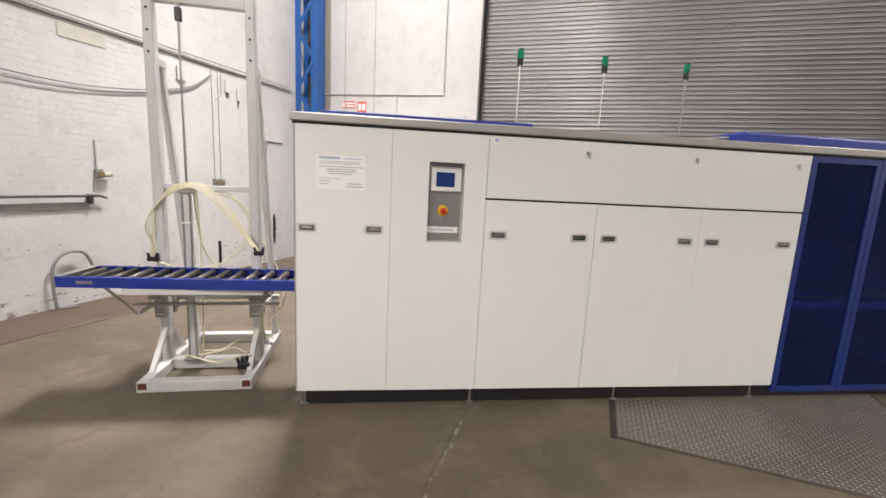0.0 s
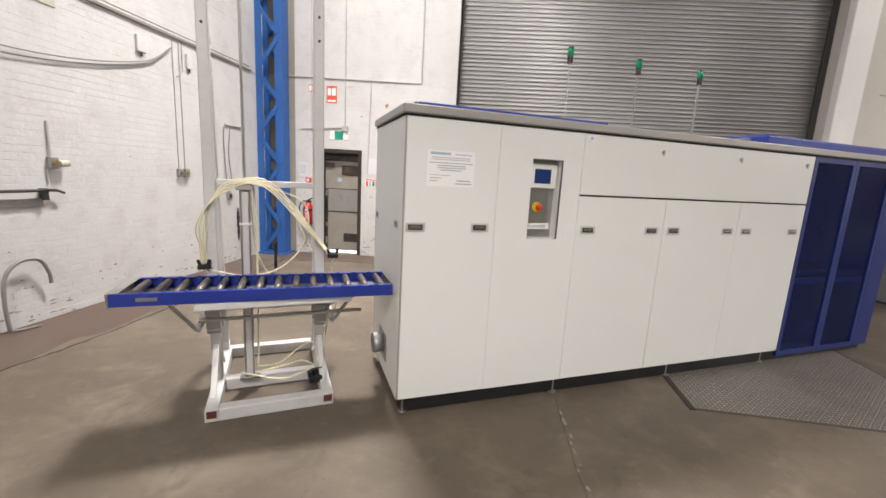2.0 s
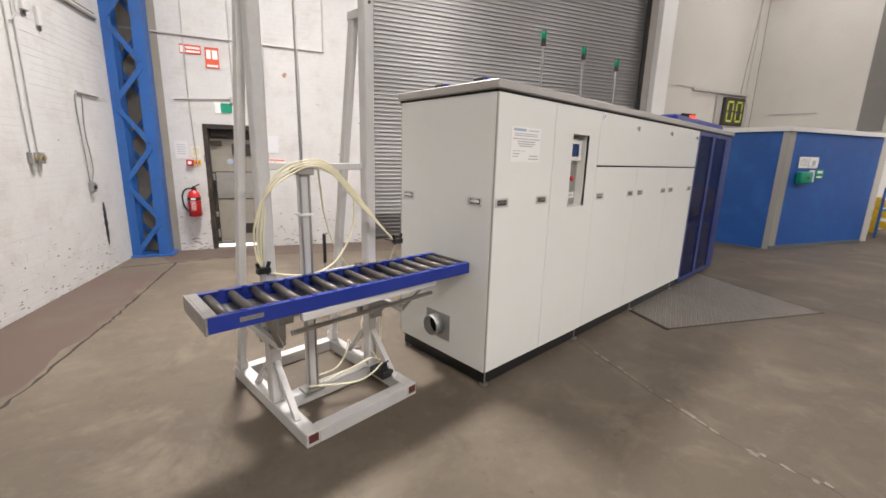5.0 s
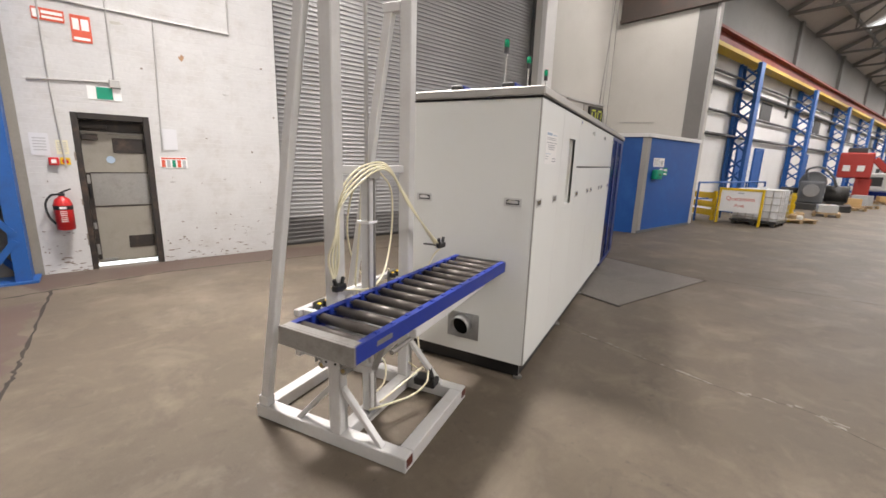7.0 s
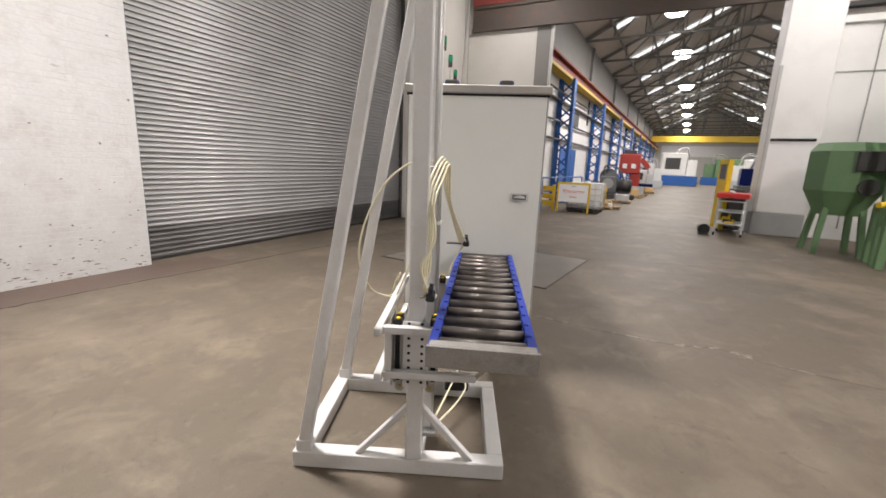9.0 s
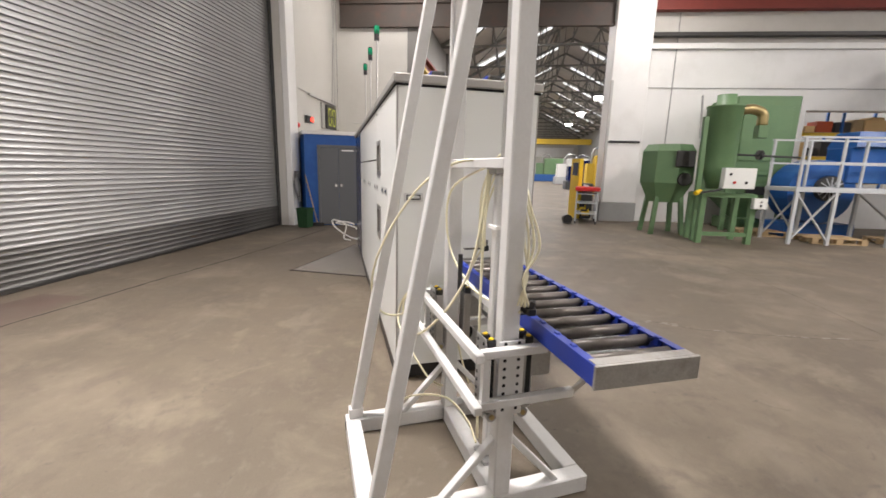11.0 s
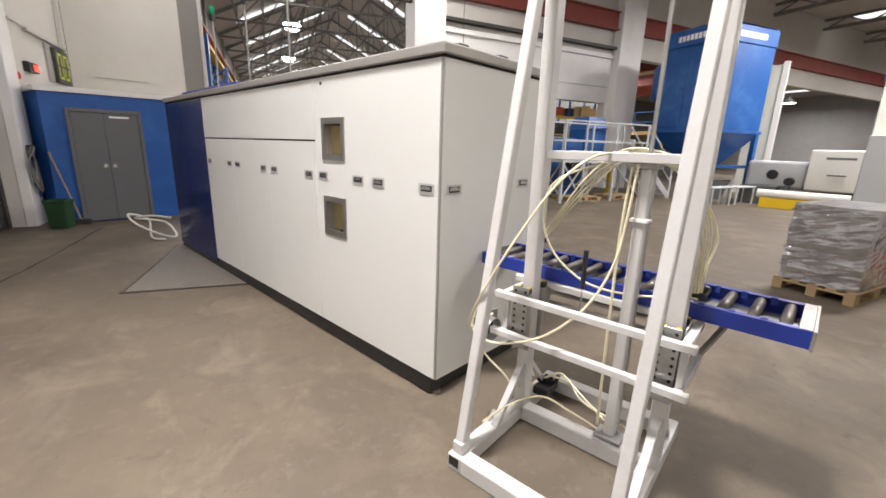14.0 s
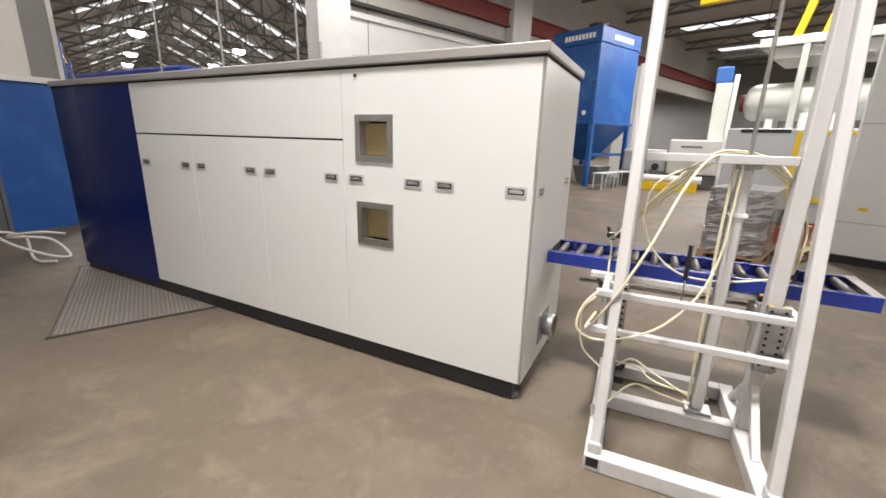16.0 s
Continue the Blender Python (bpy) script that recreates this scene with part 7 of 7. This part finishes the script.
for i in range(9):
    fup("lettering_bar", box(U0 - 0.034, U0 - 0.030, V1 - 0.9 - i * 0.15, V1 - 0.79 - i * 0.15, Z1 + 0.18, Z1 + 0.36), M_PAPER)
    fup("lettering_bar", box(U0 + 0.25 + i * 0.15, U0 + 0.36 + i * 0.15, V1 + 0.031, V1 + 0.035, Z1 + 0.18, Z1 + 0.36), M_PAPER)
fup("collar", box(U0 - 0.06, U1 + 0.06, V0 - 0.06, V1 + 0.06, Z0 - 0.12, Z0 - 0.002, 0.01))
bm = bmesh.new()
a = [bm.verts.new(p) for p in ((U0, V0, Z0 - 0.12), (U1, V0, Z0 - 0.12), (U1, V1, Z0 - 0.12), (U0, V1, Z0 - 0.12))]
cu_, cv_ = (U0 + U1) / 2, (V0 + V1) / 2
b = [bm.verts.new(p) for p in ((cu_ - 0.25, cv_ - 0.25, 0.95), (cu_ + 0.25, cv_ - 0.25, 0.95), (cu_ + 0.25, cv_ + 0.25, 0.95), (cu_ - 0.25, cv_ + 0.25, 0.95))]
bm.faces.new(a)
bm.faces.new(b)
for i in range(4):
    bm.faces.new((a[i], a[(i + 1) % 4], b[(i + 1) % 4], b[i]))
fup("hopper", bm)
for u_ in (U0 + 0.06, U1 - 0.06):
    for v_ in (V0 + 0.06, V1 - 0.06):
        fup("leg", box(u_ - 0.08, u_ + 0.08, v_ - 0.08, v_ + 0.08, 0, Z0 - 0.121, 0.006))
for u_ in (U0 + 0.06, U1 - 0.06):
    fup("leg_tie", box(u_ - 0.05, u_ + 0.05, V0 + 0.14, V1 - 0.14, 1.15, 1.25, 0.004))
for k, (u_, v_) in enumerate(((3.9, -9.3), (3.9, -10.6))):
    bn_ = thing("low_bench", at(u_, v_, 0, 90), "low grey steel bench on the floor", "bench", "low benches by the filter unit")
    part("top", box(-0.55, 0.55, -0.2, 0.2, 0.56, 0.60, 0.005), M_MACHGREY, bn_)
    for x in (-0.5, 0.46):
        for yy in (-0.18, 0.14):
            part("leg", box(x, x + 0.04, yy, yy + 0.04, 0, 0.558), M_MACHGREY, bn_)
skip = thing("waste_skip", at(5.3, -10.9), "dark steel bin under the filter unit", "bin")
part("bin_body", lathe([(0.55, 0.0), (0.78, 0.70), (0.80, 0.72), (0.70, 0.71)], None, 4, pose(0, 0, 0, 0, 0, 45)), M_GREYDOOR, skip)

# ---- right-hand machines ----
wc = pallet("foil_pallet", at(-1.95, -2.03, 0, 91), "wooden pallet under a wrapped load")
fl = thing("wrapped_load", at(-1.95, -2.03, 0.145, 91), "load wrapped in crumpled clear plastic on a pallet", "wrapped load")
bm = bmesh.new()
random.seed(11)
NX, NZ = 40, 26
ring = []
for j in range(NZ + 1):
    z = 0.002 + 0.93 * j / NZ
    row = []
    for i in range(NX):
        a = 2 * math.pi * i / NX
        sx, sy = math.cos(a), math.sin(a)
        k = max(abs(sx) / 0.57, abs(sy) / 0.38)
        w = 1 + 0.022 * noise.noise(Vector((sx * 3, sy * 3, z * 9))) + random.uniform(-0.012, 0.012)
        row.append(bm.verts.new((sx / k * w, sy / k * w, z + (random.uniform(-0.01, 0.01) if 0 < j < NZ else 0))))
    ring.append(row)
for j in range(NZ):
    for i in range(NX):
        bm.faces.new((ring[j][i], ring[j][(i + 1) % NX], ring[j + 1][(i + 1) % NX], ring[j + 1][i]))
bm.faces.new(ring[-1])
bm.faces.new(ring[0])
part("wrap", bm, M_FOIL, fl, "crumpled shiny stretch wrap")
for i in range(4):
    part("strap", box(-0.58, 0.58, -0.385, -0.378, 0.15 + 0.23 * i, 0.17 + 0.23 * i), M_ZINC, fl)

cr = thing("orange_crate", at(-2.38, -3.05, 0.145, 80), "orange plastic crate full of black scrap", "crate")
part("crate_body", box(-0.30, 0.30, -0.22, 0.22, 0.002, 0.26, 0.01), M_ORANGE, cr)
part("crate_rim", box(-0.32, 0.32, -0.24, 0.24, 0.262, 0.30, 0.01), M_ORANGE, cr)
for i in range(8):
    x, yy = random.uniform(-0.22, 0.22), random.uniform(-0.14, 0.14)
    part("scrap", lathe([(0.10, 0.30), (0.12, 0.36), (0.05, 0.42 + 0.02 * i)], None, 7, Matrix.Translation((x, yy, 0.0))), (M_BLACK, M_RUBBER, M_FOIL)[i % 3], cr)
pallet("pallet", at(-2.38, -3.05, 0, 80), "wooden pallet under an orange crate")

cab = thing("white_enclosure", at(-4.05, -3.8, 0, 4), "large white machine enclosure with yellow stickers", "machine enclosure")
part("housing", box(-1.0, 1.2, -0.9, 0.9, 0.12, 3.6, 0.02), M_MACHWHITE, cab)
part("kick_plate", box(-0.96, 1.16, -0.86, 0.86, 0, 0.118), M_BLACK, cab)
for z in (0.62, 2.0):
    part("panel_joint", box(-1.002, 1.202, 0.895, 0.904, z, z + 0.012), M_TRIM, cab)
part("sticker", box(0.9, 1.0, 0.901, 0.905, 0.80, 0.85), M_YELLOW, cab)
part("sticker", box(0.2, 0.28, 0.901, 0.905, 0.80, 0.85), M_YELLOW, cab)

gm = thing("grey_machine", at(-2.4, -7.2), "pale grey machining centre with yellow edge strips", "machine")
part("housing", box(-1.9, 1.85, -1.2, 1.2, 0.1, 2.05, 0.02), M_MACHGREY, gm)
part("plinth", box(-1.8, 1.75, -1.1, 1.1, 0, 0.098), M_DARK, gm)
for x in (0.55, -0.45):
    part("yellow_strip", box(x - 0.05, x + 0.05, 1.201, 1.215, 0.55, 2.0, 0.003), M_YELLOW, gm)
part("yellow_strip", box(-0.398, 0.498, 1.201, 1.215, 0.55, 0.65, 0.003), M_YELLOW, gm)
part("yellow_strip", box(-0.398, 0.498, 1.201, 1.215, 1.92, 2.0, 0.003), M_YELLOW, gm)
part("door_panel", box(-0.395, 0.495, 1.201, 1.211, 0.66, 1.91, 0.003), M_MACHGREY, gm)
part("black_slot", box(0.7, 1.6, 1.201, 1.206, 1.96, 2.03), M_BLACK, gm)
tk = thing("storage_tank", at(-2.0, -7.2, 2.06), "pale horizontal tank lying on the grey machine", "tank")
part("shell", lathe([(0.2, -1.45), (0.36, -1.40), (0.42, -1.3), (0.42, 1.3), (0.36, 1.42), (0.18, 1.5)], None, 28, pose(0, 0, 0.62, 0, 90)), M_TANK, tk, "", True)
part("end_cap", rod((1.5, 0, 0.62), (1.58, 0, 0.62), 0.2, None, 20), M_REDOX, tk, "rust red end cap")
for x in (-0.9, 0.9):
    part("saddle", box(x - 0.08, x + 0.08, -0.3, 0.3, 0.0, 0.24, 0.01), M_MACHWHITE, tk)
for x in (-0.3, 0.2):
    part("white_can", rod((x, 0.5, 0.0), (x, 0.5, 0.34), 0.14, None, 16), M_PAPER, tk)
dk = thing("overhead_deck", at(-2.45, -7.4), "pale overhead deck with a yellow lifting frame", "deck")
part("deck_plate", box(-1.6, 1.75, -0.9, 0.9, 3.8, 3.98, 0.01), M_TANK, dk)
part("deck_soffit", box(-1.4, 1.5, -0.8, 0.8, 3.55, 3.796, 0.02), M_MACHWHITE, dk)
for x in (-1.5, 0.9):
    for yy in (-0.85, 0.85):
        part("deck_post", box(x - 0.06, x + 0.06, yy - 0.06, yy + 0.06, 2.06 if abs(yy) < 2 and x < 1.7 else 0, 3.79), M_TANK, dk)
for x in (0.6, 1.1):
    part("frame_leg", beam((x + 0.18, 0, 3.98), (x - 0.1, 0, 5.2), 0.15, 0.15, None, 0.02), M_YELLOW, dk)
part("frame_beam", box(-1.2, 3.4, -0.1, 0.1, 5.15, 5.38, 0.01), M_YELLOW, dk)
wm = thing("white_lathe", at(2.81, -12.83, 0, 196.6), "white machine with a grey head and tall column", "machine")
part("bed", box(-1.9, 1.5, -0.7, 0.7, 0, 0.55, 0.03), M_GREYDOOR, wm)
part("grey_head", box(-1.85, -0.22, -0.6, 0.6, 0.552, 1.45, 0.08, None, 2), M_MACHGREY, wm)
part("spindle_port", rod((-1.1, -0.6, 1.0), (-1.1, -0.66, 1.0), 0.16, None, 20), M_BLACK, wm, "dark round port")
part("housing", box(-0.2, 1.5, -0.8, 0.7, 0.552, 1.85, 0.05, None, 2), M_MACHWHITE, wm)
part("hand_grip", box(0.3, 0.75, -0.84, -0.802, 1.05, 1.09, 0.01), M_GREYDOOR, wm)
part("badge_bar", box(0.2, 0.9, -0.806, -0.801, 1.55, 1.62), M_GREYDOOR, wm)
part("column", box(1.0, 1.55, 0.72, 1.2, 0, 4.0, 0.03), M_TANK, wm, "tall pale column")
part("column_edge", box(1.56, 1.72, 0.75, 1.15, 0, 4.3, 0.02), M_MACHWHITE, wm)
part("motor", box(0.95, 1.5, 0.78, 1.15, 4.002, 4.6, 0.04), M_COLUMN, wm, "blue motor on the column")
pr = thing("paper_tube", at(2.2, -10.9, 0, 196.6), "white tube lying on a low yellow stand", "tube")
part("tube_body", rod((-1.2, 0, 0.44), (1.0, 0, 0.44), 0.13, None, 18), M_HOSEW, pr)
part("tube_stand", box(-1.1, 0.9, -0.12, 0.12, 0, 0.31, 0.01), M_YELLOW, pr)
cm2 = thing("leaning_panel", at(6.15, -15.4, 0, 196), "tall pale panel standing behind the filter unit", "panel")
part("panel_body", box(-0.55, 0.35, -0.06, 0.06, 0, 5.2, 0.01), M_TANK, cm2)
part("panel_edge", box(0.352, 0.55, -0.10, 0.10, 0, 5.3, 0.01), M_MACHWHITE, cm2)
sb = thing("steel_bin", at(3.9, -11.8, 0, 196.6), "dark grey steel bin on the floor", "bin")
part("bin_shell", lathe([(0.68, 0.0), (0.74, 0.62), (0.70, 0.62), (0.64, 0.03)], None, 4, pose(0, 0, 0, 0, 0, 45)), M_GREYDOOR, sb)
part("reel", rod((0.75, -0.3, 0.8), (0.75, 0.1, 0.8), 0.13, None, 18), M_BLACK, sb)
part("bin_bracket", box(0.6, 0.8, -0.3, 0.1, 0.0, 0.62, 0.01), M_GREYDOOR, sb)
for k, (u_, v_) in enumerate(((14, -15), (18, -20), (16, -24), (22, -14))):
    far_machine(at(u_, v_, 0, 30 * k), 3.2, 2.2, 2.3, (M_MACHWHITE, M_COLUMN, M_MACHGREY, M_MACHWHITE)[k], M_GREYDOOR, "machine standing in the next bay")
mz = thing("mezzanine", at(14, -21), "blue railed mezzanine in the next bay", "mezzanine")
part("deck", box(-1.5, 8, -4, 4, 2.6, 2.8), M_BOARD, mz)
for x in np.arange(-1.4, 8, 1.3):
    part("rail_post", box(x, x + 0.05, 3.9, 3.95, 2.8, 3.9), M_COLUMN, mz)
for z in (3.3, 3.85):
    part("rail", box(-1.5, 8, 3.9, 3.95, z, z + 0.05), M_COLUMN, mz)
for x in (-1.2, 7.6):
    part("leg", box(x, x + 0.2, 3.6, 3.8, 0, 2.6), M_COLUMN, mz)
for v_ in (-14, -18, -22):
    solid("next_bay_beam", box(10.2, 29.8, v_ - 0.15, v_ + 0.15, 5.5, 6.1), M_REDOX, ROOM, "red oxide beam in the next bay", "beam")


# ---- lamp housings ----
def high_bay(m, label, group, drop=1.2, bowl=False):
    o = thing("high_bay_lamp", m, label, "lamp", group)
    part("reflector", lathe([(0.54, 0.0), (0.56, 0.0), (0.30, 0.28), (0.12, 0.32), (0.10, 0.5)], None, 20, Matrix.Translation((0, 0, 0.03))), M_ZINC, o, "", True)
    part("lamp_face", lathe([(0.12, -0.34), (0.36, -0.29), (0.5, -0.12), (0.53, 0.0), (0.53, 0.025)] if bowl else [(0.53, 0.0), (0.53, 0.025)], None, 24), M_LIGHTSKIN, o, "glowing lamp face")
    part("drop_rod", rod((0, 0, 0.53), (0, 0, drop), 0.02, None, 8), M_DARK, o)
    return o


# Housings for the lamps added over the bay.
for u_, v_, z, w in ADDED_BAY_LAMPS:
    high_bay(at(u_, v_, z + 0.02), "added high-bay lamp hanging from the bay roof", "bay lamps", 1.7)
for p, q in HALL_LAMPS:
    high_bay(HALL @ pose(p, q, 8.6), "bright high-bay lamp hanging in the hall", "hall lamps", roof_z(q) - 8.62, True)
# Housings for the fill lamps added in the next bay.
for u_, v_, z, w in ADDED_NEXT_LAMPS:
    high_bay(at(u_, v_, 6.2), "added lamp in the next bay", "next bay lamps", 1.02)


# ---- painted bricks of the two walls ----
def brick_mesh(name, w, h=0.0705, d=0.02, proud=0.0014):
    bm = box(-d, proud, -w / 2, w / 2, -h / 2, h / 2)
    face = [e for e in bm.edges if all(v.co.x > 0 for v in e.verts) and abs(e.verts[0].co.z - e.verts[1].co.z) < 1e-6]
    bmesh.ops.bevel(bm, geom=face, offset=0.0013, segments=1, affect="EDGES")
    me = bpy.data.meshes.new(name)
    bm.to_mesh(me)
    bm.free()
    me.materials.append(M_BRICK)
    return me


def brick_rows(y0, y1, z0, z1, skip=()):
    """Stretcher bond: centres and lengths of the bricks of a wall face."""
    row, z = 0, z0 + 0.0375
    while z < z1:
        y = y0 + (0.1125 if row % 2 else 0.0)
        if row % 2:
            yield y0 + 0.051, z, 0.1025
        else:
            y = y0
        while y + 0.215 <= y1:
            c = y + 0.1075
            if not any(a < c + 0.115 and c - 0.115 < b and c0 < z + 0.04 and z - 0.04 < d0 for a, b, c0, d0 in skip):
                yield c, z, 0.215
            y += 0.225
        z += 0.075
        row += 1


def course(bm, y0, y1, z, seed, depth=0.004):
    """One painted course: a shallow proud band whose face wanders, pinched here and there at a joint."""
    rows = []
    n = max(2, int((y1 - y0) / 0.075))
    for i in range(n + 1):
        y = y0 + (y1 - y0) * i / n
        off = 0.0018 + 0.6 * depth * noise.noise(Vector((y * 0.9, seed * 3.7, 3.0))) + 0.0008 * noise.noise(Vector((y * 9.0, seed * 5.1, 7.0)))
        if i % 3 == seed % 3 and random.random() < 0.3:
            off *= 0.3
        lift = 0.0022 * noise.noise(Vector((y * 1.7, seed * 2.3, 11.0)))
        rows.append([bm.verts.new(p) for p in ((-0.006, y, z - 0.0365 + lift), (max(0.0006, off), y, z - 0.034 + lift), (max(0.0006, off), y, z + 0.032 + lift), (-0.006, y, z + 0.0355 + lift))])
    for a, b in zip(rows, rows[1:]):
        for k in range(3):
            bm.faces.new((a[k], b[k], b[k + 1], a[k + 1]))


random.seed(21)
full, half = brick_mesh("brick", 0.225), brick_mesh("brick_half", 0.1125)
west = bpy.data.objects["wall_west"]
rest_w, count = bmesh.new(), 0
for y, z, w in brick_rows(-6.6, -0.08, 0, 0.9):
    off = 0.0045 * noise.noise(Vector((y * 0.9, z * 41.0, 3.0))) + random.uniform(-0.0012, 0.0012)
    if -5.6 < y and count < 300:
        b = new("brick", full if w > 0.2 else half)
        b.parent = west
        b.location, b.rotation_euler = (off, y, z), (random.uniform(-0.006, 0.006), random.uniform(-0.006, 0.006), 0)
        count += 1
for r in range(110):
    course(rest_w, -12.0, -5.7 if r < 12 else -0.08, 0.0375 + r * 0.075, r)


def joined(name, bm, parent):
    me = bpy.data.meshes.new(name)
    bmesh.ops.recalc_face_normals(bm, faces=bm.faces)
    bm.to_mesh(me)
    bm.free()
    me.materials.append(M_BRICK)
    ob = new(name, me)
    ob.parent = parent
    ob["kind"] = "stuff"
    return ob


joined("brickwork", rest_w, west)
north = bpy.data.objects["wall_north"]
rest_n = bmesh.new()
for y0, y1, r0 in ((-4.56, -4.08, 0), (-3.21, -1.41, 0), (-4.08, -3.21, 29)):
    for r in range(r0, 110):
        course(rest_n, y0, y1, 0.0375 + r * 0.075, r + 200, 0.003)
rest_n.transform(Matrix.Translation((0, NV, 0)) @ pose(0, 0, 0, 0, 0, -90))
joined("brickwork", rest_n, north)


# flaked paint and scuffs, thickest along the wall feet
def flakes(name, m, y0, y1, count, seed, label):
    random.seed(seed)
    bm = bmesh.new()
    for k in range(count):
        y, z = random.uniform(y0, y1), min(3.2, random.expovariate(3.2))
        w, h = random.uniform(0.006, 0.035) * (1.5 if z < 0.25 else 0.8), random.uniform(0.004, 0.014)
        n = random.randint(6, 9)
        ring = []
        for i in range(n):
            a = 2 * math.pi * i / n
            r = random.uniform(0.45, 1.15)
            ring.append(bm.verts.new((0.0046, y + w * r * math.cos(a), max(0.004, z + h * r * math.sin(a)))))
        top = bm.verts.new((0.0056, y, max(0.006, z)))
        for i in range(n):
            bm.faces.new((ring[i], ring[(i + 1) % n], top))
    ob = part(name, bm, M_CHIP)
    ob.matrix_world = m
    tagged(ob, label, "flaked paint", "", "stuff")


flakes("flaked_paint", LEFT, -6.5, -0.3, 170, 4, "small dark chips in the white wall paint")
flakes("flaked_paint", NORTH @ pose(0, NV, 0, 0, 0, -90), -3.2, -1.45, 80, 6, "small dark chips in the white wall paint")
flakes("flaked_paint", NORTH @ pose(0, NV, 0, 0, 0, -90), -4.55, -4.09, 40, 8, "small dark chips in the white wall paint")


def wall_spot(m, u, z, w, h, material, label, seed):
    """A ragged thin patch on the door wall round u, z."""
    random.seed(seed)
    bm, n = bmesh.new(), 11
    ring = [bm.verts.new((u + w * random.uniform(0.5, 1.1) * math.cos(math.tau * i / n), -0.0052, z + h * random.uniform(0.5, 1.1) * math.sin(math.tau * i / n))) for i in range(n)]
    peak = bm.verts.new((u, -0.0062, z))
    for i in range(n):
        bm.faces.new((ring[i], ring[(i + 1) % n], peak))
    solid("wall_spot", bm, material, m, label, "stain")


M_RUSTSTAIN = mat("rust_stain", (0.42, 0.24, 0.13), 0.8, 0, 0.3, 20, 0.1, 60, (0.62, 0.56, 0.50), 0.9, 26)
wall_spot(DW, -2.74, 3.0, 0.045, 0.05, M_RUSTSTAIN, "small rust stain on the white wall", 1)
wall_spot(DW, -3.46, 3.31, 0.09, 0.025, M_STAIN, "yellowed patch on the white wall", 2)
for k, (u, z) in enumerate(((-1.63, 3.02), (-1.47, 2.27), (-1.85, 1.69), (-3.24, 2.78), (-3.01, 1.21), (-2.2, 2.55))):
    wall_spot(DW, u, z, 0.022 if k < 4 else 0.05, 0.018, M_CHIP if k < 4 else M_PIPE, "dark chip in the white wall paint", 10 + k)
